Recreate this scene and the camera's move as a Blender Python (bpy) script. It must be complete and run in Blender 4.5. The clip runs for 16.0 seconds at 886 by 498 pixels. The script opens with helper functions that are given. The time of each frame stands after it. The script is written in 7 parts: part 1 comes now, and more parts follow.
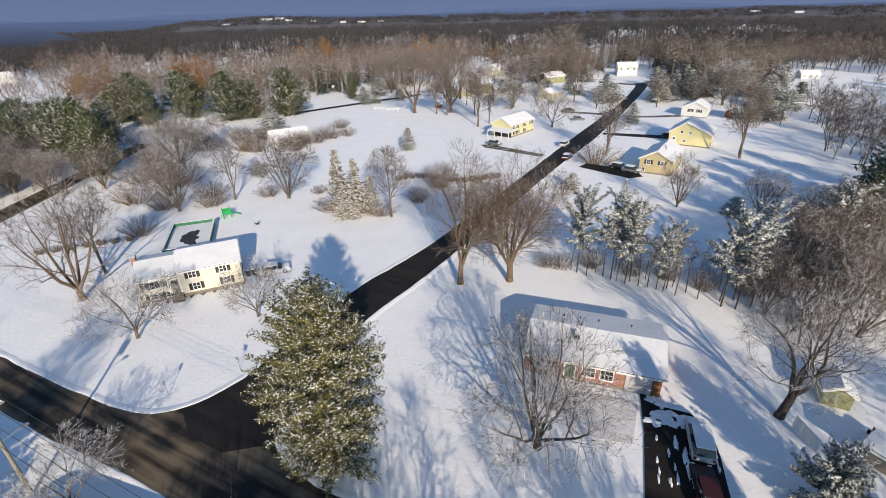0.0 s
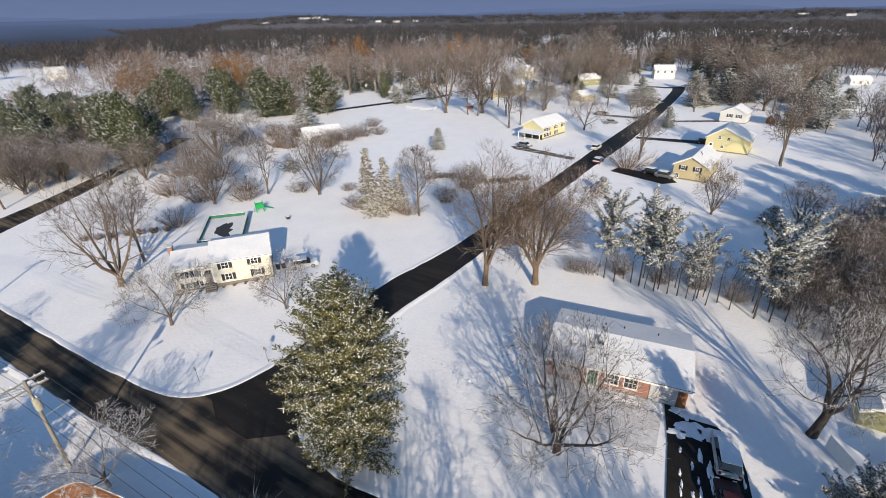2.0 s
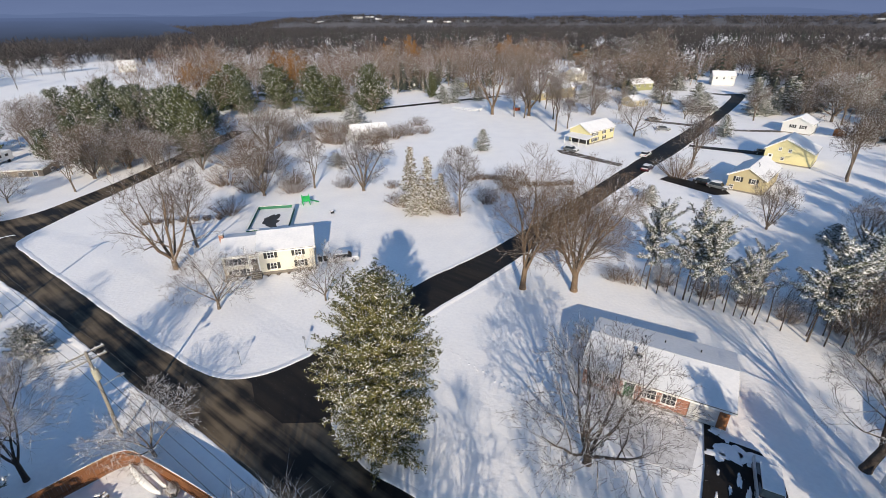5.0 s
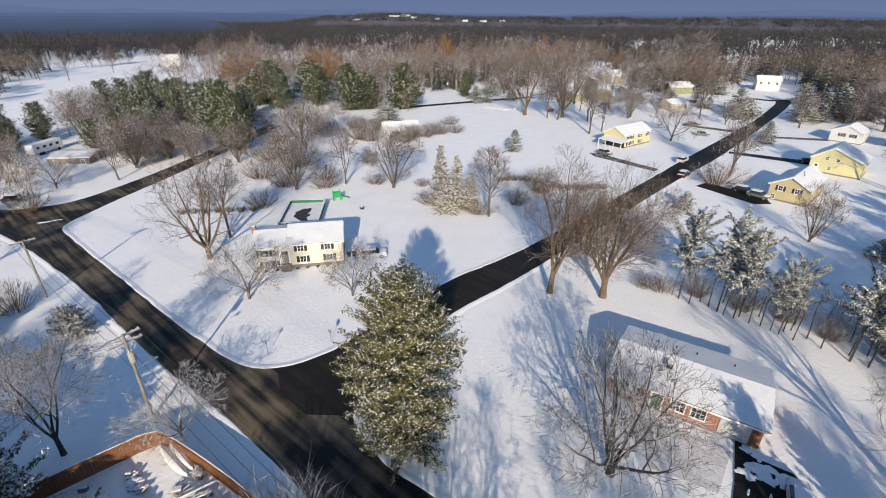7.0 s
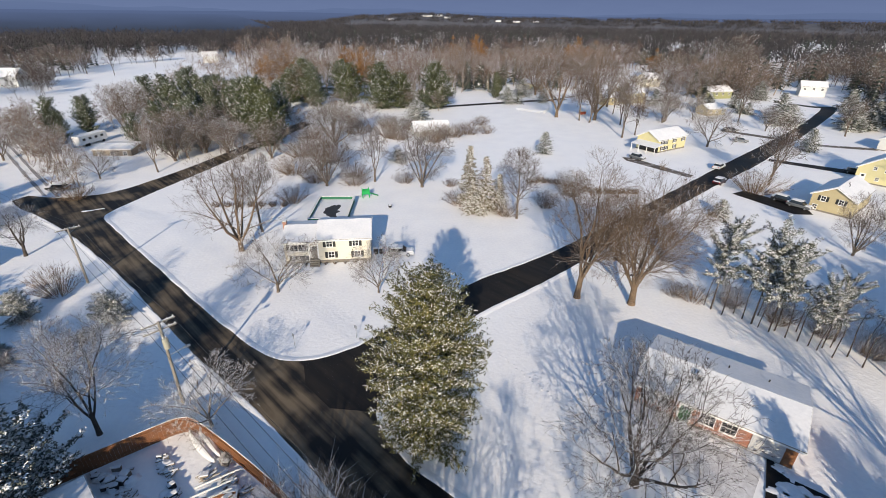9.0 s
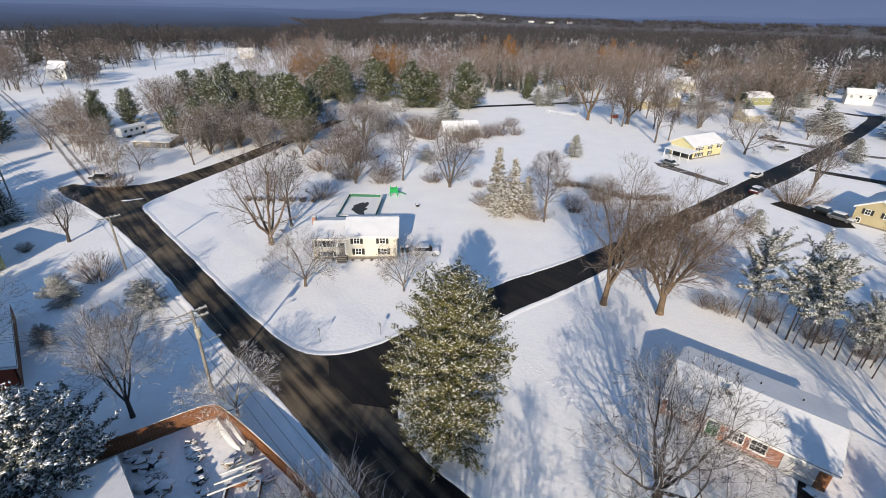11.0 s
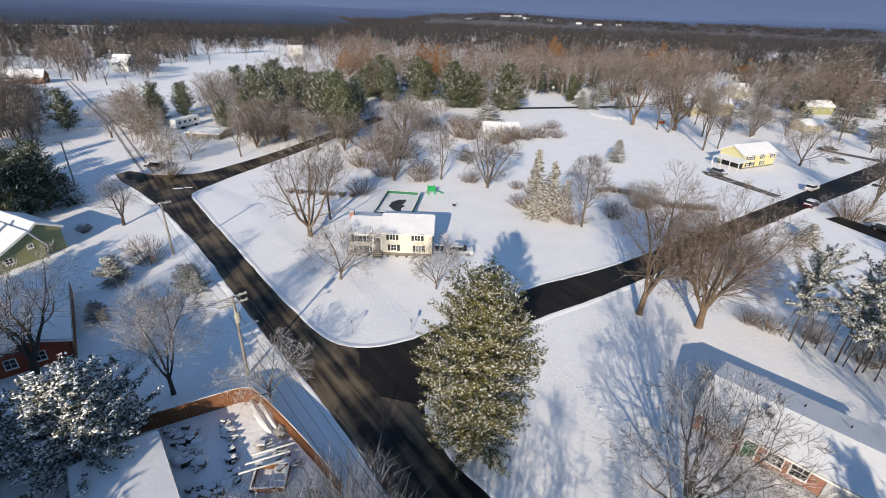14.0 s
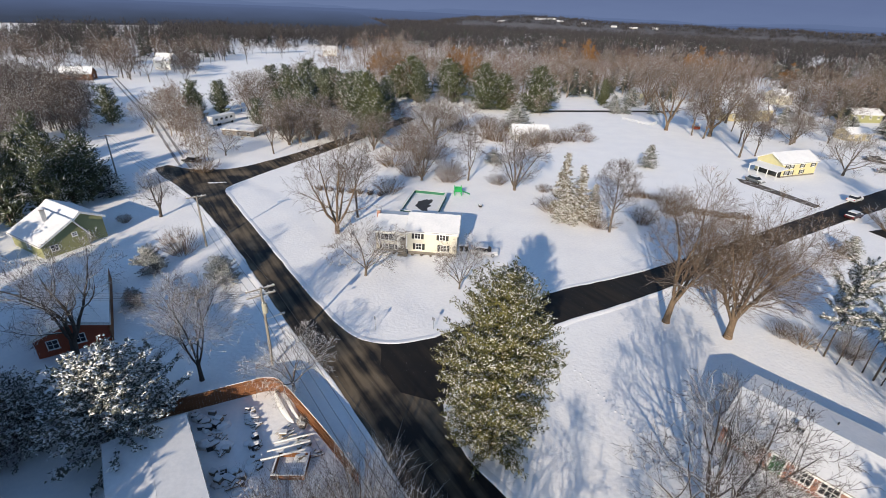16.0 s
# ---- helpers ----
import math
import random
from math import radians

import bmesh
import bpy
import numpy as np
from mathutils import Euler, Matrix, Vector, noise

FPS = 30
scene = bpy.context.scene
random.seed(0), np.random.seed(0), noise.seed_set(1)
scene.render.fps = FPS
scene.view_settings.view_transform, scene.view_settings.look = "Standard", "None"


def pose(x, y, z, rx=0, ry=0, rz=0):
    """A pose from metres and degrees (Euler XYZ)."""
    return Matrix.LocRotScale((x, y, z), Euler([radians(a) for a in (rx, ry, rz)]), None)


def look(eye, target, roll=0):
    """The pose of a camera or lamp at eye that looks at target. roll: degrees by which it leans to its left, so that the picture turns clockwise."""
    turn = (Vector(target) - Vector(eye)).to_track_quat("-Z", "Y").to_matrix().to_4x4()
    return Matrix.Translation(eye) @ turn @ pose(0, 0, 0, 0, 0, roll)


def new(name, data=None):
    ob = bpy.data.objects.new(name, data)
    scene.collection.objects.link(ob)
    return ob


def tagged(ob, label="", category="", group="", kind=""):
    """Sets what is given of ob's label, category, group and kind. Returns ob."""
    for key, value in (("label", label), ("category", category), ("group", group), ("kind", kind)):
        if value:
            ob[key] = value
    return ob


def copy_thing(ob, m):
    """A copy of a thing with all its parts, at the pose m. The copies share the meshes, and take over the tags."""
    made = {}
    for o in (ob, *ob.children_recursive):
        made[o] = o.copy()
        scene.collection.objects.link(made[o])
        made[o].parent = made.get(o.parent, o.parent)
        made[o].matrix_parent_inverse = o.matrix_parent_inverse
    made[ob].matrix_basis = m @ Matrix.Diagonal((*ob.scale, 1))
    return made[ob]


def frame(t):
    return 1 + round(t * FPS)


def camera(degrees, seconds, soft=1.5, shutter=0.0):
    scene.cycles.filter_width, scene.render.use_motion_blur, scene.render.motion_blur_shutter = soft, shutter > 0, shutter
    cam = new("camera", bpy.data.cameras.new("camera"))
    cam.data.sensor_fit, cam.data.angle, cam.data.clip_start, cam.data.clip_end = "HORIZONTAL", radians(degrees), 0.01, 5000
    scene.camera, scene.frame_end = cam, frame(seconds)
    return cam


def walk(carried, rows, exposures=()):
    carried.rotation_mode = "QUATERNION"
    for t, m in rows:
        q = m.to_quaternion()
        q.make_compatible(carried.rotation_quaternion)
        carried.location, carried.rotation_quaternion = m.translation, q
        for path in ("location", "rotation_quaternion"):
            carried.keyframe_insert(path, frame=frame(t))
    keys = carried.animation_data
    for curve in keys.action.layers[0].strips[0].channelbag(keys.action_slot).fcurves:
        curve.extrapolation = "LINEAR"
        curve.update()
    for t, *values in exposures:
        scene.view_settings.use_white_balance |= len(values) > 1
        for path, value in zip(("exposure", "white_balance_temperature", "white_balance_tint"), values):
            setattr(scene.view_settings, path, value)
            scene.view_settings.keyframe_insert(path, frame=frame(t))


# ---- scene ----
cam = camera(86.77, 16.0, soft=0.8)
# seconds, x, y, z, heading, pitch, lean
ROWS = [
    (0.0, 0.000, 0.000, 35.000, 0.000, -26.672, 1.473),
    (0.5, 0.020, -0.055, 35.015, 0.850, -26.680, 1.370),
    (1.0, 0.038, -0.111, 35.033, 1.873, -26.656, 1.289),
    (1.5, 0.055, -0.170, 35.055, 2.838, -26.600, 1.315),
    (2.0, 0.077, -0.229, 35.082, 3.609, -26.582, 1.077),
    (2.5, 0.094, -0.300, 35.115, 4.555, -26.580, 0.954),
    (3.0, 0.108, -0.378, 35.153, 5.651, -26.595, 0.842),
    (3.5, 0.119, -0.436, 35.188, 6.458, -26.498, 0.851),
    (4.0, 0.127, -0.479, 35.214, 7.296, -26.479, 0.663),
    (6.5, -0.055, -0.321, 35.133, 11.518, -26.510, -0.029),
    (7.0, -0.109, -0.311, 35.122, 12.524, -26.548, -0.280),
    (7.5, -0.167, -0.311, 35.115, 13.430, -26.568, -0.372),
    (8.0, -0.233, -0.321, 35.113, 14.244, -26.567, -0.479),
    (8.5, -0.309, -0.339, 35.117, 15.066, -26.564, -0.599),
    (9.0, -0.392, -0.364, 35.126, 15.924, -26.556, -0.746),
    (11.5, -0.766, -0.489, 35.312, 19.978, -26.683, -1.565),
    (12.0, -0.779, -0.511, 35.313, 20.780, -26.700, -1.703),
    (12.5, -0.775, -0.534, 35.306, 21.520, -26.760, -1.849),
    (13.0, -0.750, -0.566, 35.291, 22.183, -26.778, -1.891),
    (13.5, -0.697, -0.605, 35.268, 23.028, -26.727, -1.995),
    (14.0, -0.631, -0.649, 35.243, 23.893, -26.763, -2.108),
    (14.5, -0.560, -0.701, 35.217, 24.709, -26.787, -2.275),
    (15.0, -0.490, -0.763, 35.194, 25.491, -26.710, -2.234),
    (15.5, -0.418, -0.837, 35.171, 26.431, -26.678, -2.331),
    (16.0, -0.342, -0.919, 35.149, 27.381, -26.676, -2.416),
]
walk(cam, [(t, pose(x, y, z, 90 + pitch, 0, yaw) @ pose(0, 0, 0, 0, 0, -lean)) for t, x, y, z, yaw, pitch, lean in ROWS])

# ---- light ----
SUN_ELEVATION, SUN_HEADING = 21.0, Vector((0.215, -0.977, 0.0))   # the way towards the sun, on the ground
world = bpy.data.worlds.new("world")
scene.world = world
world.use_nodes = True
wn = world.node_tree
sky = wn.nodes.new("ShaderNodeTexSky")
sky.sky_type = "NISHITA"
sky.sun_disc = False
sky.sun_elevation = radians(SUN_ELEVATION)
sky.sun_rotation = math.atan2(SUN_HEADING.x, SUN_HEADING.y)
sky.air_density, sky.dust_density, sky.ozone_density = 1.0, 0.0, 3.0
wn.links.new(sky.outputs[0], wn.nodes["Background"].inputs[0])
wn.nodes["Background"].inputs[1].default_value = 0.155
sun_data = bpy.data.lights.new("sun", "SUN")
sun_data.energy, sun_data.angle, sun_data.color = 5.6, radians(0.55), (1.0, 0.855, 0.665)
sun = new("sun", sun_data)
to_sun = Vector((SUN_HEADING.x * math.cos(radians(SUN_ELEVATION)), SUN_HEADING.y * math.cos(radians(SUN_ELEVATION)), math.sin(radians(SUN_ELEVATION))))
sun.matrix_world = look(to_sun * 400, (0, 0, 0))
scene.view_settings.exposure = 0.08


# ---- materials ----
def material(name, base, dark=None, rough=0.8, grain=8.0, patch=0.6, bump=0.3, distance=0.02, snow=0.0, metal=0.0, spec=0.3, flecks=None, per_piece=0.0):
    """Two scales of noise between base and dark, bump, and snow lying on what faces up."""
    m = bpy.data.materials.new(name)
    m.use_nodes = True
    n, l = m.node_tree.nodes, m.node_tree.links
    b = n["Principled BSDF"]
    b.inputs["Roughness"].default_value, b.inputs["Metallic"].default_value = rough, metal
    b.inputs["Specular IOR Level"].default_value = spec
    dark = dark or tuple(c * 0.7 for c in base)
    co = n.new("ShaderNodeTexCoord")
    fine, wide = n.new("ShaderNodeTexNoise"), n.new("ShaderNodeTexNoise")
    fine.inputs["Scale"].default_value, wide.inputs["Scale"].default_value = grain, patch
    fine.inputs["Detail"].default_value, wide.inputs["Detail"].default_value = 5.0, 3.0
    for t in (fine, wide):
        l.new(co.outputs["Object"], t.inputs["Vector"])
    add = n.new("ShaderNodeMath")
    add.operation = "ADD"
    l.new(fine.outputs["Fac"], add.inputs[0])
    l.new(wide.outputs["Fac"], add.inputs[1])
    fac = add.outputs[0]
    if per_piece:
        geo2 = n.new("ShaderNodeNewGeometry")
        mul = n.new("ShaderNodeMath")
        mul.operation = "MULTIPLY_ADD"
        mul.inputs[1].default_value = per_piece
        l.new(geo2.outputs["Random Per Island"], mul.inputs[0])
        l.new(fac, mul.inputs[2])
        off = n.new("ShaderNodeMath")
        off.operation = "SUBTRACT"
        off.inputs[1].default_value = per_piece * 0.5
        l.new(mul.outputs[0], off.inputs[0])
        fac = off.outputs[0]
    ramp = n.new("ShaderNodeMapRange")
    ramp.inputs["From Min"].default_value, ramp.inputs["From Max"].default_value = 0.7, 1.3
    l.new(fac, ramp.inputs["Value"])
    mix = n.new("ShaderNodeMix")
    mix.data_type = "RGBA"
    mix.inputs["A"].default_value, mix.inputs["B"].default_value = (*dark, 1), (*base, 1)
    l.new(ramp.outputs[0], mix.inputs["Factor"])
    colour = mix.outputs["Result"]
    if flecks is not None:
        # snow lies on some twigs or sprays and not on others
        geo = n.new("ShaderNodeNewGeometry")
        sep = n.new("ShaderNodeSeparateXYZ")
        l.new(geo.outputs["Normal"], sep.inputs[0])
        s1 = n.new("ShaderNodeMath")
        s1.operation = "MULTIPLY_ADD"
        s1.inputs[1].default_value = 0.5
        l.new(sep.outputs["Z"], s1.inputs[0])
        l.new(geo.outputs["Random Per Island"], s1.inputs[2])
        s2 = n.new("ShaderNodeMapRange")
        s2.inputs["From Min"].default_value, s2.inputs["From Max"].default_value = flecks - 0.02, flecks + 0.06
        l.new(s1.outputs[0], s2.inputs["Value"])
        mx = n.new("ShaderNodeMix")
        mx.data_type = "RGBA"
        mx.inputs["B"].default_value = (0.84, 0.85, 0.87, 1)
        l.new(colour, mx.inputs["A"])
        l.new(s2.outputs[0], mx.inputs["Factor"])
        colour = mx.outputs["Result"]
    if snow:
        geo = n.new("ShaderNodeNewGeometry")
        sep = n.new("ShaderNodeSeparateXYZ")
        l.new(geo.outputs["Normal"], sep.inputs[0])
        s1 = n.new("ShaderNodeMath")
        s1.operation = "MULTIPLY_ADD"
        s1.inputs[1].default_value = 0.9
        l.new(fine.outputs["Fac"], s1.inputs[0])
        l.new(sep.outputs["Z"], s1.inputs[2])
        s2 = n.new("ShaderNodeMapRange")
        s2.inputs["From Min"].default_value = 1.45 - snow
        s2.inputs["From Max"].default_value = 1.60 - snow
        l.new(s1.outputs[0], s2.inputs["Value"])
        mx = n.new("ShaderNodeMix")
        mx.data_type = "RGBA"
        mx.inputs["B"].default_value = (0.86, 0.87, 0.88, 1)
        l.new(colour, mx.inputs["A"])
        l.new(s2.outputs[0], mx.inputs["Factor"])
        colour = mx.outputs["Result"]
    l.new(colour, b.inputs["Base Color"])
    if bump:
        bp = n.new("ShaderNodeBump")
        bp.inputs["Strength"].default_value, bp.inputs["Distance"].default_value = bump, distance
        l.new(add.outputs[0], bp.inputs["Height"])
        l.new(bp.outputs[0], b.inputs["Normal"])
    return m


SNOW = material("snow", (0.87, 0.865, 0.865), (0.79, 0.79, 0.81), 0.75, 2.2, 0.2, 0.38, 0.12)
SNOW_ROOF = material("roof_snow", (0.76, 0.76, 0.77), (0.66, 0.67, 0.69), 0.7, 3.0, 0.5, 0.4, 0.04)
BARK = material("bark", (0.175, 0.14, 0.11), (0.075, 0.06, 0.05), 0.9, 6.0, 1.2, 0.6, 0.02, snow=0.30)
BARK_TAN = material("tan_bark", (0.20, 0.142, 0.094), (0.09, 0.064, 0.045), 0.9, 7.0, 1.2, 0.6, 0.02, snow=0.20)
BARK_DARK = material("dark_bark", (0.085, 0.068, 0.056), (0.038, 0.031, 0.027), 0.9, 6.0, 1.2, 0.6, 0.02, snow=0.34)
TWIG = material("twig", (0.165, 0.12, 0.092), (0.070, 0.052, 0.042), 0.9, 3.0, 0.5, 0.0, flecks=1.05, per_piece=0.5)
TWIG_DARK = material("dark_twig", (0.105, 0.080, 0.066), (0.045, 0.035, 0.031), 0.9, 3.0, 0.5, 0.0, flecks=0.92, per_piece=0.5)
TWIG_SNOWY = material("snowy_twig", (0.21, 0.165, 0.135), (0.095, 0.075, 0.062), 0.9, 5.0, 0.5, 0.0, flecks=0.86, per_piece=0.4)
TWIG_BARE = material("bare_twig", (0.215, 0.148, 0.095), (0.095, 0.067, 0.047), 0.9, 5.0, 0.5, 0.0, flecks=1.14, per_piece=0.5)
NEEDLE_FULL = material("full_needles", (0.205, 0.185, 0.055), (0.058, 0.062, 0.024), 0.7, 3.0, 0.4, 0.0, flecks=1.06, per_piece=0.7)
NEEDLE_GREEN = material("green_needles", (0.095, 0.108, 0.040), (0.042, 0.054, 0.026), 0.7, 3.0, 0.4, 0.0, flecks=1.12, per_piece=0.5)
NEEDLE_DARK = material("dark_needles", (0.085, 0.100, 0.048), (0.038, 0.050, 0.030), 0.7, 3.0, 0.4, 0.0, flecks=1.08, per_piece=0.5)
NEEDLE_SNOWY = material("snowy_needles", (0.10, 0.105, 0.060), (0.048, 0.058, 0.040), 0.7, 3.0, 0.4, 0.0, flecks=0.84, per_piece=0.5)
NEEDLE_WHITE = material("laden_needles", (0.10, 0.105, 0.065), (0.048, 0.058, 0.040), 0.7, 3.0, 0.4, 0.0, flecks=0.74, per_piece=0.5)
NEEDLE_LADEN = material("frosted_needles", (0.19, 0.20, 0.17), (0.085, 0.095, 0.085), 0.7, 3.0, 0.4, 0.0, flecks=0.72, per_piece=0.5)
NEEDLE_TAN = material("tan_needles", (0.155, 0.120, 0.045), (0.058, 0.050, 0.022), 0.8, 3.0, 0.4, 0.0, flecks=0.84, per_piece=0.5)


# ---- mesh tools ----
def mesh_object(name, verts, faces, mat, parent=None, label="", smooth=False):
    me = bpy.data.meshes.new(name)
    me.from_pydata([tuple(v) for v in verts], [], [tuple(int(i) for i in f) for f in faces])
    me.materials.append(mat)
    if smooth:
        me.shade_smooth()
    ob = new(name, me)
    if parent:
        ob.parent = parent
    if label:
        ob["label"] = label
    return ob


def part(name, bm, mat, parent, label="", smooth=False):
    me = bpy.data.meshes.new(name)
    bm.to_mesh(me)
    bm.free()
    me.materials.append(mat)
    if smooth:
        me.shade_smooth()
    ob = new(name, me)
    ob.parent = parent
    if label:
        ob["label"] = label
    return ob


def thing(name, m, label, category, group="", kind=""):
    ob = new(name)
    ob.matrix_basis = m
    return tagged(ob, label, category, group, kind)


def box(bm, x0, y0, z0, x1, y1, z1, bevel=0.0):
    r = bmesh.ops.create_cube(bm, size=1.0, matrix=Matrix.Translation(((x0 + x1) / 2, (y0 + y1) / 2, (z0 + z1) / 2)) @ Matrix.Diagonal((abs(x1 - x0), abs(y1 - y0), abs(z1 - z0), 1)))
    if bevel:
        edges = list({e for v in r["verts"] for e in v.link_edges})
        bmesh.ops.bevel(bm, geom=edges, offset=bevel, segments=2, affect="EDGES", profile=0.5)
    return bm


def boxed(*a, bevel=0.0):
    return box(bmesh.new(), *a, bevel=bevel)


def prism(bm, outline, low, high):
    """An upright prism over an outline of (x, y); low and high are heights."""
    a = [bm.verts.new((x, y, low)) for x, y in outline]
    b = [bm.verts.new((x, y, high)) for x, y in outline]
    n = len(a)
    bm.faces.new(a[::-1])
    bm.faces.new(b)
    for i in range(n):
        bm.faces.new((a[i], a[(i + 1) % n], b[(i + 1) % n], b[i]))
    bmesh.ops.recalc_face_normals(bm, faces=bm.faces)
    return bm


def rod(bm, a, b, r0, r1=None, sides=8):
    a, b = Vector(a), Vector(b)
    d = b - a
    bmesh.ops.create_cone(bm, cap_ends=True, segments=sides, radius1=r0, radius2=r0 if r1 is None else r1, depth=d.length,
                          matrix=Matrix.Translation((a + b) / 2) @ d.to_track_quat("Z", "Y").to_matrix().to_4x4())
    return bm


class Sticks:
    """Tapered three-sided sticks and spikes, gathered in bulk."""

    def __init__(self):
        self.v, self.f, self.n = [], [], 0

    def add(self, a, b, r0, r1=None, sides=3, flat=1.0):
        a, b = np.atleast_2d(np.asarray(a, float)), np.atleast_2d(np.asarray(b, float))
        k = len(a)
        if not k:
            return
        r0 = np.broadcast_to(np.asarray(r0, float), (k,))
        d = b - a
        d = d / np.maximum(np.linalg.norm(d, axis=1, keepdims=True), 1e-6)
        ref = np.where(np.abs(d[:, 2:3]) > 0.9, [[1.0, 0, 0]], [[0, 0, 1.0]])
        s = np.cross(d, ref)
        s /= np.linalg.norm(s, axis=1, keepdims=True)
        u = np.cross(s, d)
        ring = []
        for i in range(sides):
            w = 2 * math.pi * i / sides - math.pi / 2
            ring.append((s * math.cos(w) + u * math.sin(w) * flat))
        base = self.n + np.arange(k)[:, None] * (sides + 1 if r1 is None else 2 * sides)
        if r1 is None:
            blk = np.stack([a + q * r0[:, None] for q in ring] + [b], 1)
            for i in range(sides):
                self.f.append(np.concatenate([base + i, base + (i + 1) % sides, base + sides], 1))
        else:
            r1 = np.broadcast_to(np.asarray(r1, float), (k,))
            blk = np.stack([a + q * r0[:, None] for q in ring] + [b + q * r1[:, None] for q in ring], 1)
            for i in range(sides):
                j = (i + 1) % sides
                self.f.append(np.concatenate([base + i, base + j, base + sides + j], 1))
                self.f.append(np.concatenate([base + i, base + sides + j, base + sides + i], 1))
        self.v.append(blk.reshape(-1, 3))
        self.n += blk.shape[0] * blk.shape[1]

    def blobs(self, c, r, flat=0.55):
        """Small eight-faced lumps."""
        c = np.atleast_2d(np.asarray(c, float))
        k = len(c)
        if not k:
            return
        r = np.broadcast_to(np.asarray(r, float), (k,))[:, None]
        dirs = [(1, 0, 0), (0, 1, 0), (-1, 0, 0), (0, -1, 0), (0, 0, flat), (0, 0, -flat * 0.6)]
        blk = np.stack([c + r * np.array(d) for d in dirs], 1)
        base = self.n + np.arange(k)[:, None] * 6
        for i in range(4):
            j = (i + 1) % 4
            self.f.append(np.concatenate([base + i, base + j, base + 4], 1))
            self.f.append(np.concatenate([base + j, base + i, base + 5], 1))
        self.v.append(blk.reshape(-1, 3))
        self.n += k * 6

    def make(self, name, mat, parent=None, label=""):
        v = np.concatenate(self.v)
        f = np.concatenate(self.f)
        me = bpy.data.meshes.new(name)
        me.vertices.add(len(v))
        me.vertices.foreach_set("co", v.ravel())
        me.loops.add(len(f) * 3)
        me.loops.foreach_set("vertex_index", f.ravel().astype(np.int32))
        me.polygons.add(len(f))
        me.polygons.foreach_set("loop_start", np.arange(0, len(f) * 3, 3, dtype=np.int32))
        me.update(calc_edges=True)
        me.materials.append(mat)
        ob = new(name, me)
        if parent:
            ob.parent = parent
        if label:
            ob["label"] = label
        return ob


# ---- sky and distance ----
def painted_haze(name, low, high, z0, z1, strength=1.0, grain=0.004):
    """Far haze painted as glowing colour that changes softly with height, and nothing else."""
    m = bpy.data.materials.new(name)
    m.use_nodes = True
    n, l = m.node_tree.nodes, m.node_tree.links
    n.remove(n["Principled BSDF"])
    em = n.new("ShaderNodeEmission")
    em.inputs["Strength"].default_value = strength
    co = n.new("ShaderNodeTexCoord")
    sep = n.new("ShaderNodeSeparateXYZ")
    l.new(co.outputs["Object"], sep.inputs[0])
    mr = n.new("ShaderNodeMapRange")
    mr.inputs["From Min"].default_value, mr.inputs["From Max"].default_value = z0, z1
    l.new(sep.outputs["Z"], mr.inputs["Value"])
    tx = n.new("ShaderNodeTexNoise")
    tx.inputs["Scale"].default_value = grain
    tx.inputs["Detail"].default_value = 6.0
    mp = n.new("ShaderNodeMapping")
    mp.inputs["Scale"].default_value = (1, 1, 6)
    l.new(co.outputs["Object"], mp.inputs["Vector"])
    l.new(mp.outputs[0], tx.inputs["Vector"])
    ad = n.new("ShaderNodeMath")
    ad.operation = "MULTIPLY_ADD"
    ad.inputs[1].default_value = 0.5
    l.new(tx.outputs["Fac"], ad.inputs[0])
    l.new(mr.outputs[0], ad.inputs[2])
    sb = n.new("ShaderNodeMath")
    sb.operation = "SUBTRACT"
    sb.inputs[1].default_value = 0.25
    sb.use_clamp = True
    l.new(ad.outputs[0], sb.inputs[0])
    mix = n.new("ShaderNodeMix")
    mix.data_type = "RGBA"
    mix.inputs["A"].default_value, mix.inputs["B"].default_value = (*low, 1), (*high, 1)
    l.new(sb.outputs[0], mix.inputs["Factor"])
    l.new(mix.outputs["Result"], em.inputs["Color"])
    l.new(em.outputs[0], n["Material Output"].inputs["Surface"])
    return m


def ring(name, radius, base, crest, rough, seed, mat, label, first=0.0, last=360.0, fade=0.0):
    """A ring of hills or haze round the place, or an arc of one, its crest rising and falling."""
    v, f = [], []
    n = 360
    for i in range(n + 1):
        a = radians(first + (last - first) * i / n)
        p = Vector((math.cos(a) * 2.2, math.sin(a) * 2.2, seed))
        z = crest + rough * (noise.noise(p) + 0.5 * noise.noise(p * 3.1) + 0.22 * noise.noise(p * 9.0))
        if fade:
            z = base + (z - base) * min(1.0, 0.55 + i / (n * fade) * 0.45)
        v += [(math.cos(a) * radius, math.sin(a) * radius, base), (math.cos(a) * radius, math.sin(a) * radius, z)]
    for i in range(n):
        j = i + 1
        f.append((2 * j, 2 * i, 2 * i + 1, 2 * j + 1))
    return tagged(mesh_object(name, v, f, mat), label, "backdrop", kind="structure")


# sky band, hills and valley glow by themselves, with the haze in their colours
ring("backdrop", 4650, -300, 420, 0, 0.0, painted_haze("haze_sky", (0.140, 0.190, 0.335), (0.115, 0.155, 0.29), -20, 300), "slate-blue band of sky with painted haze over the horizon")
ring("backdrop", 4200, -250, 55, 60, 3.0, painted_haze("haze_hills", (0.100, 0.142, 0.265), (0.128, 0.175, 0.312), -40, 120), "far hills with blue haze painted in")
ring("backdrop", 1750, -200, 35, 7, 9.0, painted_haze("near_haze_hills", (0.050, 0.065, 0.105), (0.092, 0.128, 0.240), -25, 32), "wooded hills with blue haze painted in")
ring("backdrop", 960, -30, 31, 3.0, 5.0, painted_haze("valley_haze", (0.048, 0.062, 0.098), (0.088, 0.123, 0.230), 8, 34, grain=0.012), "wooded valley with blue haze painted in", 123, 205, 0.06)


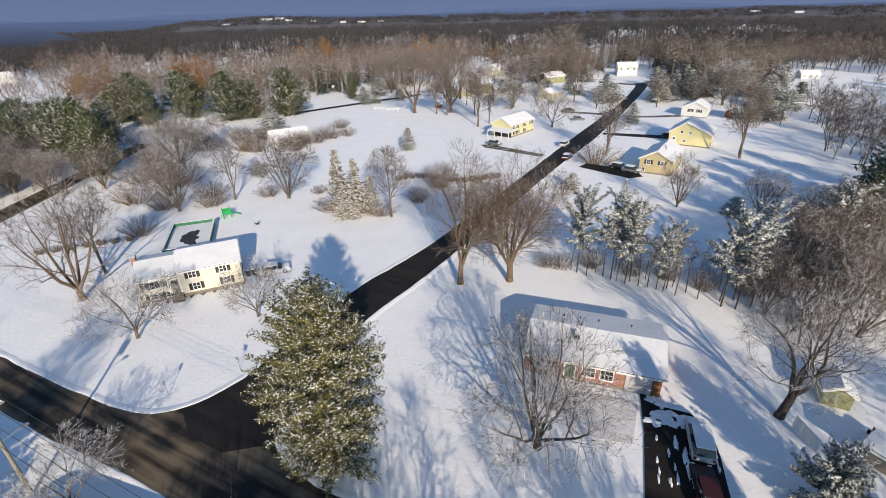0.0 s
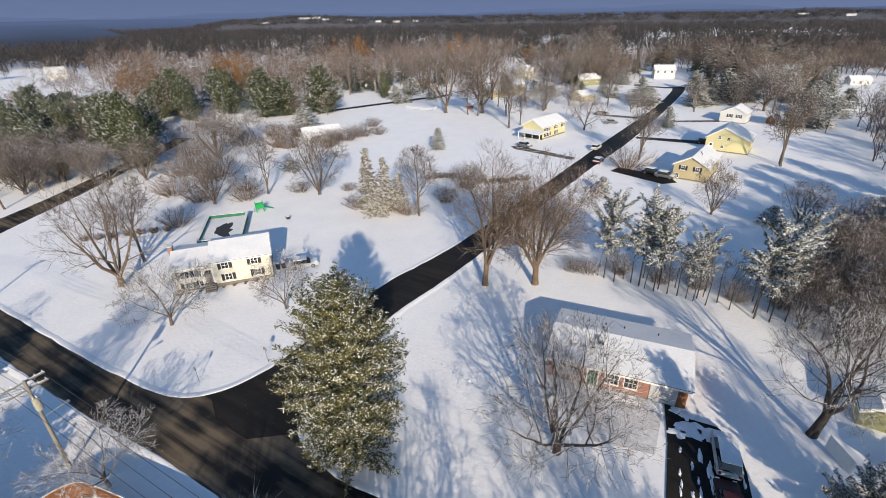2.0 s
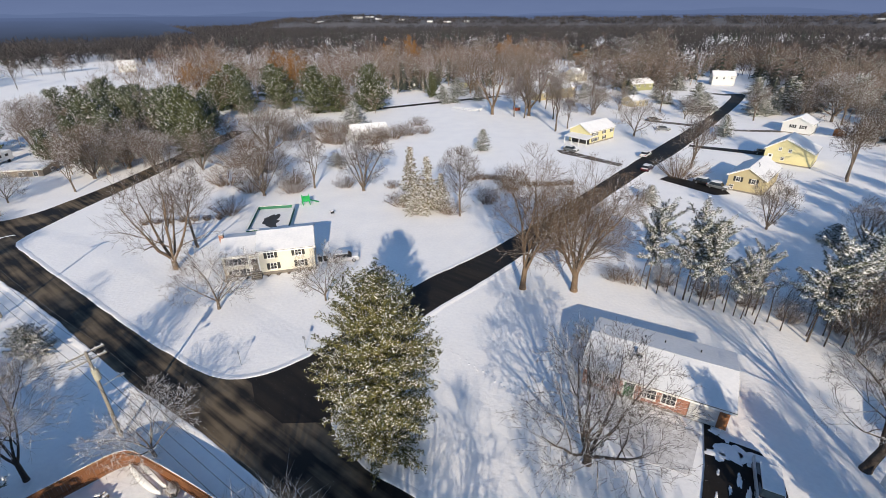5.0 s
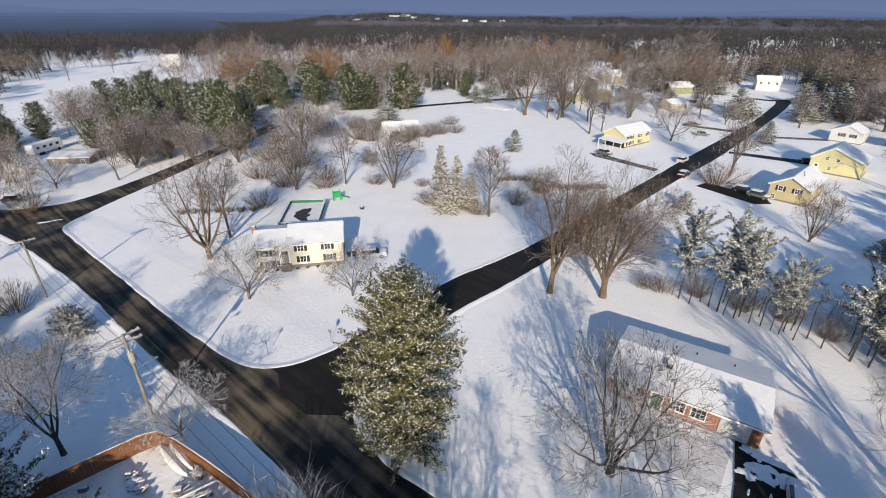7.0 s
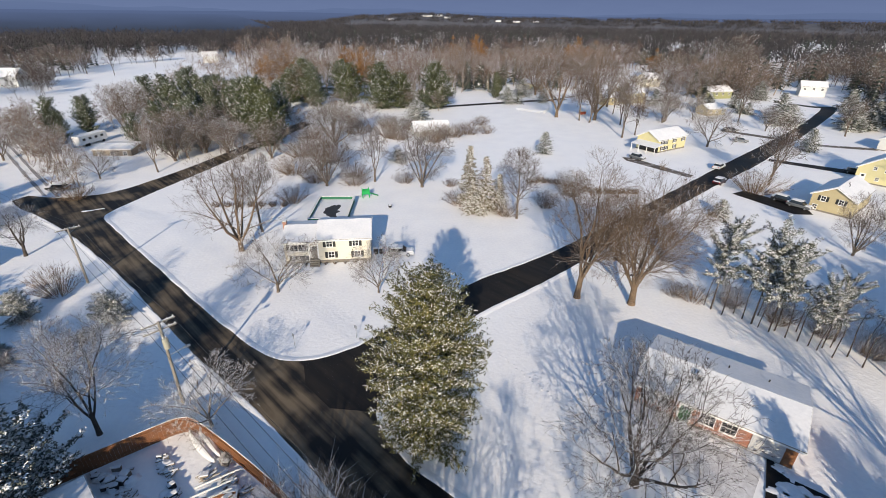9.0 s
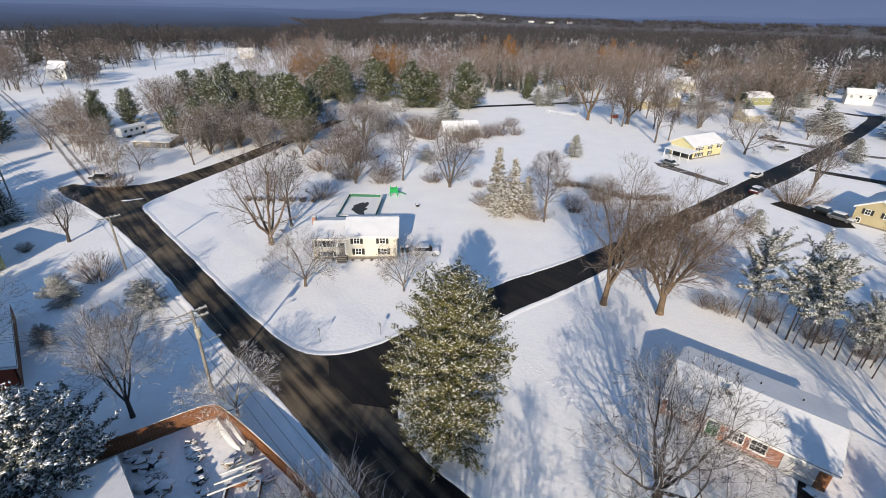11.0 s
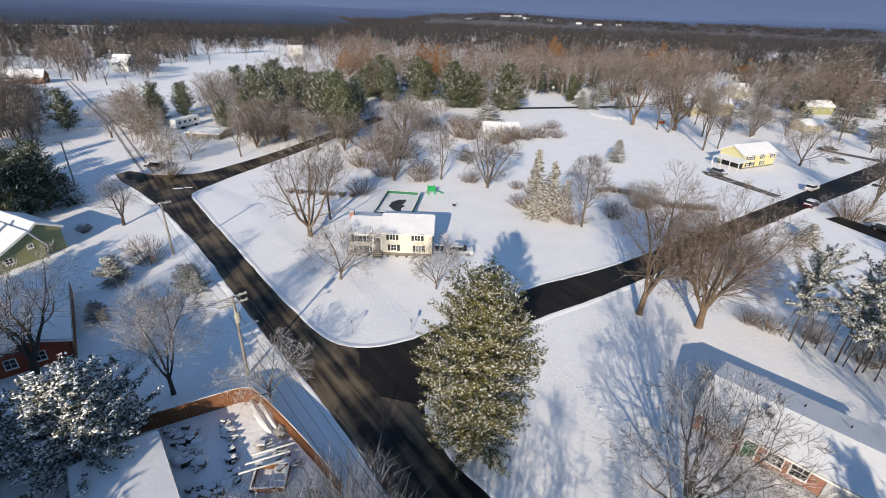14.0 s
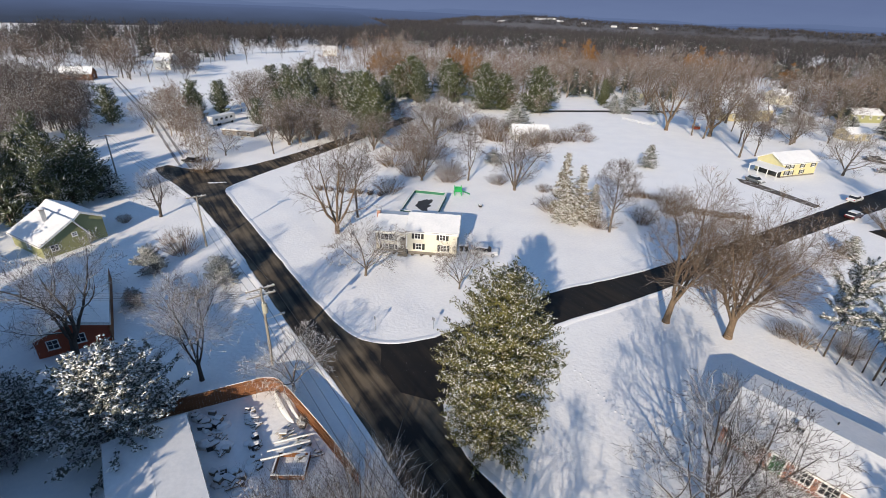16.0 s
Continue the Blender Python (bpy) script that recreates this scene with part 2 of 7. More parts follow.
# ---- ground and roads ----
def wave(x, y, s, seed):
    return noise.noise(Vector((x * s + seed, y * s - seed, seed)))


def ground_sheet():
    """One sheet of snow: fine near the houses, wide steps out to the horizon."""
    xs = sorted(set(list(np.arange(-150, 150.1, 2.5)) + [-4700, -3000, -2000, -1300, -900, -600, -420, -320, -250, -200, -170, 170, 200, 250, 320, 420, 600, 900, 1300, 2000, 3000, 4700]))
    ys = sorted(set(list(np.arange(-40, 260.1, 2.5)) + [-4700, -2000, -800, -300, -150, -80, 280, 320, 380, 460, 560, 700, 900, 1300, 2000, 3000, 4700]))
    v, f = [], []
    for y in ys:
        for x in xs:
            near = abs(x) < 150 and -40 < y < 260
            v.append((x, y, -0.06 + (0.05 * wave(x, y, 0.09, 3.1) + 0.03 * wave(x, y, 0.31, 7.7) if near else 0.0)))
    w = len(xs)
    for j in range(len(ys) - 1):
        for i in range(w - 1):
            f.append((j * w + i, j * w + i + 1, (j + 1) * w + i + 1, (j + 1) * w + i))
    return tagged(mesh_object("ground", v, f, SNOW, smooth=True), "open ground under fresh white snow", "ground", kind="structure")


ground_sheet()


def asphalt(name, base, brown, wear=0.55):
    m = bpy.data.materials.new(name)
    m.use_nodes = True
    n, l = m.node_tree.nodes, m.node_tree.links
    b = n["Principled BSDF"]
    co = n.new("ShaderNodeTexCoord")
    mp = n.new("ShaderNodeMapping")
    mp.inputs["Scale"].default_value = (0.05, 1.1, 1)
    along = n.new("ShaderNodeMapping")
    along.inputs["Rotation"].default_value = (0, 0, radians(28))
    l.new(co.outputs["Object"], along.inputs["Vector"])
    l.new(along.outputs[0], mp.inputs["Vector"])
    streak, speck, blot = (n.new("ShaderNodeTexNoise") for _ in range(3))
    streak.inputs["Scale"].default_value, speck.inputs["Scale"].default_value, blot.inputs["Scale"].default_value = 1.0, 9.0, 0.22
    streak.inputs["Detail"].default_value, speck.inputs["Detail"].default_value, blot.inputs["Detail"].default_value = 6.0, 6.0, 4.0
    l.new(mp.outputs[0], streak.inputs["Vector"])
    l.new(co.outputs["Object"], speck.inputs["Vector"])
    l.new(co.outputs["Object"], blot.inputs["Vector"])
    mul = n.new("ShaderNodeMath")
    mul.operation = "MULTIPLY"
    l.new(streak.outputs["Fac"], mul.inputs[0])
    l.new(blot.outputs["Fac"], mul.inputs[1])
    mr = n.new("ShaderNodeMapRange")
    mr.inputs["From Min"].default_value, mr.inputs["From Max"].default_value = 0.19, 0.36
    l.new(mul.outputs[0], mr.inputs["Value"])
    mix = n.new("ShaderNodeMix")
    mix.data_type = "RGBA"
    mix.inputs["A"].default_value, mix.inputs["B"].default_value = (*base, 1), (*brown, 1)
    l.new(mr.outputs[0], mix.inputs["Factor"])
    sp = n.new("ShaderNodeMapRange")
    sp.inputs["From Min"].default_value, sp.inputs["From Max"].default_value = 0.70, 0.78
    l.new(speck.outputs["Fac"], sp.inputs["Value"])
    mix2 = n.new("ShaderNodeMix")
    mix2.data_type = "RGBA"
    mix2.inputs["B"].default_value = (0.35, 0.35, 0.36, 1)
    l.new(mix.outputs["Result"], mix2.inputs["A"])
    l.new(sp.outputs[0], mix2.inputs["Factor"])
    l.new(mix2.outputs["Result"], b.inputs["Base Color"])
    rr = n.new("ShaderNodeMapRange")
    rr.inputs["To Min"].default_value, rr.inputs["To Max"].default_value = wear, 0.9
    l.new(blot.outputs["Fac"], rr.inputs["Value"])
    l.new(rr.outputs[0], b.inputs["Roughness"])
    b.inputs["Specular IOR Level"].default_value = 0.16
    bp = n.new("ShaderNodeBump")
    bp.inputs["Strength"].default_value, bp.inputs["Distance"].default_value = 0.4, 0.01
    l.new(speck.outputs["Fac"], bp.inputs["Height"])
    l.new(bp.outputs[0], b.inputs["Normal"])
    return m


ASPHALT = asphalt("wet_asphalt", (0.013, 0.013, 0.014), (0.150, 0.118, 0.082))
ASPHALT_DARK = asphalt("dark_asphalt", (0.013, 0.012, 0.012), (0.026, 0.022, 0.019))


def curve_points(pts, step=1.5):
    """A smooth line through the points given, at even steps."""
    p = [Vector((*q, 0)) for q in pts]
    p = [p[0] * 2 - p[1]] + p + [p[-1] * 2 - p[-2]]
    out = []
    for i in range(1, len(p) - 2):
        k = max(2, int((p[i + 1] - p[i]).length / step))
        for j in range(k):
            t = j / k
            a, b, c, d = p[i - 1:i + 3]
            out.append(0.5 * (2 * b + (c - a) * t + (2 * a - 5 * b + 4 * c - d) * t * t + (3 * b - a - 3 * c + d) * t ** 3))
    out.append(p[-2])
    return out


def slab(name, outline, z, mat, label, category, thick=0.05):
    bm = prism(bmesh.new(), [(p[0], p[1]) for p in outline], z - thick, z)
    me = bpy.data.meshes.new(name)
    bm.to_mesh(me)
    bm.free()
    me.materials.append(mat)
    return tagged(new(name, me), label, category, kind="structure")


def snow_bank(line, width=0.8, height=0.16, seed=1, mat=SNOW, name="snow_bank", label="ploughed ridge of snow along the road edge"):
    """A lumpy ridge of snow along a road's edge: its inner side lies on the line."""
    pts = line
    v, f = [], []
    prof = [(-0.30, 0.0), (-0.12, 0.65), (0.12, 1.0), (0.45, 0.7), (0.8, 0.25), (1.3, -0.4)]
    for i, p in enumerate(pts):
        d = (pts[min(i + 1, len(pts) - 1)] - pts[max(i - 1, 0)]).normalized()
        s = Vector((d.y, -d.x, 0))
        jig = 0.13 * noise.noise(Vector((i * 0.35, seed * 3.3, 0))) + 0.12 * noise.noise(Vector((i * 1.7, seed * 5.1, 2)))
        k = 1 + 0.6 * noise.noise(Vector((i * 0.3, seed, 5)))
        for a, h in prof:
            q = p + s * (a * width + jig)
            v.append((q.x, q.y, height * k * h - (0.03 if h <= 0 else 0)))
    n = len(prof)
    for i in range(len(pts) - 1):
        for j in range(n - 1):
            f.append((i * n + j, i * n + j + 1, (i + 1) * n + j + 1, (i + 1) * n + j))
    return tagged(mesh_object(name, v, f, mat, smooth=True), label, "snow bank", kind="structure")


# the road past the corner, the side road at the corner, the road at the far end, and the road behind the lots
street_north = curve_points([(-82.0, 59.0), (-56.2, 46.3), (-43.0, 39.85), (-34.4, 36.1), (-30.6, 34.95), (-28.2, 35.0), (-25.4, 36.2), (-22.0, 39.6)], 1.0)
side_west = curve_points([(-22.0, 39.6), (-13.0, 57.0), (-0.3, 74.4), (26.5, 119.4), (38.3, 139.4), (54.1, 165.5), (74.9, 200.5), (99.0, 247.0), (97.0, 252.0), (85.0, 262.0)], 1.0)
side_east = curve_points([(87.0, 266.0), (99.5, 257.0), (108.0, 254.0), (84.7, 207.9), (62.6, 168.8), (47.1, 141.8), (34.6, 122.1), (27.0, 110.1), (1.3, 67.0), (-10.4, 49.1), (-14.5, 38.0), (-16.0, 32.0), (-14.6, 28.9), (-12.6, 27.35)], 1.0)
street_north2 = curve_points([(-12.6, 27.35), (-9.9, 25.6), (-4.7, 23.6), (8.0, 18.0), (40.0, 4.0), (80.0, -14.0)], 1.0)
street_south = curve_points([(76.0, -22.0), (36.0, -4.0), (-3.0, 14.5), (-15.0, 21.0), (-22.5, 25.0), (-28.8, 28.1), (-40.7, 33.3), (-60.7, 43.2), (-72.0, 48.2), (-85.5, 53.6), (-96.0, 57.0), (-104.0, 59.0), (-110.0, 61.5)], 1.0)
far_outer = curve_points([(-110.0, 65.0), (-104.5, 65.6), (-100.0, 67.5), (-95.5, 72.0), (-94.0, 80.0), (-93.6, 94.0), (-95.0, 118.0), (-97.0, 150.0)], 1.0)
far_inner = curve_points([(-91.5, 150.0), (-89.2, 118.0), (-87.6, 92.0), (-87.0, 75.0), (-86.0, 64.0), (-84.8, 60.8), (-82.0, 59.0)], 1.0)
slab("road_1", street_north + side_west[1:] + side_east + street_north2[1:] + street_south + far_outer + far_inner[:-1], 0.02, ASPHALT, "wet dark asphalt road swept clear of snow", "road")
slab("road_3", side_west[::-1] + [Vector((-26.5, 34.9, 0)), Vector((-24.5, 32.0, 0)), Vector((-20.5, 29.8, 0))] + side_east[:-4][::-1], 0.0245, ASPHALT_DARK, "dark wet asphalt of the side road", "road", 0.03)
slab("road_2", [(-58, 195.5), (-16.5, 229.5), (-8, 236.5), (-10, 239.5), (-19.0, 232.4), (-60, 198.5)], 0.02, ASPHALT_DARK, "narrow dark asphalt road behind the lots", "road")
for k, (ln, nm) in enumerate(((street_north + side_west[1:], "corner lot"), (side_east + street_north2[1:], "side road"), (street_south, "street"), (far_outer, "far road"), (far_inner, "inner bend"))):
    snow_bank(ln[::-1], 0.55, 0.055, seed=k + 1)


def lane_tracks():
    """Wheel ruts worn through the snow on the lane."""
    for off in (-0.9, 0.9):
        ln = curve_points([(-101.0, 64.0), (-130.0, 78.5), (-160.0, 93.5), (-200.0, 111.0), (-262.0, 139.0)], 3.0)
        left, right = [], []
        for i, p in enumerate(ln):
            d = (ln[min(i + 1, len(ln) - 1)] - ln[max(i - 1, 0)]).normalized()
            sd = Vector((d.y, -d.x, 0))
            w = 0.32 + 0.22 * noise.noise(Vector((i * 0.5, off, 1)))
            left.append(p + sd * (off - w))
            right.append(p + sd * (off + w))
        slab("track", left + right[::-1], 0.012, RUT, "wheel rut worn through the snow", "track", 0.03)


RUT = material("slushy_rut", (0.42, 0.41, 0.41), (0.20, 0.19, 0.19), 0.7, 1.5, 0.3, 0.3, 0.02)
lane_tracks()


# ---- trees ----
def unit(v):
    return v / np.maximum(np.linalg.norm(v, axis=-1, keepdims=True), 1e-9)


def reach(p, d, c, wide, tall):
    """How far it is from p along d to the shell of an upright egg round c."""
    k = np.array([1 / wide, 1 / wide, 1 / tall])
    q, e = (p - c) * k, d * k
    aa, bb, cc = (e * e).sum(-1), (q * e).sum(-1), (q * q).sum(-1) - 1
    return np.maximum((-bb + np.sqrt(np.maximum(bb * bb - aa * cc, 0))) / aa, 0.3)


def shoots(rng, p, d, ln, segs, wander, rise):
    """Wandering lines from p along d, ln long, that turn upwards."""
    pts = [p]
    for _ in range(segs):
        d = unit(d + rng.normal(0, wander, d.shape) + np.array([0, 0, rise]))
        p = p + d * (ln / segs)[:, None]
        pts.append(p)
    return np.stack(pts, 1)


def sprout(rng, pts, rad, n, t0, t1, angle):
    """n side shoots on each line between t0 and t1: where, which way, how thick the line is there, and how far along."""
    k, m = len(pts), pts.shape[1] - 1
    t = t0 + (t1 - t0) * (np.arange(n) + rng.random((k, n))) / n
    i = np.minimum((t * m).astype(int), m - 1)
    f = (t * m - i)[..., None]
    row = np.arange(k)[:, None]
    a, b = pts[row, i], pts[row, i + 1]
    tan = unit(b - a)
    u = unit(np.cross(tan, np.where(np.abs(tan[..., 2:3]) > 0.9, [1.0, 0, 0], [0, 0, 1.0])))
    v = np.cross(u, tan)
    az = np.arange(n) * 2.39996 + rng.random((k, 1)) * 6.28 + rng.normal(0, 0.4, (k, n))
    w = np.radians(angle) * (0.7 + 0.6 * rng.random((k, n)))
    d = tan * np.cos(w)[..., None] + (u * np.cos(az)[..., None] + v * np.sin(az)[..., None]) * np.sin(w)[..., None]
    r = rad[row, i] * (1 - f[..., 0]) + rad[row, i + 1] * f[..., 0]
    return (a + (b - a) * f).reshape(-1, 3), d.reshape(-1, 3), r.ravel(), t.ravel()


def tree_wood(rng, height, spread, stems, fork, lean, limbs, counts, thin, trunk_r, centre=0.56, wander=0.16, side=0.0, spikes=False):
    """The sticks of a bare tree: a trunk that parts into leaders, limbs on these, then branches, branchlets and twigs, all within an egg-shaped crown."""
    wood, twigs = Sticks(), Sticks()
    c, wide, tall = np.array([side, 0, height * centre]), spread / 2, height * (1 - centre)

    def lay(to, pts, r, sides):
        to.add(pts[:, :-1].reshape(-1, 3), pts[:, 1:].reshape(-1, 3), r[:, :-1].ravel(), r[:, 1:].ravel(), sides)

    th = height * fork
    trunk = shoots(rng, np.array([[0, 0, -0.2]]), np.array([[side * 0.06, 0, 1.0]]), np.array([th + 0.2]), 4, 0.05, 0.1)
    lay(wood, trunk, np.array([[1.3, 1.0, 0.92, 0.86, 0.80]]) * trunk_r, 8)
    az = np.arange(stems) * 6.2832 / stems + rng.normal(0, 0.25, stems) + rng.random() * 6
    tilt = np.radians(lean) * (0.55 + 0.75 * rng.random(stems))
    if stems > 3:
        tilt[0] *= 0.25
    d = np.column_stack([np.cos(az) * np.sin(tilt), np.sin(az) * np.sin(tilt), np.cos(tilt)])
    p = np.repeat(trunk[:, -1], stems, 0) - np.column_stack([np.zeros((stems, 2)), th * 0.3 * rng.random(stems) * (stems > 1)])
    ln = reach(p, d, c, wide, tall) * (0.88 + 0.12 * rng.random(stems))
    lead = shoots(rng, p, d, ln, 4 if spikes else 8, wander * 0.55, 0.03)
    r0 = trunk_r * (0.82 if stems == 1 else 0.34 + 0.8 / stems) * (0.85 + 0.3 * rng.random(stems))
    lr = np.maximum(r0[:, None] * (1 - np.linspace(0, 1, lead.shape[1])) ** 0.8, thin)
    lay(wood, lead, lr, 3 if spikes else 6)
    p, d, r, t = sprout(rng, lead, lr, limbs, 0.08 if stems == 1 else 0.16, 0.96, 54)
    ln = np.minimum(reach(p, d, c, wide, tall) * (0.78 + 0.25 * rng.random(len(p))), spread * (0.55 if stems == 1 else 0.42) * (1.15 - 0.7 * t))
    limb = shoots(rng, p, d, ln, 2 if spikes else 5, wander, 0.07)
    br = np.maximum(np.minimum(r * 0.62, (0.022 if spikes else 0.021) * ln + 0.03)[:, None] * (1 - np.linspace(0, 0.95, limb.shape[1])), thin)
    lay(wood, limb, br, 4 if not spikes else 3)
    p, d, r, t = sprout(rng, limb, br, counts[0], 0.15, 0.98, 46)
    l2 = np.repeat(ln, counts[0])
    ln = np.minimum(l2 * 0.62 * (1.1 - 0.6 * t) + 0.03 * height, reach(p, d, c, wide * 1.04, tall * 1.03) + 0.4)
    twig = shoots(rng, p, d, ln, 3 if not spikes else 2, wander, 0.08)
    tr = np.maximum(np.minimum(r * 0.66, 0.015 * ln + 0.014)[:, None] * (1 - np.linspace(0, 0.9, twig.shape[1])), thin)
    lay(wood if not spikes else twigs, twig, tr, 3)
    p, d, r, t = sprout(rng, twig, tr, counts[1], 0.12, 1.0, 42)
    ln = (np.repeat(ln, counts[1]) * 0.50 * (1.1 - 0.5 * t) + 0.018 * height) * (0.7 + 0.5 * rng.random(len(p)))
    fine = shoots(rng, p, d, ln, 2 if not spikes else 1, wander * 0.8, 0.06)
    fr = np.full((len(p), fine.shape[1]), thin) * np.linspace(1.15, 0.75, fine.shape[1])
    if spikes:
        twigs.add(fine[:, 0], fine[:, 1], thin)
    else:
        lay(twigs, fine, fr, 3)
    p, d, r, t = sprout(rng, fine, fr, counts[2], 0.2, 1.0, 38)
    ln = (np.repeat(ln, counts[2]) * 0.45 + 0.012 * height) * (0.7 + 0.6 * rng.random(len(p)))
    twigs.add(p, p + unit(d + np.array([0, 0, 0.12])) * ln[:, None], thin * 0.85)
    return wood, twigs


def broadleaf(seed, height, spread, stems=5, fork=0.15, lean=26, limbs=7, counts=(6, 6, 4), twig_mat=None, bark=None, trunk_r=None, name="bare_tree", thin=0.014, centre=0.56, wander=0.16, side=0.0):
    """A bare tree with its wood and its twigs."""
    wood, twigs = tree_wood(np.random.default_rng(seed), height, spread, stems, fork, lean, limbs, counts, thin, trunk_r or height * 0.016, centre, wander, side)
    tree = new(name)
    wood.make("trunk", bark or BARK, tree)
    twigs.make("crown", twig_mat or TWIG, tree)
    return tree


def conifer(seed, height, spread, mat, bottom=0.06, power=0.85, whorl=0.5, tuft=0.42, fan=5, lean=-0.25, snow=0.25, snow_r=0.16, fat=0.055, ragged=0.25, name="spruce_tree", bark=None, up=0.10, egg=False, chaos=0.0, stem=0.016):
    """A needle tree: a trunk, whorls of boughs set with needle sprays, and lumps of snow lying on them."""
    rng = np.random.default_rng(seed)
    wood, green, lumps = Sticks(), Sticks(), []
    wood.add([[0, 0, -0.15]], [[0, 0, height * 0.97]], height * stem + 0.03, 0.02, 8)
    z = height * bottom
    while z < height * 0.985:
        rel = (z / height - bottom) / (1 - bottom)
        top = max(1 - rel, 0.0)
        ln0 = spread / 2 * (top ** power) * min(1.0, 0.55 + rel * 4.0) + 0.15
        if egg:
            ln0 = spread / 2 * (max(1 - ((rel - 0.32) / 0.68) ** 2.1, 0.0) if rel > 0.32 else 0.82 + 0.18 * rel / 0.32) + 0.15
        k = max(4, int(5 + ln0 * 1.6))
        for j in range(k):
            az = rng.random() * 2 * math.pi
            ln = ln0 * (1 - ragged + 2 * ragged * rng.random() ** 1.2) * (1.0 + 0.22 * noise.noise(Vector((math.cos(az) * 1.6, math.sin(az) * 1.6, z * 0.45 + seed))))
            sl = lean + 0.75 * rel + rng.normal(0, 0.20)
            out = np.array([math.cos(az), math.sin(az), 0.0])
            a = np.array([0, 0, min(max(z + rng.normal(0, whorl * 0.8), 0.1), height)])
            n = max(3, int(ln / (tuft * 0.62)))
            t = np.linspace(0.18, 1.0, n)
            p = a + out * (ln * t)[:, None] + np.array([0, 0, 1.0]) * (ln * sl * t + ln * 0.10 * t * t)[:, None]
            wood.add(a[None], p[-1:], 0.012 + 0.012 * ln, 0.008, 3)
            across = np.array([-out[1], out[0], 0.0])
            reps = np.repeat(p, fan, 0)
            tr = np.repeat(t, fan)
            m = len(reps)
            dirs = unit(out * (0.55 + 0.5 * rng.random(m))[:, None] + across * rng.normal(0, 0.85, m)[:, None] + np.array([0, 0, 1.0]) * rng.normal(up, 0.40, m)[:, None])
            if chaos:
                dirs = unit(dirs + rng.normal(0, chaos, (m, 3)))
            base = reps + rng.normal(0, tuft * (0.22 + 0.25 * chaos), (m, 3))
            size = tuft * (0.6 + 0.7 * rng.random(m)) * (1.08 - 0.30 * tr)
            green.add(base - dirs * (size * 0.25)[:, None], base + dirs * size[:, None], fat * (0.7 + 0.6 * rng.random(m)), None, 3, 0.75)
            pick = rng.random(m) < snow
            if pick.any():
                lumps.append(base[pick] + np.array([0, 0, 0.05]) + dirs[pick] * (size[pick] * 0.4)[:, None])
        z += whorl * (0.75 + 0.5 * rng.random()) * (0.55 + 0.45 * top)
    tree = new(name)
    wood.make("trunk", bark or BARK, tree)
    green.make("crown", mat, tree)
    if lumps:
        s = Sticks()
        c = np.concatenate(lumps)
        r = snow_r * (0.45 + 0.8 * rng.random(len(c)))
        s.blobs(c, r, 0.6)
        s.make("snow_load", SNOW_ROOF, tree, "lumps of snow on the boughs")["kind"] = "stuff"
    return tree


placed = set()


def put(tree, x, y, size=1.0, turn=0.0, label="", category="tree", group="", wide=1.0):
    """The tree itself at its first place, copies after that."""
    m = pose(x, y, -0.05, 0, 0, turn) @ Matrix.Diagonal((size * wide, size * wide, size, 1))
    if tree.name in placed:
        tree = copy_thing(tree, m)
    else:
        placed.add(tree.name)
        tree.matrix_basis = m
    return tagged(tree, label, category, group)


def shrub(seed, height, spread, stems, mat, thin=0.014, name="shrub"):
    """A low bush of many stems that fork from the ground up."""
    rng = np.random.default_rng(seed)
    s = Sticks()
    az = rng.random(stems) * 2 * math.pi
    out = spread / 2 * np.sqrt(rng.random(stems))
    top = height * np.sqrt(np.maximum(1 - (out / (spread / 2)) ** 2 * 0.75, 0.15)) * (0.8 + 0.3 * rng.random(stems))
    a = np.column_stack([np.cos(az) * out * 0.35, np.sin(az) * out * 0.35, np.full(stems, -0.05)])
    b = np.column_stack([np.cos(az) * out, np.sin(az) * out, top])
    s.add(a, b, thin * 1.6)
    for k in range(7):
        t = 0.3 + 0.65 * rng.random((stems, 1))
        p = a + (b - a) * t
        d = unit((b - a) / np.linalg.norm(b - a, axis=1, keepdims=True) + rng.normal(0, 0.6, (stems, 3)))
        s.add(p, p + d * (height * (0.18 + 0.22 * rng.random((stems, 1)))), thin)
    bush = new(name)
    s.make("crown", mat, bush)
    return bush




# ---- houses ----
def siding(name, base, pitch=0.2):
    """Painted clapboard: a shadow line under each board, a little dirt."""
    m = material(name, base, tuple(c * 0.88 for c in base), 0.6, 6.0, 0.5, 0.0)
    n, l = m.node_tree.nodes, m.node_tree.links
    co = n.new("ShaderNodeTexCoord")
    wv = n.new("ShaderNodeTexWave")
    wv.wave_type, wv.bands_direction, wv.wave_profile = "BANDS", "Z", "SAW"
    wv.inputs["Scale"].default_value = 0.314 / pitch
    l.new(co.outputs["Object"], wv.inputs["Vector"])
    bp = n.new("ShaderNodeBump")
    bp.inputs["Strength"].default_value, bp.inputs["Distance"].default_value = 0.6, 0.015
    l.new(wv.outputs["Fac"], bp.inputs["Height"])
    l.new(bp.outputs[0], n["Principled BSDF"].inputs["Normal"])
    return m


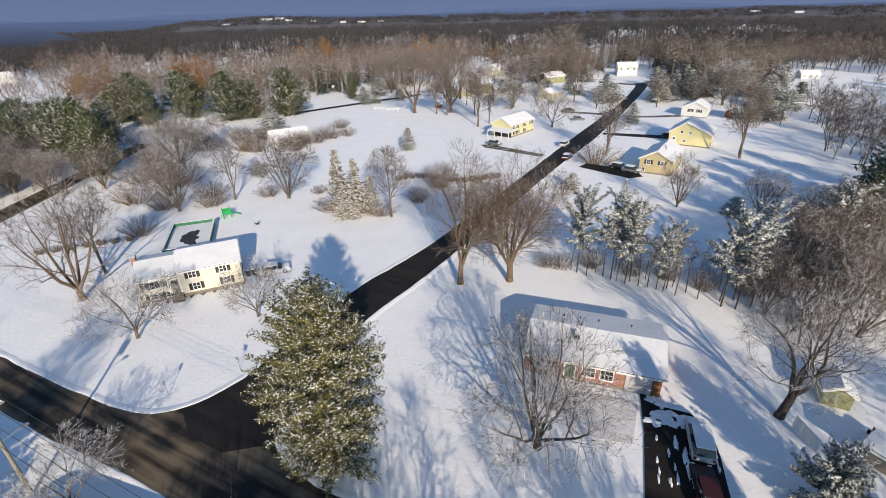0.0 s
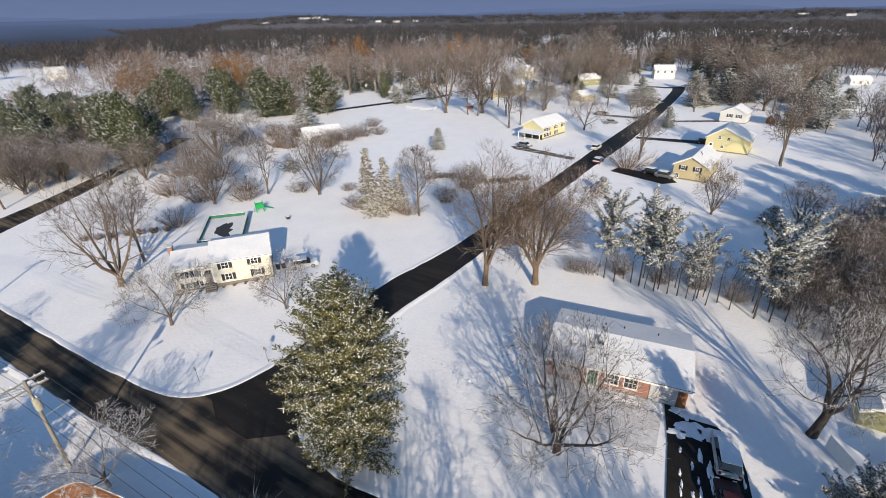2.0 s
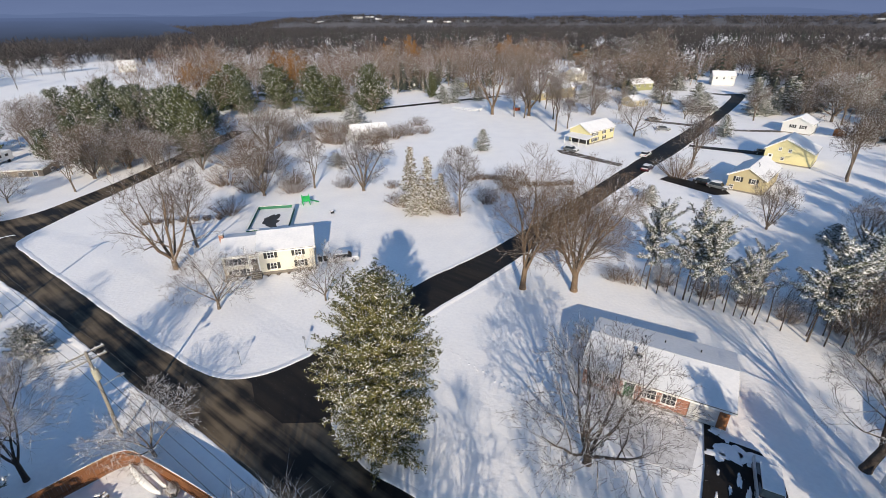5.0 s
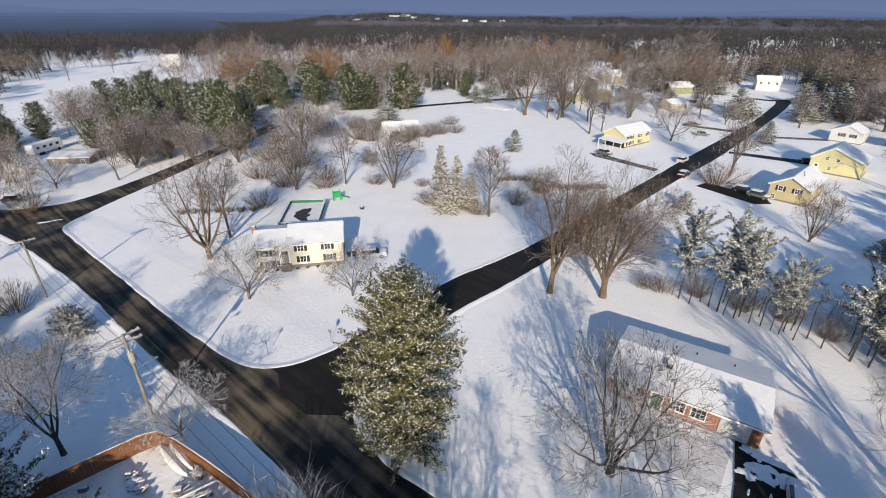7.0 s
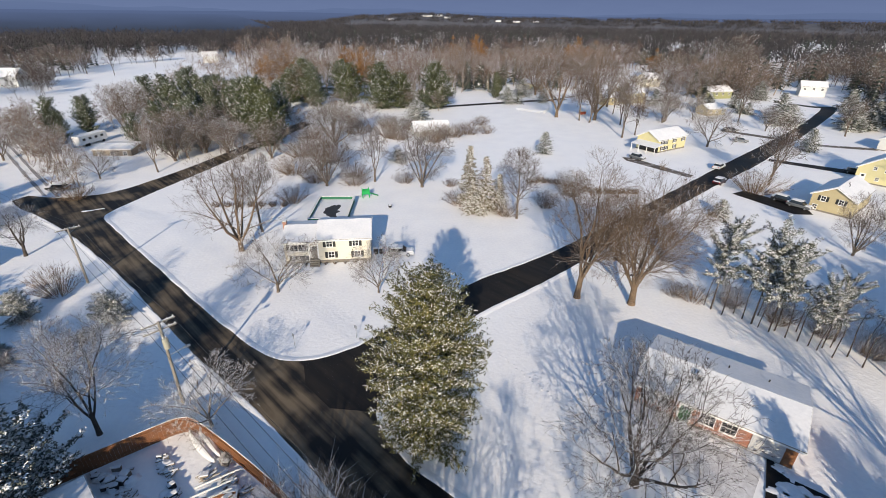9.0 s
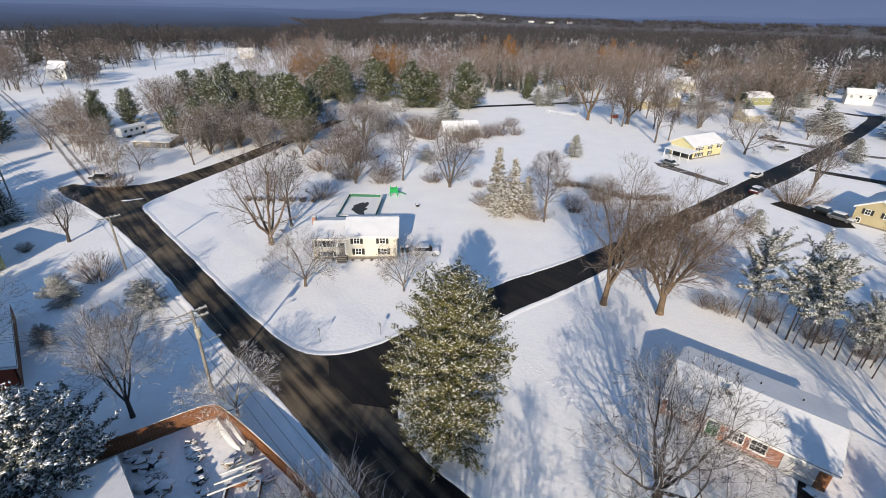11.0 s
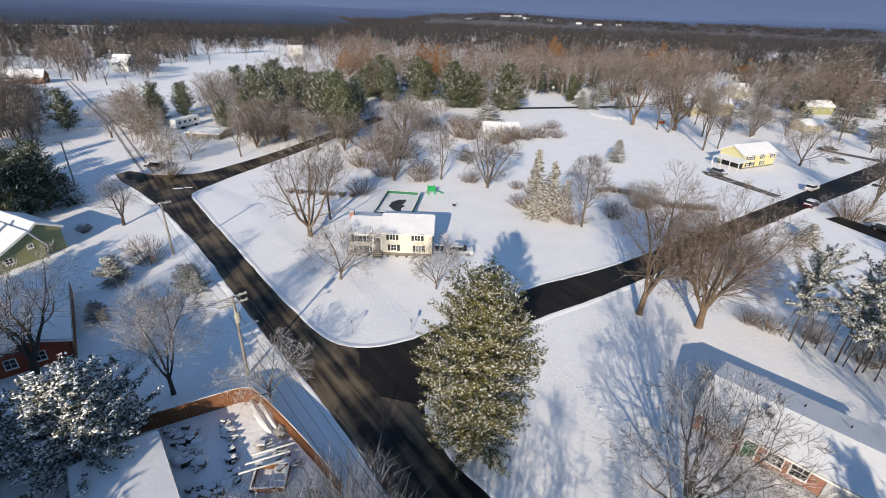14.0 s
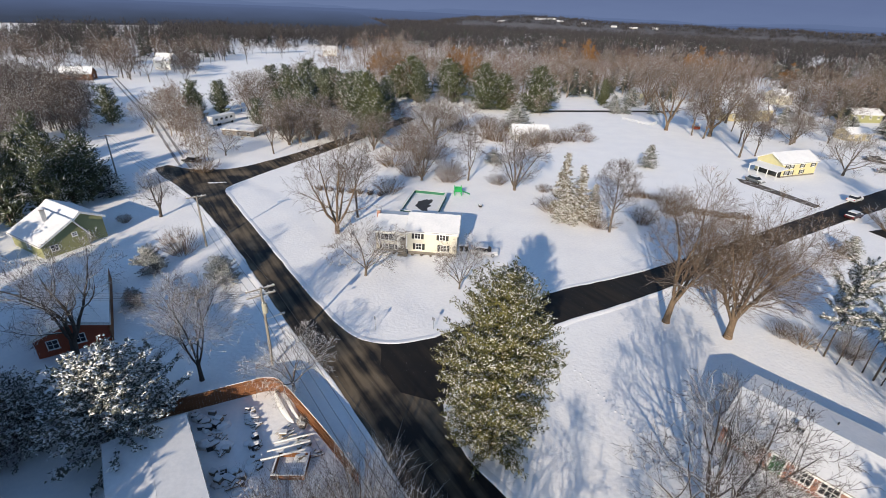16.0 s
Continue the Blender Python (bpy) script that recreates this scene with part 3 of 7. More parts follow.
def brickwork(name, base, dark):
    m = material(name, base, dark, 0.85, 6.0, 0.8, 0.0)
    n, l = m.node_tree.nodes, m.node_tree.links
    co = n.new("ShaderNodeTexCoord")
    mp = n.new("ShaderNodeMapping")
    mp.inputs["Rotation"].default_value = (radians(90), 0, 0)
    l.new(co.outputs["Object"], mp.inputs["Vector"])
    br = n.new("ShaderNodeTexBrick")
    br.inputs["Scale"].default_value = 4.6
    br.inputs["Color1"].default_value, br.inputs["Color2"].default_value, br.inputs["Mortar"].default_value = (*base, 1), (*dark, 1), (0.34, 0.30, 0.27, 1)
    br.inputs["Mortar Size"].default_value = 0.025
    l.new(mp.outputs[0], br.inputs["Vector"])
    l.new(br.outputs["Color"], n["Principled BSDF"].inputs["Base Color"])
    bp = n.new("ShaderNodeBump")
    bp.inputs["Strength"].default_value, bp.inputs["Distance"].default_value = 0.5, 0.01
    l.new(br.outputs["Fac"], bp.inputs["Height"])
    bp.invert = True
    l.new(bp.outputs[0], n["Principled BSDF"].inputs["Normal"])
    return m


CREAM = siding("cream_siding", (0.67, 0.63, 0.52))
YELLOW = siding("yellow_siding", (0.62, 0.565, 0.31))
TAN = siding("tan_siding", (0.46, 0.39, 0.23))
WHITE_SIDING = siding("white_siding", (0.62, 0.62, 0.60))
GREEN_SIDING = siding("green_siding", (0.27, 0.27, 0.13))
RED_SIDING = siding("red_siding", (0.33, 0.075, 0.035))
BRICK = brickwork("brick", (0.34, 0.135, 0.08), (0.24, 0.09, 0.055))
TRIM = material("white_trim", (0.78, 0.78, 0.75), (0.68, 0.68, 0.66), 0.5, 5.0, 0.6, 0.1, 0.005)
# white door paint taken down to grey, so the eave's shade is in the colour
GARAGE_SHADED = material("garage_paint", (0.50, 0.50, 0.50), (0.42, 0.42, 0.42), 0.5, 5.0, 0.6, 0.1, 0.005)
SHUTTER = material("dark_shutter", (0.030, 0.033, 0.03), (0.02, 0.02, 0.02), 0.6, 9.0, 1.0, 0.2, 0.01)
CONCRETE = material("concrete", (0.24, 0.215, 0.185), (0.14, 0.125, 0.105), 0.9, 7.0, 0.8, 0.4, 0.01)
SHINGLE = material("roof_shingle", (0.10, 0.10, 0.105), (0.06, 0.06, 0.065), 0.9, 14.0, 1.0, 0.5, 0.01)
BROWN_WOOD = material("brown_wood", (0.26, 0.115, 0.05), (0.14, 0.06, 0.03), 0.8, 6.0, 1.0, 0.4, 0.01)
OLD_WOOD = material("weathered_wood", (0.27, 0.23, 0.18), (0.17, 0.14, 0.11), 0.9, 8.0, 1.0, 0.5, 0.01)
METAL = material("galvanised_metal", (0.45, 0.46, 0.47), (0.32, 0.33, 0.34), 0.45, 8.0, 1.0, 0.1, 0.004, metal=0.8)
DARK_METAL = material("dark_metal", (0.04, 0.04, 0.042), (0.025, 0.025, 0.026), 0.5, 8.0, 1.0, 0.1, 0.004)
RUBBER = material("rubber", (0.02, 0.02, 0.02), (0.014, 0.014, 0.014), 0.85, 12.0, 2.0, 0.2, 0.004)
GREEN_PAINT = material("green_paint", (0.035, 0.16, 0.09), (0.025, 0.11, 0.065), 0.5, 6.0, 1.0, 0.1, 0.004)
GREEN_PLASTIC = material("green_plastic", (0.02, 0.36, 0.09), (0.015, 0.27, 0.07), 0.4, 5.0, 1.0, 0.0)
GREEN_DOOR = material("green_door", (0.05, 0.14, 0.06), (0.035, 0.10, 0.045), 0.5, 5.0, 1.0, 0.1, 0.004)
GLASS = material("window_glass", (0.025, 0.028, 0.032), (0.018, 0.02, 0.024), 0.06, 2.0, 0.5, 0.0, spec=0.6)


def on_wall(face, L, D, u, z):
    """The pose of a wall fitting: local x along the wall, local -y outwards."""
    if face == "F":
        return pose(u, 0, z)
    if face == "B":
        return pose(L - u, D, z, 0, 0, 180)
    if face == "R":
        return pose(L, u, z, 0, 0, 90)
    return pose(0, D - u, z, 0, 0, -90)


def window(parent, m, w, h, cols=2, rows=2, shutters=True, frame_mat=None):
    frame_mat = frame_mat or TRIM
    bm = bmesh.new()
    t = 0.09
    box(bm, -w / 2 - t, -0.06, -t, w / 2 + t, 0.02, 0, bevel=0.01)
    box(bm, -w / 2 - t, -0.06, h, w / 2 + t, 0.02, h + t, bevel=0.01)
    box(bm, -w / 2 - t, -0.06, 0, -w / 2, 0.02, h)
    box(bm, w / 2, -0.06, 0, w / 2 + t, 0.02, h)
    for i in range(1, cols):
        x = -w / 2 + w * i / cols
        box(bm, x - 0.025, -0.045, 0, x + 0.025, 0.02, h)
    for j in range(1, rows):
        zz = h * j / rows
        box(bm, -w / 2, -0.043, zz - 0.025, w / 2, 0.018, zz + 0.025)
    win = part("window", bm, frame_mat, parent)
    win.matrix_basis = m
    part("pane", boxed(-w / 2, -0.022, 0.0, w / 2, 0.01, h), GLASS, win, "dark reflecting glass")
    part("sill", boxed(-w / 2 - 0.14, -0.11, -t - 0.05, w / 2 + 0.14, 0.02, -t), frame_mat, win)
    if shutters:
        for sx in (-1, 1):
            x = sx * (w / 2 + t + 0.24)
            prof = [(0.0, -0.05), (0.0, h + 0.05), (-0.05, h + 0.05)]
            for k in range(6, 0, -1):
                prof += [(-0.045, (h * k / 6) - 0.01), (-0.068, h * (k - 0.8) / 6)]
            prof.append((-0.05, -0.05))
            bm = bmesh.new()
            near, far = ([bm.verts.new((x + sd * 0.21, y, z)) for y, z in prof] for sd in (-1, 1))
            near, far = list(near), list(far)
            bm.faces.new(near)
            bm.faces.new(far[::-1])
            for k in range(len(prof)):
                bm.faces.new((near[k], far[k], far[(k + 1) % len(prof)], near[(k + 1) % len(prof)]))
            bmesh.ops.recalc_face_normals(bm, faces=bm.faces)
            part("shutter", bm, SHUTTER, win, "dark louvred shutter")
    return win


def door(parent, m, w=0.95, h=2.05, mat=None, glazed=True):
    bm = boxed(-w / 2, -0.05, 0, w / 2, 0.0, h, bevel=0.01)
    for sx in (-1, 1):
        for z0, z1 in ((0.15, 0.8), (0.95, 1.3)):
            box(bm, sx * w * 0.24 - 0.15, -0.07, z0, sx * w * 0.24 + 0.15, -0.045, z1)
    d = part("door", bm, mat or TRIM, parent)
    d.matrix_basis = m
    bm = bmesh.new()
    box(bm, -w / 2 - 0.14, -0.08, 0, -w / 2, 0.02, h + 0.14)
    box(bm, w / 2, -0.08, 0, w / 2 + 0.14, 0.02, h + 0.14)
    box(bm, -w / 2, -0.08, h, w / 2, 0.02, h + 0.14)
    part("door_frame", bm, TRIM, d)
    if glazed:
        part("pane", boxed(-w * 0.32, -0.075, 1.4, w * 0.32, -0.04, 1.9), GLASS, d)
    part("handle", rod(bmesh.new(), (w * 0.4, -0.12, 1.0), (w * 0.4, -0.05, 1.0), 0.03), METAL, d)
    return d


def slope(parent, a, b, c, d, thick, mat, name, label=""):
    """A slab over the four-cornered slope a, b (eave), c, d (ridge), thickened upwards."""
    a, b, c, d = (Vector(p) for p in (a, b, c, d))
    n = (b - a).cross(d - a).normalized()
    if n.z < 0:
        n = -n
    bm = bmesh.new()
    lo = [bm.verts.new(p) for p in (a, b, c, d)]
    hi = [bm.verts.new(p + n * thick) for p in (a, b, c, d)]
    bm.faces.new(lo[::-1])
    bm.faces.new(hi)
    for i in range(4):
        bm.faces.new((lo[i], lo[(i + 1) % 4], hi[(i + 1) % 4], hi[i]))
    bmesh.ops.recalc_face_normals(bm, faces=bm.faces)
    return part(name, bm, mat, parent, label)


def gable(parent, x0, y0, L, D, eave, ridge, wall_mat, over=0.35, front_over=None, ridge_at=0.5, snow_thick=0.10, base=None, open_to=0.0):
    """A gabled body over x0..x0+L, y0..y0+D with the ridge along x: wall, two slopes, their snow, fascia boards, footing."""
    yr = y0 + D * ridge_at
    x1, y1 = x0 + L, y0 + D
    bm = bmesh.new()
    prof = [(y0, open_to), (y1, open_to), (y1, eave), (yr, ridge), (y0, eave)]
    a = [bm.verts.new((x0, y, z)) for y, z in prof]
    b = [bm.verts.new((x1, y, z)) for y, z in prof]
    bm.faces.new(a)
    bm.faces.new(b[::-1])
    for i in range(5):
        bm.faces.new((a[i], b[i], b[(i + 1) % 5], a[(i + 1) % 5]))
    bmesh.ops.recalc_face_normals(bm, faces=bm.faces)
    part("wall", bm, wall_mat, parent)
    fo = over if front_over is None else front_over
    for s, (ye, o) in enumerate(((y0, -fo), (y1, over))):
        k = (ridge - eave) / abs(yr - ye)
        zo = eave - k * abs(o)
        A, B = (x0 - over, ye + o, zo + 0.02), (x1 + over, ye + o, zo + 0.02)
        C, E = (x1 + over, yr, ridge + 0.02), (x0 - over, yr, ridge + 0.02)
        slope(parent, A, B, C, E, 0.10, SHINGLE, "roof")
        up = 0.104
        i = 0.03
        y_in = ye + o + (i if o < 0 else -i)
        slope(parent, (x0 - over + i, y_in, zo + 0.02 + up + k * i), (x1 + over - i, y_in, zo + 0.02 + up + k * i), (x1 + over - i, yr, ridge + 0.02 + up), (x0 - over + i, yr, ridge + 0.02 + up),
              snow_thick, SNOW_ROOF, "roof_snow", "smooth layer of snow on the roof")
        part("fascia", boxed(x0 - over, ye + o - (0.03 if o < 0 else -0.03), zo - 0.12, x1 + over, ye + o, zo + 0.10), TRIM, parent)
        for xe in (x0 - over, x1 + over):
            w = 0.03 if xe > x0 else -0.03
            bm = bmesh.new()
            q = [(ye + o, zo - 0.12), (yr, ridge - 0.12), (yr, ridge + 0.12), (ye + o, zo + 0.12)]
            va = [bm.verts.new((xe, y, z)) for y, z in q]
            vb = [bm.verts.new((xe + w, y, z)) for y, z in q]
            bm.faces.new(va)
            bm.faces.new(vb[::-1])
            for j in range(4):
                bm.faces.new((va[j], vb[j], vb[(j + 1) % 4], va[(j + 1) % 4]))
            bmesh.ops.recalc_face_normals(bm, faces=bm.faces)
            part("bargeboard", bm, TRIM, parent)
    if base:
        part("footing", boxed(x0 - 0.03, y0 - 0.03, -0.3, x1 + 0.03, y1 + 0.03, base), CONCRETE, parent)


def chimney(parent, x, y, z0, z1, w=0.6, d=0.6, mat=None):
    c = part("chimney", boxed(x - w / 2, y - d / 2, z0, x + w / 2, y + d / 2, z1, bevel=0.015), mat or BRICK, parent, "brick chimney")
    part("chimney_cap", boxed(x - w / 2 - 0.06, y - d / 2 - 0.06, z1, x + w / 2 + 0.06, y + d / 2 + 0.06, z1 + 0.10, bevel=0.02), CONCRETE, c)
    part("snow_cap", boxed(x - w / 2 - 0.02, y - d / 2 - 0.02, z1 + 0.10, x + w / 2 + 0.02, y + d / 2 + 0.02, z1 + 0.18, bevel=0.03), SNOW_ROOF, c)


def vent(parent, x, y, z0, z1, r=0.07):
    part("roof_vent", rod(bmesh.new(), (x, y, z0), (x, y, z1), r), DARK_METAL, parent, "dark vent pipe")


# the cream house on the corner lot
h = thing("house", pose(-41.55, 54.7, 0, 0, 0, 23.2), "cream split-level house with dark shutters and a snowy roof", "house")
gable(h, 0, 0.25, 5.2, 7.9, 3.60, 4.65, CREAM, over=0.3, base=0.42)
gable(h, 5.2, 0.0, 8.0, 8.2, 3.98, 5.35, CREAM, over=0.3, base=0.45)
for u, z, w, hh in ((6.9, 2.75, 0.85, 0.95), (10.9, 2.75, 0.85, 0.95), (7.1, 0.85, 0.85, 0.95), (11.1, 0.85, 0.85, 0.95)):
    window(h, on_wall("F", 13.2, 7.6, u, z), w, hh)
window(h, pose(2.1, 0.25, 2.05), 2.4, 1.05, 4, 1)
window(h, pose(1.6, 0.25, 0.45), 0.9, 0.75)
window(h, pose(3.6, 0.25, 0.45), 0.9, 0.75)
d = door(h, pose(4.45, 0.25, 0.75), 1.0, 2.05, CONCRETE)
for px in (3.6, 5.05):
    part("pilaster", boxed(px, -0.02, 0.7, px + 0.16, 0.25, 3.3, bevel=0.01), TRIM, h)
window(h, on_wall("R", 13.2, 7.6, 2.0, 2.75), 0.85, 0.95, shutters=False)
window(h, on_wall("R", 13.2, 7.6, 5.5, 2.75), 0.85, 0.95, shutters=False)
chimney(h, -0.3, 4.6, 0, 5.35, 0.6, 0.8)
bm = bmesh.new()
for i in range(4):
    box(bm, 3.8, -0.35 - 0.30 * i, -0.1, 5.3, 0.25, 0.72 - 0.18 * i, bevel=0.015)
part("front_steps", bm, CONCRETE, h)

# the brick ranch house
ra = math.degrees(math.atan2(34.6 - 39.35, 21.66 - 8.35))
r = thing("house", pose(8.65, 39.75, 0, 0, 0, ra), "long single-storey brick ranch house with a snowy roof", "house")
gable(r, 0, 0, 13.5, 9.0, 2.5, 3.55, BRICK, over=0.4, base=0.2)
for u, w, hh, c in ((1.2, 1.3, 1.2, 3), (2.6, 0.8, 1.2, 2), (6.5, 1.2, 1.25, 3), (8.3, 1.2, 1.25, 3)):
    window(r, on_wall("F", 13.5, 8.4, u, 0.85), w, hh, c, 2, shutters=False)
door(r, on_wall("F", 13.5, 8.4, 4.6, 0.25), 0.95, 2.05, GREEN_DOOR)
g = part("garage_door", boxed(10.1, -0.10, 0.05, 12.6, 0.0, 2.2, bevel=0.01), GARAGE_SHADED, r, "white garage door, greyed for the shade on it")
for k in range(4):
    part("door_panel", boxed(10.2, -0.13, 0.12 + k * 0.52, 12.5, -0.098, 0.56 + k * 0.52, bevel=0.01), GARAGE_SHADED, g)
part("side_door", boxed(12.65, -0.08, 0.05, 13.45, 0.0, 2.1, bevel=0.01), BROWN_WOOD, r, "brown wooden door")
chimney(r, 4.9, 2.9, 2.6, 3.9, 0.55, 0.55, DARK_METAL)
for x in (3.2, 5.0, 7.0, 10.5):
    vent(r, x, 6.8, 2.8, 3.5)

# houses along the side road
y3 = thing("house", pose(21.9, 145.4, 0, 0, 0, 48.9), "yellow two-storey house with a white snowy roof", "house", "side road houses")
gable(y3, 0, 0, 13.3, 7.2, 3.7, 5.6, YELLOW, over=0.35, base=0.35)
for u, z in ((2.0, 2.3), (3.5, 2.3), (7.6, 2.3), (11.8, 2.3), (2.2, 0.6), (4.0, 0.6), (8.0, 0.6)):
    window(y3, on_wall("F", 13.3, 7.2, u, z), 0.8, 1.0)
slope(y3, (-3.6, -1.6, 2.15), (-3.6, 6.6, 2.15), (0.0, 6.6, 2.75), (0.0, -1.6, 2.75), 0.12, SNOW_ROOF, "porch_roof", "snowy porch roof")
for py in (-1.4, 1.2, 3.8, 6.3):
    part("porch_post", boxed(-3.5, py - 0.08, 0, -3.34, py + 0.08, 2.2, bevel=0.01), TRIM, y3)
# thin dark sheet added for the shade below the porch roof
part("porch_wall", boxed(-0.06, -0.2, 0.1, -0.01, 6.0, 2.1), SHUTTER, y3, "dark panel standing for the shade under the porch")
ta = thing("house", pose(53.2, 104.3, 0, 0, 0, 55.0), "tan gabled house with dark shutters and a snowy roof", "house", "side road houses")
gable(ta, 0, 0, 13.0, 7.2, 3.4, 5.4, TAN, over=0.35, base=0.25)
for u, z in ((2.0, 2.2), (5.0, 2.2)):
    window(ta, on_wall("L", 13.0, 7.2, u, z), 0.75, 0.95)
window(ta, on_wall("L", 13.0, 7.2, 1.0, 0.3), 0.7, 0.9, shutters=False)
vent(ta, 4.0, 2.6, 4.5, 5.6)
vent(ta, 5.2, 3.0, 4.8, 5.8)
y4 = thing("house", pose(74.2, 127.6, 0, 0, 0, 56.0), "tall yellow gabled house with a snowy roof", "house", "side road houses")
gable(y4, 0, 0, 9.5, 10.6, 3.6, 6.4, YELLOW, over=0.35, base=0.25, ridge_at=0.62)
for u, z in ((3.2, 3.4), (5.4, 3.2), (4.2, 1.0)):
    window(y4, on_wall("L", 9.5, 10.6, u, z), 0.6, 0.7, shutters=False)
door(y4, on_wall("L", 9.5, 10.6, 1.4, 0.1), 0.9, 2.0)
wh = thing("house", pose(93.4, 166.9, 0, 0, 0, 52.0), "small white gabled house with dark shutters", "house", "side road houses")
gable(wh, 0, 0, 8.0, 8.2, 3.2, 5.2, WHITE_SIDING, over=0.3, base=0.2)
for u in (3.0, 5.8):
    window(wh, on_wall("L", 8.0, 8.2, u, 1.7), 0.8, 1.0)

# the green house and the red house across the street
gr = thing("house", pose(-90.0, 25.8, 0, 0, 0, 0), "olive green house with two offset snowy gables", "house")
gable(gr, 0.0, 0.0, 9.0, 6.2, 2.3, 4.7, GREEN_SIDING, over=0.35, ridge_at=0.76)
gable(gr, -1.0, 4.4, 9.2, 5.0, 3.7, 5.3, GREEN_SIDING, over=0.35, ridge_at=0.40)
window(gr, on_wall("R", 9.0, 6.2, 1.6, 0.9), 0.9, 0.8, shutters=False)
window(gr, on_wall("R", 9.0, 6.2, 4.6, 2.2), 0.6, 0.5, shutters=False)
window(gr, on_wall("F", 9.0, 6.2, 5.0, 0.8), 0.9, 0.8, shutters=False)
chimney(gr, 4.6, 3.2, 2.5, 5.9, 0.5, 0.5, METAL)
rd = thing("house", pose(-66.9, 19.6, 0, 0, 0, -28.6), "low red house with white windows and a snowy roof", "house")
gable(rd, 0.0, 0.0, 11.6, 6.6, 2.5, 3.7, RED_SIDING, over=0.35)
for u in (1.5, 3.9):
    window(rd, on_wall("R", 11.6, 6.6, u, 0.9), 0.9, 1.0, shutters=False)
for u in (2.5, 6.0, 9.0):
    window(rd, on_wall("F", 11.6, 6.6, u, 0.9), 0.9, 1.0, shutters=False)


# ---- woods ----
def tiled(parts, pos, turn, size, tall):
    """One mesh's corners and faces, set down many times over."""
    v, f = np.concatenate(parts.v), np.concatenate(parts.f)
    k, n = len(pos), len(v)
    cs, sn = np.cos(turn)[:, None], np.sin(turn)[:, None]
    x, y, z = v[:, 0][None], v[:, 1][None], v[:, 2][None]
    w = np.stack([(x * cs - y * sn) * size[:, None] + pos[:, :1], (x * sn + y * cs) * size[:, None] + pos[:, 1:2], z * tall[:, None] + np.zeros_like(x)], 2)
    return w.reshape(-1, 3), (f[None] + np.arange(k)[:, None, None] * n).reshape(-1, 3)


def far_trees(name, spots, seed, height, spread, mat, label, stems=4, limbs=4, counts=(4, 5, 3), thin=0.04, lean=30, limb_mat=None, kinds=3):
    """Many bare trees as one mass: a few grown shapes, each turned, stretched and set down many times."""
    rng = np.random.default_rng(seed)
    spots = np.asarray(spots, float)
    limb, crown = Sticks(), Sticks()
    for q in range(kinds):
        wood, twigs = tree_wood(rng, height, spread * (0.85 + 0.15 * q), stems, 0.12 + 0.05 * q, lean, limbs, counts, thin, height * 0.012, 0.60, 0.16, 0.0, True)
        mine = spots[q::kinds]
        k = len(mine)
        turn, size, tall = rng.random(k) * 6.28, 0.62 + 0.6 * rng.random(k), 0.62 + 0.55 * rng.random(k)
        for to, src in ((limb, wood), (crown, twigs)):
            v, f = tiled(src, mine, turn, size, tall)
            to.v.append(v)
            to.f.append(f + to.n)
            to.n += len(v)
    ob = tagged(crown.make(name, mat), label, "woods", kind="stuff")
    limb.make("limbs", limb_mat or WOODS_LIMB, ob)
    return ob


def canopy(name, spots, seed, height, crown, sprays, size, radius, mat, label):
    """Woods far off: each tree a round, ragged crown of short upright sprays on a stem."""
    rng = np.random.default_rng(seed)
    spots = np.asarray(spots, float)
    s = Sticks()
    k = len(spots)
    h, w = height * (0.65 + 0.55 * rng.random(k)), crown * (0.7 + 0.6 * rng.random(k))
    base = np.column_stack([spots, np.zeros(k)]) if spots.shape[1] == 2 else spots
    s.add(base, base + np.column_stack([np.zeros((k, 2)), h * 0.7]), radius)
    b, hh, ww = np.repeat(base, sprays, 0), np.repeat(h, sprays), np.repeat(w, sprays)
    v = unit(rng.normal(0, 1, (len(b), 3))) * rng.random((len(b), 1)) ** 0.4
    p = b + np.column_stack([v[:, 0] * ww / 2, v[:, 1] * ww / 2, hh * (0.56 + 0.36 * v[:, 2])])
    d = unit(v + np.array([0, 0, 0.6]) + rng.normal(0, 0.35, v.shape))
    s.add(p - d * size * 0.4, p + d * size * (0.5 + 0.5 * rng.random((len(b), 1))), radius)
    return tagged(s.make(name, mat), label, "woods", kind="stuff")


def far_conifers(name, spots, seed, height, width, layers, mat, label):
    rng = np.random.default_rng(seed)
    spots = np.asarray(spots, float)
    s = Sticks()
    k = len(spots)
    h = height * (0.6 + 0.7 * rng.random(k))
    base = np.column_stack([spots, np.zeros(k)])
    s.add(base, base + np.column_stack([np.zeros((k, 2)), h]), 0.15)
    for i in range(layers):
        t = 0.08 + 0.86 * i / layers
        n = 9
        b = np.repeat(base, n, 0)
        hh = np.repeat(h, n)
        az = rng.random(k * n) * 2 * math.pi
        ln = width / 2 * (1 - t) ** 0.8 * (0.6 + 0.7 * rng.random(k * n)) * hh / height + 0.2
        a = b + np.column_stack([np.zeros((k * n, 2)), hh * t + ln * 0.30])
        e = b + np.column_stack([np.cos(az) * ln, np.sin(az) * ln, hh * t - ln * 0.18])
        s.add(a, e, 0.30 + 0.18 * ln, None, 3, 0.5)
    return tagged(s.make(name, mat), label, "woods", kind="stuff")


def scatter(rng, n, corners):
    """n spots spread over a four-sided patch."""
    a, b, c, d = (np.array(p, float) for p in corners)
    u, v = rng.random((n, 1)), rng.random((n, 1))
    return (a * (1 - u) + b * u) * (1 - v) + (d * (1 - u) + c * u) * v


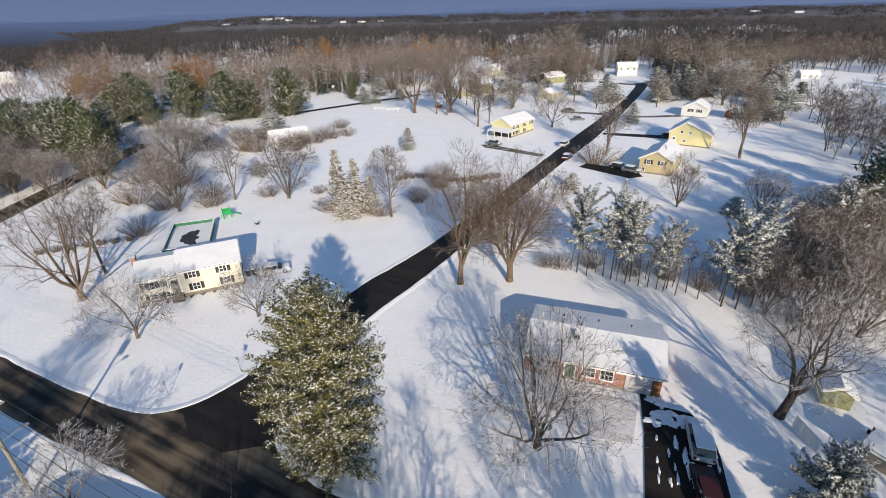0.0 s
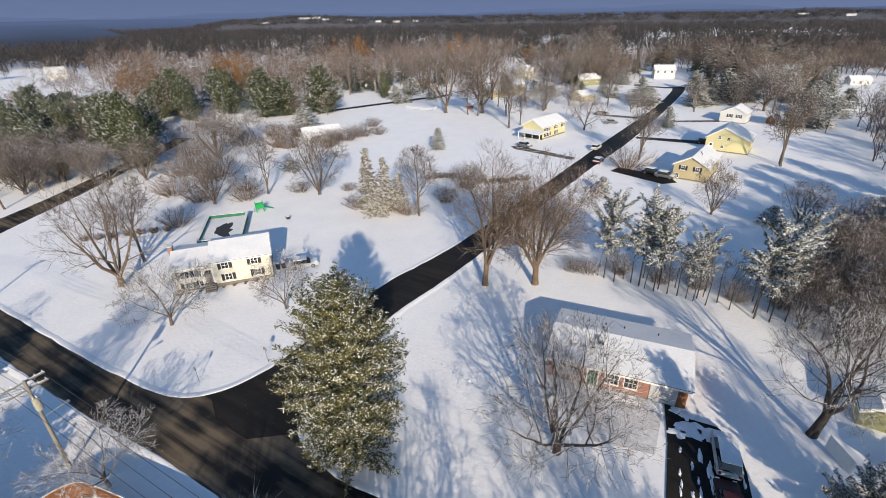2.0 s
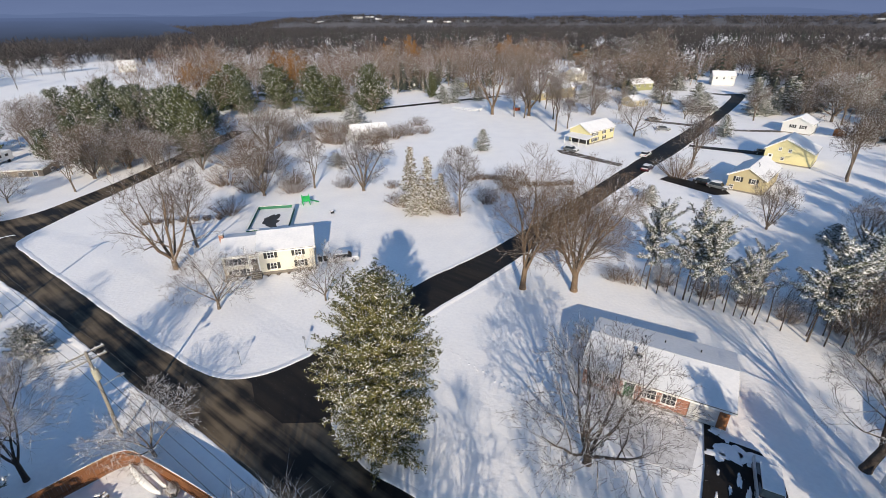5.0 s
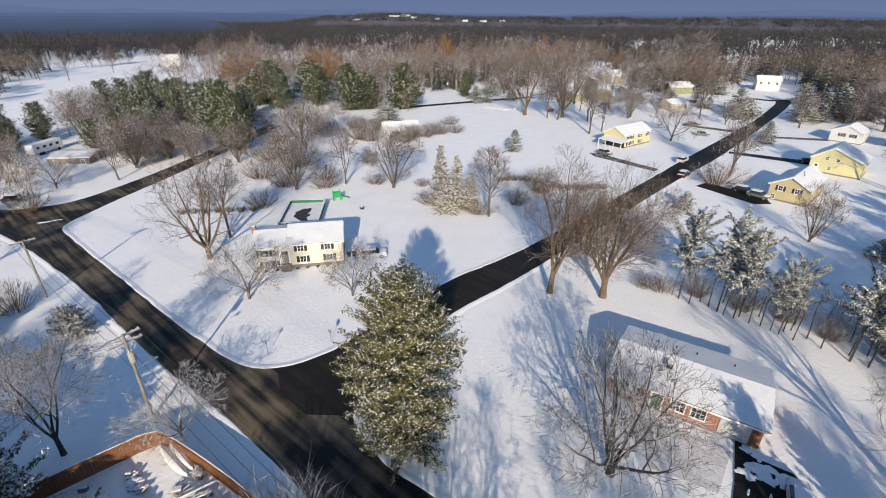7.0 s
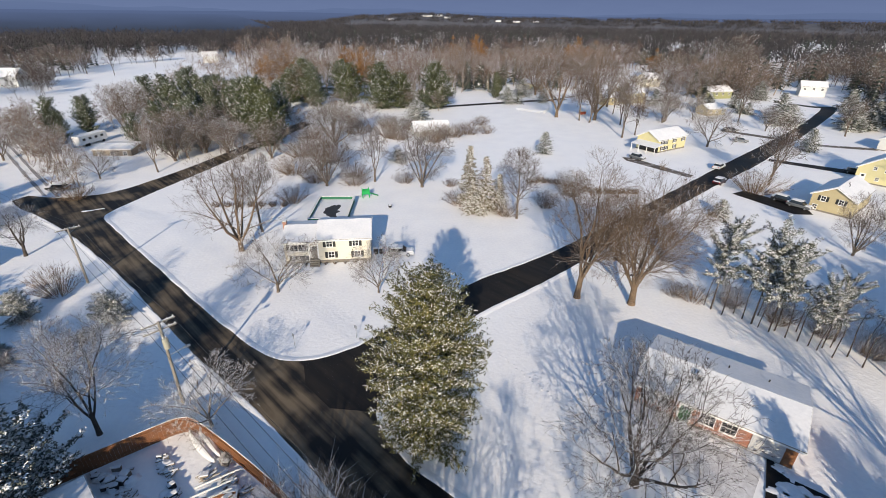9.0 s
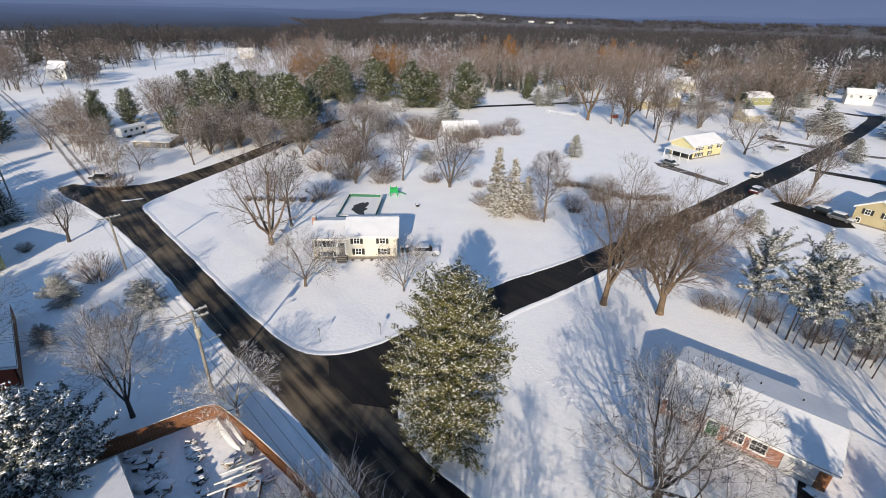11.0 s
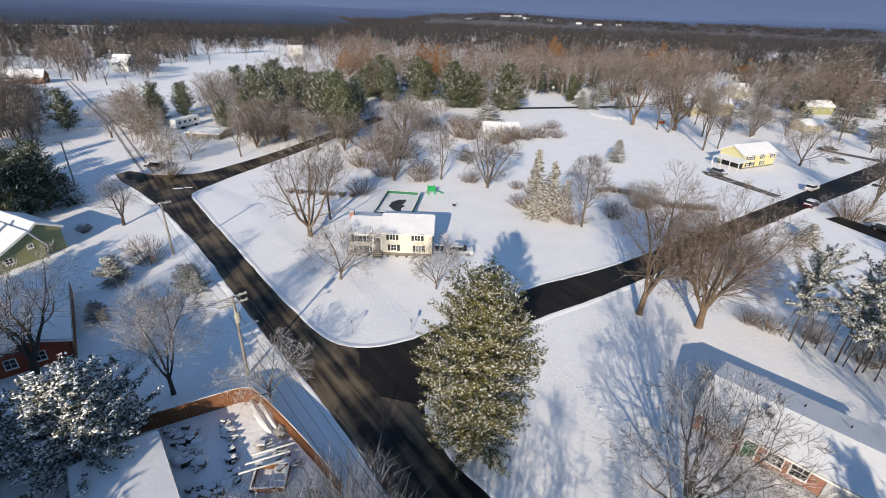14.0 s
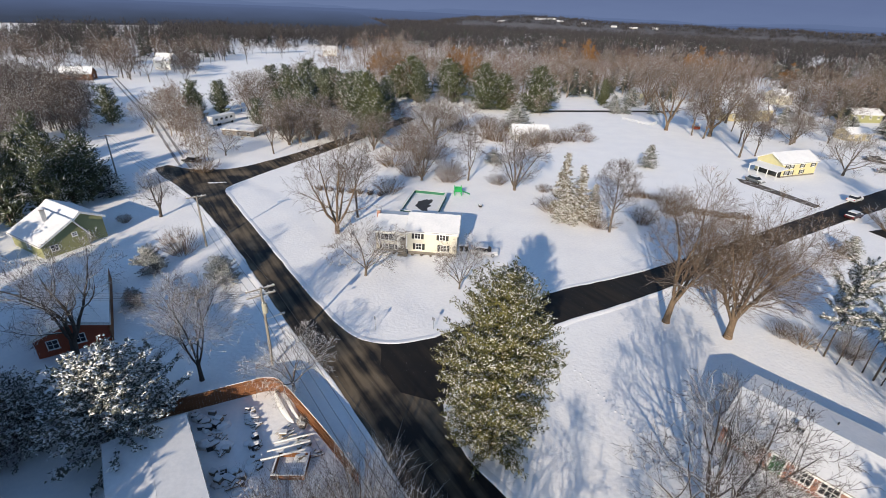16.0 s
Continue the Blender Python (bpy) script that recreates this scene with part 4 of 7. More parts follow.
WOODS = material("wood_twigs", (0.205, 0.142, 0.105), (0.090, 0.064, 0.052), 0.9, 0.6, 0.03, 0.0, flecks=1.10, per_piece=0.5)
WOODS_PALE = material("pale_wood_twigs", (0.235, 0.19, 0.155), (0.105, 0.084, 0.072), 0.9, 0.6, 0.03, 0.0, flecks=1.02, per_piece=0.5)
WOODS_RED = material("red_wood_twigs", (0.195, 0.115, 0.078), (0.080, 0.052, 0.042), 0.9, 0.6, 0.03, 0.0, flecks=1.3, per_piece=0.5)
WOODS_DARK = material("dark_wood_twigs", (0.115, 0.090, 0.078), (0.050, 0.041, 0.038), 0.9, 0.6, 0.03, 0.0, flecks=1.12, per_piece=0.5)
WOODS_LIMB = material("wood_limbs", (0.37, 0.30, 0.235), (0.18, 0.145, 0.118), 0.9, 0.8, 0.05, 0.0, snow=0.42)
LIMB_DARK = material("dark_limbs", (0.13, 0.105, 0.088), (0.06, 0.05, 0.044), 0.9, 0.8, 0.05, 0.0, snow=0.36)
WOODS_RUST = material("rust_leaves", (0.30, 0.150, 0.045), (0.17, 0.085, 0.030), 0.9, 0.6, 0.1, 0.0, per_piece=0.5)
# distance haze is painted into this base colour: cooler and greyer than nearer woods
WOODS_HAZED = material("far_twigs", (0.074, 0.066, 0.066), (0.034, 0.032, 0.035), 0.9, 0.3, 0.01, 0.0, per_piece=0.6)
FIR_FAR = material("far_needles", (0.056, 0.068, 0.054), (0.026, 0.034, 0.031), 0.9, 0.5, 0.02, 0.0, flecks=1.16, per_piece=0.5)
FIR_WHITE = material("white_far_needles", (0.085, 0.10, 0.082), (0.04, 0.05, 0.044), 0.9, 0.5, 0.02, 0.0, flecks=0.88, per_piece=0.5)


FIELDS = (((-175, 109), (-183, 141), (-193, 176), (-199, 226), (-234, 304), (-286, 312), (-272, 227), (-237, 161)), ((-395, 300), (-375, 395), (-305, 364), (-296, 298), (-289, 247), (-340, 280)),
          ((206, 295), (225, 240), (176, 178), (134, 176)), ((-240, 112), (-270, 143), (-176, 104), (-137, 76), (-137, 59)), ((-283, 160), (-240, 146), (-237, 161), (-272, 227), (-292, 190)))


# gaps in the woods before the farther houses: x, y, reach
GAPS = ((152.7, 470.0, 16), (196.0, 520.0, 16), (118.0, 300.0, 16), (70.0, 255.0, 15), (36.0, 290.0, 14), (20.0, 232.0, 14), (60.0, 395.0, 22), (215.0, 330.0, 12), (-29.0, 258.0, 14), (-283.0, 312.0, 22), (110.0, 600.0, 26), (-60.0, 640.0, 26))


def inside(p, poly):
    x, y = p
    hit = False
    for i in range(len(poly)):
        (x0, y0), (x1, y1) = poly[i], poly[i - 1]
        if (y0 > y) != (y1 > y) and x < (x1 - x0) * (y - y0) / (y1 - y0) + x0:
            hit = not hit
    return hit


def wooded(spots):
    """The spots that lie on no field, gap or road."""
    def free(x, y):
        if math.hypot(x, y) > 720 and math.degrees(math.atan2(x, y)) < -37:
            return False
        if any(inside((x, y), f) for f in FIELDS):
            return False
        for gx, gy, r in GAPS:
            away = math.hypot(gx, gy)
            u = ((gx - x) * gx + (gy - y) * gy) / away
            if -r < u < 2.6 * r and abs((x - gx) * gy - (y - gy) * gx) / away < r:
                return False
        return y > 268 or abs((x - 87) * 0.886 - (y - 226) * 0.464) > 8
    return np.array([p for p in spots if free(*p)])


rng = np.random.default_rng(5)
near_spots = wooded(np.concatenate([scatter(rng, 190, ((-190, 192), (-66, 214), (-70, 340), (-240, 340))), scatter(rng, 190, ((-64, 236), (4, 275), (40, 420), (-120, 390))), scatter(rng, 90, ((35, 300), (80, 335), (120, 430), (30, 420)))]))
for k, tint in enumerate((WOODS, WOODS_PALE, WOODS_RED)):
    far_trees("woods", near_spots[k::3], 1 + 20 * k, 20.5, 17.0, tint, ("bare brown woods with snow on the twigs", "bare grey-brown woods frosted with snow", "bare reddish-brown woods")[k], stems=4, limbs=4, counts=(4, 4, 2), thin=0.036, lean=(38, 50, 44)[k])
far_trees("woods", scatter(rng, 150, ((-285, 92), (-140, 42), (-150, 70), (-240, 104))), 12, 12.0, 9.0, WOODS_DARK, "dark thicket of bare trees west of the bend", stems=4, limbs=5, counts=(4, 4, 2), thin=0.03, limb_mat=LIMB_DARK)
lane = wooded(np.concatenate([scatter(rng, 40, ((-104, 66), (-102, 72), (-172, 112), (-176, 104))), scatter(rng, 36, ((-170, 150), (-110, 150), (-110, 190), (-190, 190))), scatter(rng, 30, ((-150, 120), (-70, 132), (-70, 150), (-150, 150))), scatter(rng, 22, ((-75, 178), (-50, 190), (-60, 205), (-80, 205))), scatter(rng, 12, ((-118, 106), (-100, 104), (-100, 118), (-130, 120))), scatter(rng, 14, ((-110, 98), (-98, 92), (-98, 116), (-108, 116))), scatter(rng, 22, ((-150, 118), (-116, 112), (-116, 146), (-150, 142)))]))
far_trees("woods", np.concatenate([scatter(rng, 26, ((-318, 213), (-278, 200), (-229, 161), (-240, 152))), scatter(rng, 16, ((-336, 280), (-326, 336), (-318, 336), (-328, 280)))]), 28, 11.0, 9.0, WOODS_DARK, "dark bare trees between the fields", stems=4, limbs=4, counts=(4, 4, 3), thin=0.04, limb_mat=LIMB_DARK)
far_trees("woods", scatter(rng, 34, ((-159.4, 63.1), (-164.0, 75.7), (-221.0, 107.1), (-226.7, 95.0))), 38, 13.0, 9.5, WOODS_DARK, "dark bare woods beside the lane", stems=4, limbs=4, counts=(4, 4, 3), thin=0.032, limb_mat=LIMB_DARK)
far_trees("woods", lane[::2], 8, 11.0, 9.0, WOODS_PALE, "thicket of bare frosted trees along the lane", stems=3, counts=(4, 4, 3), thin=0.034)
far_trees("woods", lane[1::2], 18, 10.0, 8.0, WOODS, "thicket of bare brown trees along the lane", stems=3, counts=(4, 4, 3), thin=0.034, lean=24)
far_trees("woods", np.array([(-106.0, 212.0), (-111.0, 216.0), (-103.0, 217.0), (-90.0, 335.0), (-75.0, 345.0), (-10.0, 345.0), (2.0, 352.0), (-158.0, 218.0), (-150.0, 226.0), (40.0, 350.0)]), 2, 21.0, 13.0, WOODS_RUST, "trees that keep their rust-coloured leaves", stems=5, limbs=5, counts=(5, 5, 4), thin=0.10)
mid = wooded(np.concatenate([scatter(rng, 1300, ((-330, 340), (130, 425), (300, 900), (-700, 900))), scatter(rng, 600, ((115, 300), (420, 240), (700, 700), (150, 500))), scatter(rng, 620, ((-420, 120), (-230, 120), (-330, 480), (-800, 420))), scatter(rng, 420, ((-470, 290), (-330, 400), (-420, 640), (-640, 470))), scatter(rng, 160, ((110, 270), (150, 235), (330, 420), (150, 470))), scatter(rng, 220, ((100, 430), (250, 330), (470, 400), (240, 600))), scatter(rng, 260, ((212, 305), (260, 235), (470, 330), (330, 520)))]))
away = np.hypot(mid[:, 0], mid[:, 1])
far_trees("woods", mid[away < 430][::2], 9, 17.5, 15.0, WOODS_DARK, "bare dark brown woods round the fields", stems=4, limbs=3, counts=(3, 4, 2), thin=0.055, limb_mat=LIMB_DARK)
far_trees("woods", mid[away < 430][1::2], 19, 16.0, 15.0, WOODS, "bare brown woods round the fields", stems=4, limbs=3, counts=(3, 4, 2), thin=0.055, limb_mat=LIMB_DARK)
canopy("woods", mid[away >= 430], 3, 18.0, 19.0, 36, 2.6, 0.36, WOODS_HAZED, "bare woods towards the horizon, their brown greyed for haze")
wide = np.concatenate([scatter(rng, 4600, ((-700, 860), (500, 860), (950, 1750), (-1300, 1750))), scatter(rng, 1800, ((480, 600), (420, 240), (1700, 900), (950, 1750))), scatter(rng, 700, ((-600, 600), (-330, 640), (-480, 1050), (-800, 900))), scatter(rng, 600, ((280, 850), (480, 560), (1000, 860), (850, 1500))), scatter(rng, 2400, ((-760, 200), (-700, 900), (-1300, 1750), (-1700, 500)))])
canopy("woods", wooded(wide), 4, 16.0, 22.0, 9, 3.6, 0.95, WOODS_HAZED, "woods that fill the distance")
far_conifers("fir_woods", wooded(np.concatenate([scatter(rng, 420, ((-300, 480), (300, 520), (500, 1000), (-500, 900))), scatter(rng, 110, ((60, 280), (150, 260), (300, 460), (120, 440))), scatter(rng, 330, ((-420, 130), (-300, 250), (-500, 500), (-800, 350))), scatter(rng, 260, ((-420, 480), (-60, 640), (-80, 860), (-560, 700)))])), 6, 15.0, 6.5, 7, FIR_FAR, "dark firs dusted with snow among the woods")
right_spots = np.concatenate([scatter(rng, 70, ((14, 248), (60, 232), (125, 330), (35, 330))), scatter(rng, 80, ((114, 208), (142, 200), (215, 320), (150, 350))), scatter(rng, 40, ((62, 235), (84, 262), (96, 330), (50, 300)))])
far_trees("woods", wooded(right_spots), 14, 16.0, 13.0, WOODS, "bare trees among the farther houses", stems=4, counts=(3, 4, 3), thin=0.05)
far_trees("woods", np.concatenate([scatter(rng, 50, ((88, 80), (104, 70), (205, 150), (150, 158))), scatter(rng, 60, ((93, 112), (108, 92), (180, 150), (128, 166)))]), 15, 14.0, 10.0, WOODS_DARK, "dark bare woods beside the snowy slope", stems=4, counts=(3, 4, 3), thin=0.035, limb_mat=LIMB_DARK)
far_conifers("fir_woods", wooded(np.concatenate([scatter(rng, 26, ((20, 262), (70, 250), (125, 320), (40, 320))), scatter(rng, 20, ((112, 215), (140, 205), (190, 270), (130, 280))), scatter(rng, 40, ((140, 140), (210, 150), (260, 260), (225, 240)))])), 16, 12.0, 6.5, 9, FIR_FAR, "dark firs dusted with snow among the houses")
far_conifers("fir_woods", wooded(np.concatenate([scatter(rng, 40, ((25, 430), (85, 440), (95, 480), (25, 475))), scatter(rng, 40, ((100, 215), (150, 205), (210, 330), (110, 340))), scatter(rng, 30, ((-60, 238), (-14, 268), (-30, 290), (-70, 262))), scatter(rng, 60, ((120, 350), (330, 300), (430, 420), (160, 520)))])), 26, 13.0, 6.5, 10, FIR_WHITE, "firs white with snow among the houses")


# a wooded ridge far off, with snowy clearings, and the white buildings on it
# the bluish base colour carries the haze that lies over the ridge
RIDGE_HAZED = material("far_ridge", (0.115, 0.115, 0.13), (0.07, 0.07, 0.078), 0.9, 0.05, 0.006, 0.0)


def ridge_height(a, s):
    """Height of the ridge at an angle from north (degrees) and a place across it (0 to 1)."""
    top = 27.0 + 9.0 * math.exp(-((a + 17.5) / 5.0) ** 2) + 5.0 * noise.noise(Vector((a * 0.17, 4.0, 0.0))) + 1.6 * noise.noise(Vector((a * 1.7, 9.0, 0.0)))
    return top * math.sin(math.pi * s) ** 0.8 * min(1.0, max(0.0, (a + 34.0) / 9.0))


def far_ridge():
    v, f = [], []
    na, ns = 150, 10
    for i in range(na + 1):
        a = -34.0 + 90.0 * i / na
        for j in range(ns + 1):
            r = 1300.0 + 380.0 * j / ns
            v.append((r * math.sin(radians(a)), r * math.cos(radians(a)), ridge_height(a, j / ns) - 1.0))
    for i in range(na):
        for j in range(ns):
            k = i * (ns + 1) + j
            f.append((k, k + ns + 1, k + ns + 2, k + 1))
    return tagged(mesh_object("ridge", v, f, RIDGE_HAZED, smooth=True), "far wooded ridge with snowy clearings", "ridge", kind="structure")


far_ridge()
crest = []
for k in range(2600):
    a = -34.0 + 90.0 * rng.random()
    j = 0.15 + 0.4 * rng.random()
    if noise.noise(Vector((a * 0.55, j * 3.0, 7.0))) > -0.45:
        crest.append((a, j))
ridge_spots = np.array([((1300 + 380 * j) * math.sin(radians(a)), (1300 + 380 * j) * math.cos(radians(a)), ridge_height(a, j) - 1.5) for a, j in crest])
canopy("woods", ridge_spots, 31, 7.5, 22.0, 6, 4.0, 0.9, WOODS_HAZED, "woods on the far ridge")


# ---- the trees round the lots ----
big_evergreen = conifer(11, 18.2, 8.3, NEEDLE_FULL, bottom=0.03, whorl=0.40, tuft=0.36, fan=7, lean=0.10, up=0.45, snow=0.028, snow_r=0.10, fat=0.056, ragged=0.22, egg=True, chaos=0.75, name="evergreen_tree")
put(big_evergreen, -9.75, 28.4, label="tall dense olive-green evergreen dusted with snow", category="evergreen tree")

maple = broadleaf(21, 20.0, 14.0, stems=5, fork=0.17, lean=24, limbs=9, counts=(6, 5, 4), twig_mat=TWIG_BARE, bark=BARK_TAN, trunk_r=0.44, thin=0.013, centre=0.58)
put(maple, 2.4, 58.45, 1.0, 20, "tall bare tree with tan bark beside the road", group="roadside trees")
dense = broadleaf(22, 19.0, 14.2, stems=9, fork=0.15, lean=24, limbs=11, counts=(6, 6, 4), twig_mat=TWIG_BARE, bark=BARK_TAN, trunk_r=0.48, thin=0.013, centre=0.56, wander=0.13, side=1.0)
put(dense, 9.6, 58.9, 0.98, 0, "dense bare tree with tan twigs beside the road", group="roadside trees")
yard_tree = broadleaf(23, 12.6, 15.2, stems=8, fork=0.07, lean=33, limbs=8, counts=(5, 5, 4), twig_mat=TWIG_DARK, bark=BARK_DARK, trunk_r=0.40, thin=0.013, centre=0.46)
put(yard_tree, 8.05, 29.6, 1.0, 0, "wide bare yard tree with several stems and snowy twigs")
oak = broadleaf(24, 14.8, 14.4, stems=4, fork=0.19, lean=34, limbs=8, counts=(5, 6, 4), twig_mat=TWIG_DARK, bark=BARK_DARK, trunk_r=0.42, thin=0.012, centre=0.55, wander=0.24, side=1.4)
put(oak, 31.6, 32.4, 1.0, -15, "dark forked bare tree with snow on its limbs")
lot_tree = broadleaf(25, 16.5, 17.5, stems=5, fork=0.10, lean=40, limbs=7, counts=(5, 5, 3), twig_mat=TWIG, bark=BARK_TAN, trunk_r=0.46, thin=0.014, centre=0.58)
put(lot_tree, -51.2, 56.8, 1.0, 30, "large forked bare tree on the snowy corner lot", group="lot trees")
slim = broadleaf(26, 12.0, 8.5, stems=3, fork=0.22, lean=14, limbs=7, counts=(5, 5, 3), twig_mat=TWIG, thin=0.020)
put(slim, -52.6, 64.4, 1.2, 0, "slender bare tree on the snowy corner lot", group="lot trees")
young = broadleaf(27, 8.0, 8.6, stems=6, fork=0.13, lean=38, limbs=6, counts=(5, 5, 4), twig_mat=TWIG_SNOWY, trunk_r=0.16, thin=0.011, name="young_tree", centre=0.55)
put(young, -38.1, 47.4, 1.15, 0, "young bare tree with frosted twigs on the lawn", "young tree", "lawn trees", 1.15)
put(young, -24.5, 51.4, 0.92, 200, "young bare tree with frosted twigs on the lawn", "young tree", "lawn trees", 0.72)
put(young, -30.1, 24.6, 0.72, 80, "small bare tree by the fence corner", "young tree", "", 1.15)
put(oak, -82.5, 44.9, 0.62, 120, "dark bare tree at the bend of the road")
put(young, -106.2, 78.3, 0.85, 10, "small bare tree with frosted twigs by the road", "young tree")
vase = broadleaf(28, 13.5, 13.0, stems=9, fork=0.04, lean=27, limbs=5, counts=(5, 5, 3), twig_mat=TWIG, trunk_r=0.38, thin=0.019, centre=0.60)
put(vase, -33.1, 96.3, 1.08, 0, "vase-shaped bare tree with many stems", group="back lot trees")
put(vase, -53.9, 90.2, 0.86, 130, "broad bare tree beyond the pool", group="back lot trees")
put(slim, -44.8, 96.4, 0.92, 70, "slender bare tree beyond the pool", group="back lot trees")
round_tree = broadleaf(29, 12.5, 9.4, stems=1, fork=0.16, lean=4, limbs=24, counts=(6, 6, 4), twig_mat=TWIG, thin=0.015, centre=0.52)
put(round_tree, -9.8, 84.3, 1.04, 0, "bare tree with a rounded crown of fine twigs")
street_tree = broadleaf(33, 12.8, 10.6, stems=4, fork=0.22, lean=22, limbs=9, counts=(6, 6, 4), twig_mat=TWIG_SNOWY, bark=BARK_DARK, trunk_r=0.22, thin=0.011, centre=0.52)
put(street_tree, -39.3, 20.8, 1.0, 45, "bare tree with snow on its twigs by the street")
spread_tree = broadleaf(30, 10.5, 15.0, stems=6, fork=0.14, lean=46, limbs=6, counts=(5, 5, 4), twig_mat=TWIG_SNOWY, trunk_r=0.34, thin=0.018, centre=0.52)
put(oak, -53.5, 16.0, 0.95, 60, "spreading dark bare tree before the red house")
for x, y, s, w in ((-134.7, 112.9, 1.1, 1.0), (-101.2, 95.8, 0.9, 1.3), (-71.3, 125.9, 1.0, 1.1), (-107.8, 102.8, 0.8, 1.1), (46.2, 85.7, 0.72, 0.85), (62.9, 74.7, 0.52, 1.5), (59.5, 81.2, 0.57, 1.1), (68.0, 70.0, 0.6, 1.2), (-60.8, 100.2, 0.72, 1.1)):
    put(vase, x, y, s, x * 13, "broad bare tree with many stems", group="scattered bare trees", wide=w)
for x, y, s, w in ((-9.8, 191.0, 1.5, 0.95), (4.5, 190.0, 1.55, 0.95), (-24.0, 246.0, 1.15, 1.0), (-80.0, 200.0, 1.0, 1.0), (-118.0, 188.0, 1.0, 1.0)):
    put(lot_tree, x, y, s, x * 29, "tall bare tree at the edge of the woods", group="woodside trees", wide=w)
for x, y, s, w in ((28.9, 193.7, 1.0, 0.95), (37.7, 159.0, 1.1, 1.0), (119.8, 202.5, 1.5, 1.0), (-142.8, 82.2, 0.95, 0.9), (-155.3, 52.3, 0.95, 1.1), (41.0, 205.0, 0.8, 0.9), (62.0, 190.0, 0.8, 0.8)):
    put(spread_tree, x, y, s, x * 17, "spreading bare tree frosted with snow", group="frosted bare trees", wide=w)
for x, y, s in ((13.1, 163.0, 1.3), (77.0, 117.4, 1.25), (44.4, 123.5, 1.1), (-1.0, 187.4, 1.1), (-97.7, 86.6, 0.85), (11.5, 205.0, 0.95), (4.0, 208.0, 0.8), (17.5, 168.0, 0.9)):
    put(slim, x, y, s, x * 41, "slender bare tree on the snow", group="slender bare trees")

spruce = conifer(41, 12.0, 6.0, NEEDLE_TAN, power=0.95, whorl=0.55, tuft=0.50, fan=4, lean=-0.35, snow=0.08, snow_r=0.20, fat=0.10, name="spruce_tree")
for x, y, s, w in ((-20.1, 87.5, 1.02, 0.95), (-16.5, 85.6, 0.90, 1.15), (-18.6, 83.8, 0.55, 1.5), (-14.0, 86.8, 0.62, 1.3)):
    put(spruce, x, y, s, x * 31, "spruce tree with tan and snowy boughs", "spruce tree", "clump of spruces", w)
snowy_spruce = conifer(42, 10.0, 5.0, NEEDLE_SNOWY, power=0.95, whorl=0.55, tuft=0.48, fan=4, lean=-0.35, snow=0.03, snow_r=0.2, fat=0.10, name="spruce_tree")
for x, y, s, w in ((-9.2, 134.6, 0.60, 1.9), (-100.2, 46.5, 0.98, 1.2), (-60.8, 172.2, 1.15, 1.5), (-45.8, 113.9, 0.53, 1.9), (-35.0, 226.0, 0.95, 1.5), (-30.0, 240.0, 1.3, 1.6), (-24.0, 257.0, 1.0, 1.5), (67.8, 167.5, 0.95, 1.25), (74.1, 217.6, 1.6, 1.15), (96.0, 209.7, 1.45, 1.2), (106.5, 163.0, 1.1, 1.5), (112.5, 160.5, 1.05, 1.4), (124.5, 179.0, 1.35, 1.5), (-32.3, 213.8, 0.85, 1.2), (-28.5, 216.0, 1.0, 1.0), (48.0, 228.0, 1.1, 1.1), (52.0, 233.0, 1.0, 1.2), (28.7, 98.3, 0.56, 1.4),
                   (54.7, 81.0, 0.58, 1.6), (126.0, 250.0, 1.3, 1.5), (118.0, 214.0, 1.4, 1.4), (79.0, 270.0, 0.95, 1.5)):
    put(snowy_spruce, x, y, s, x * 23, "spruce tree with snow-laden boughs", "spruce tree", "snowy spruces", w)
pine = conifer(43, 13.0, 8.0, NEEDLE_DARK, bottom=0.12, power=0.44, whorl=0.80, tuft=0.80, fan=3, lean=0.20, up=0.35, snow=0.0, fat=0.18, ragged=0.35, chaos=0.5, name="pine_tree")


def pine_clump(proto, x, y, size, wide, label, group):
    """Where several crowns stand together, a pine each."""
    n = max(1, round(wide))
    for k in range(n):
        a = x * 3.7 + k * 2.6
        r = 0.0 if n == 1 else 3.0
        put(proto, x + r * math.cos(a), y + r * math.sin(a), size * (1.0 - 0.13 * k), x * 19 + k * 70, label, "pine tree", group, min(wide / n * 1.1, 1.15))


for x, y, s, w in ((-150.3, 104.3, 0.85, 1.7), (-156.3, 117.4, 0.88, 1.1), (-158.3, 144.6, 1.15, 1.2), (-145.6, 141.5, 1.25, 1.2), (-137.8, 143.4, 1.15, 1.2), (-104.1, 131.8, 1.4, 1.1), (-107.2, 177.6, 1.2, 1.5), (-160.7, 80.9, 1.0, 1.4), (-155.0, 105.3, 0.75, 1.2),
                   (-147.9, 111.2, 0.95, 1.0), (-122.0, 38.0, 0.9, 2.9), (-108.0, 40.0, 1.0, 2.6), (-115.0, 33.0, 1.0, 2.6), (-97.2, 31.5, 1.1, 1.6), (-104.0, 27.0, 1.05, 2.6), (-130.0, 48.0, 1.0, 1.5), (70.0, 70.0, 1.15, 1.0), (76.0, 75.0, 1.3, 1.0), (82.0, 80.0, 1.25, 1.1), (75.0, 62.0, 1.0, 1.2), (84.0, 70.0, 1.2, 1.0), (90.0, 86.0, 1.2, 1.0), (-127.0, 128.0, 1.1, 1.3)):
    pine_clump(pine, x, y, s, w, "dark green pine dusted with snow", "dark pines")
green_pine = conifer(45, 14.0, 9.5, NEEDLE_GREEN, bottom=0.04, power=0.58, whorl=0.75, tuft=0.72, fan=4, lean=0.12, up=0.35, snow=0.0, fat=0.15, ragged=0.38, chaos=0.6, name="pine_tree")
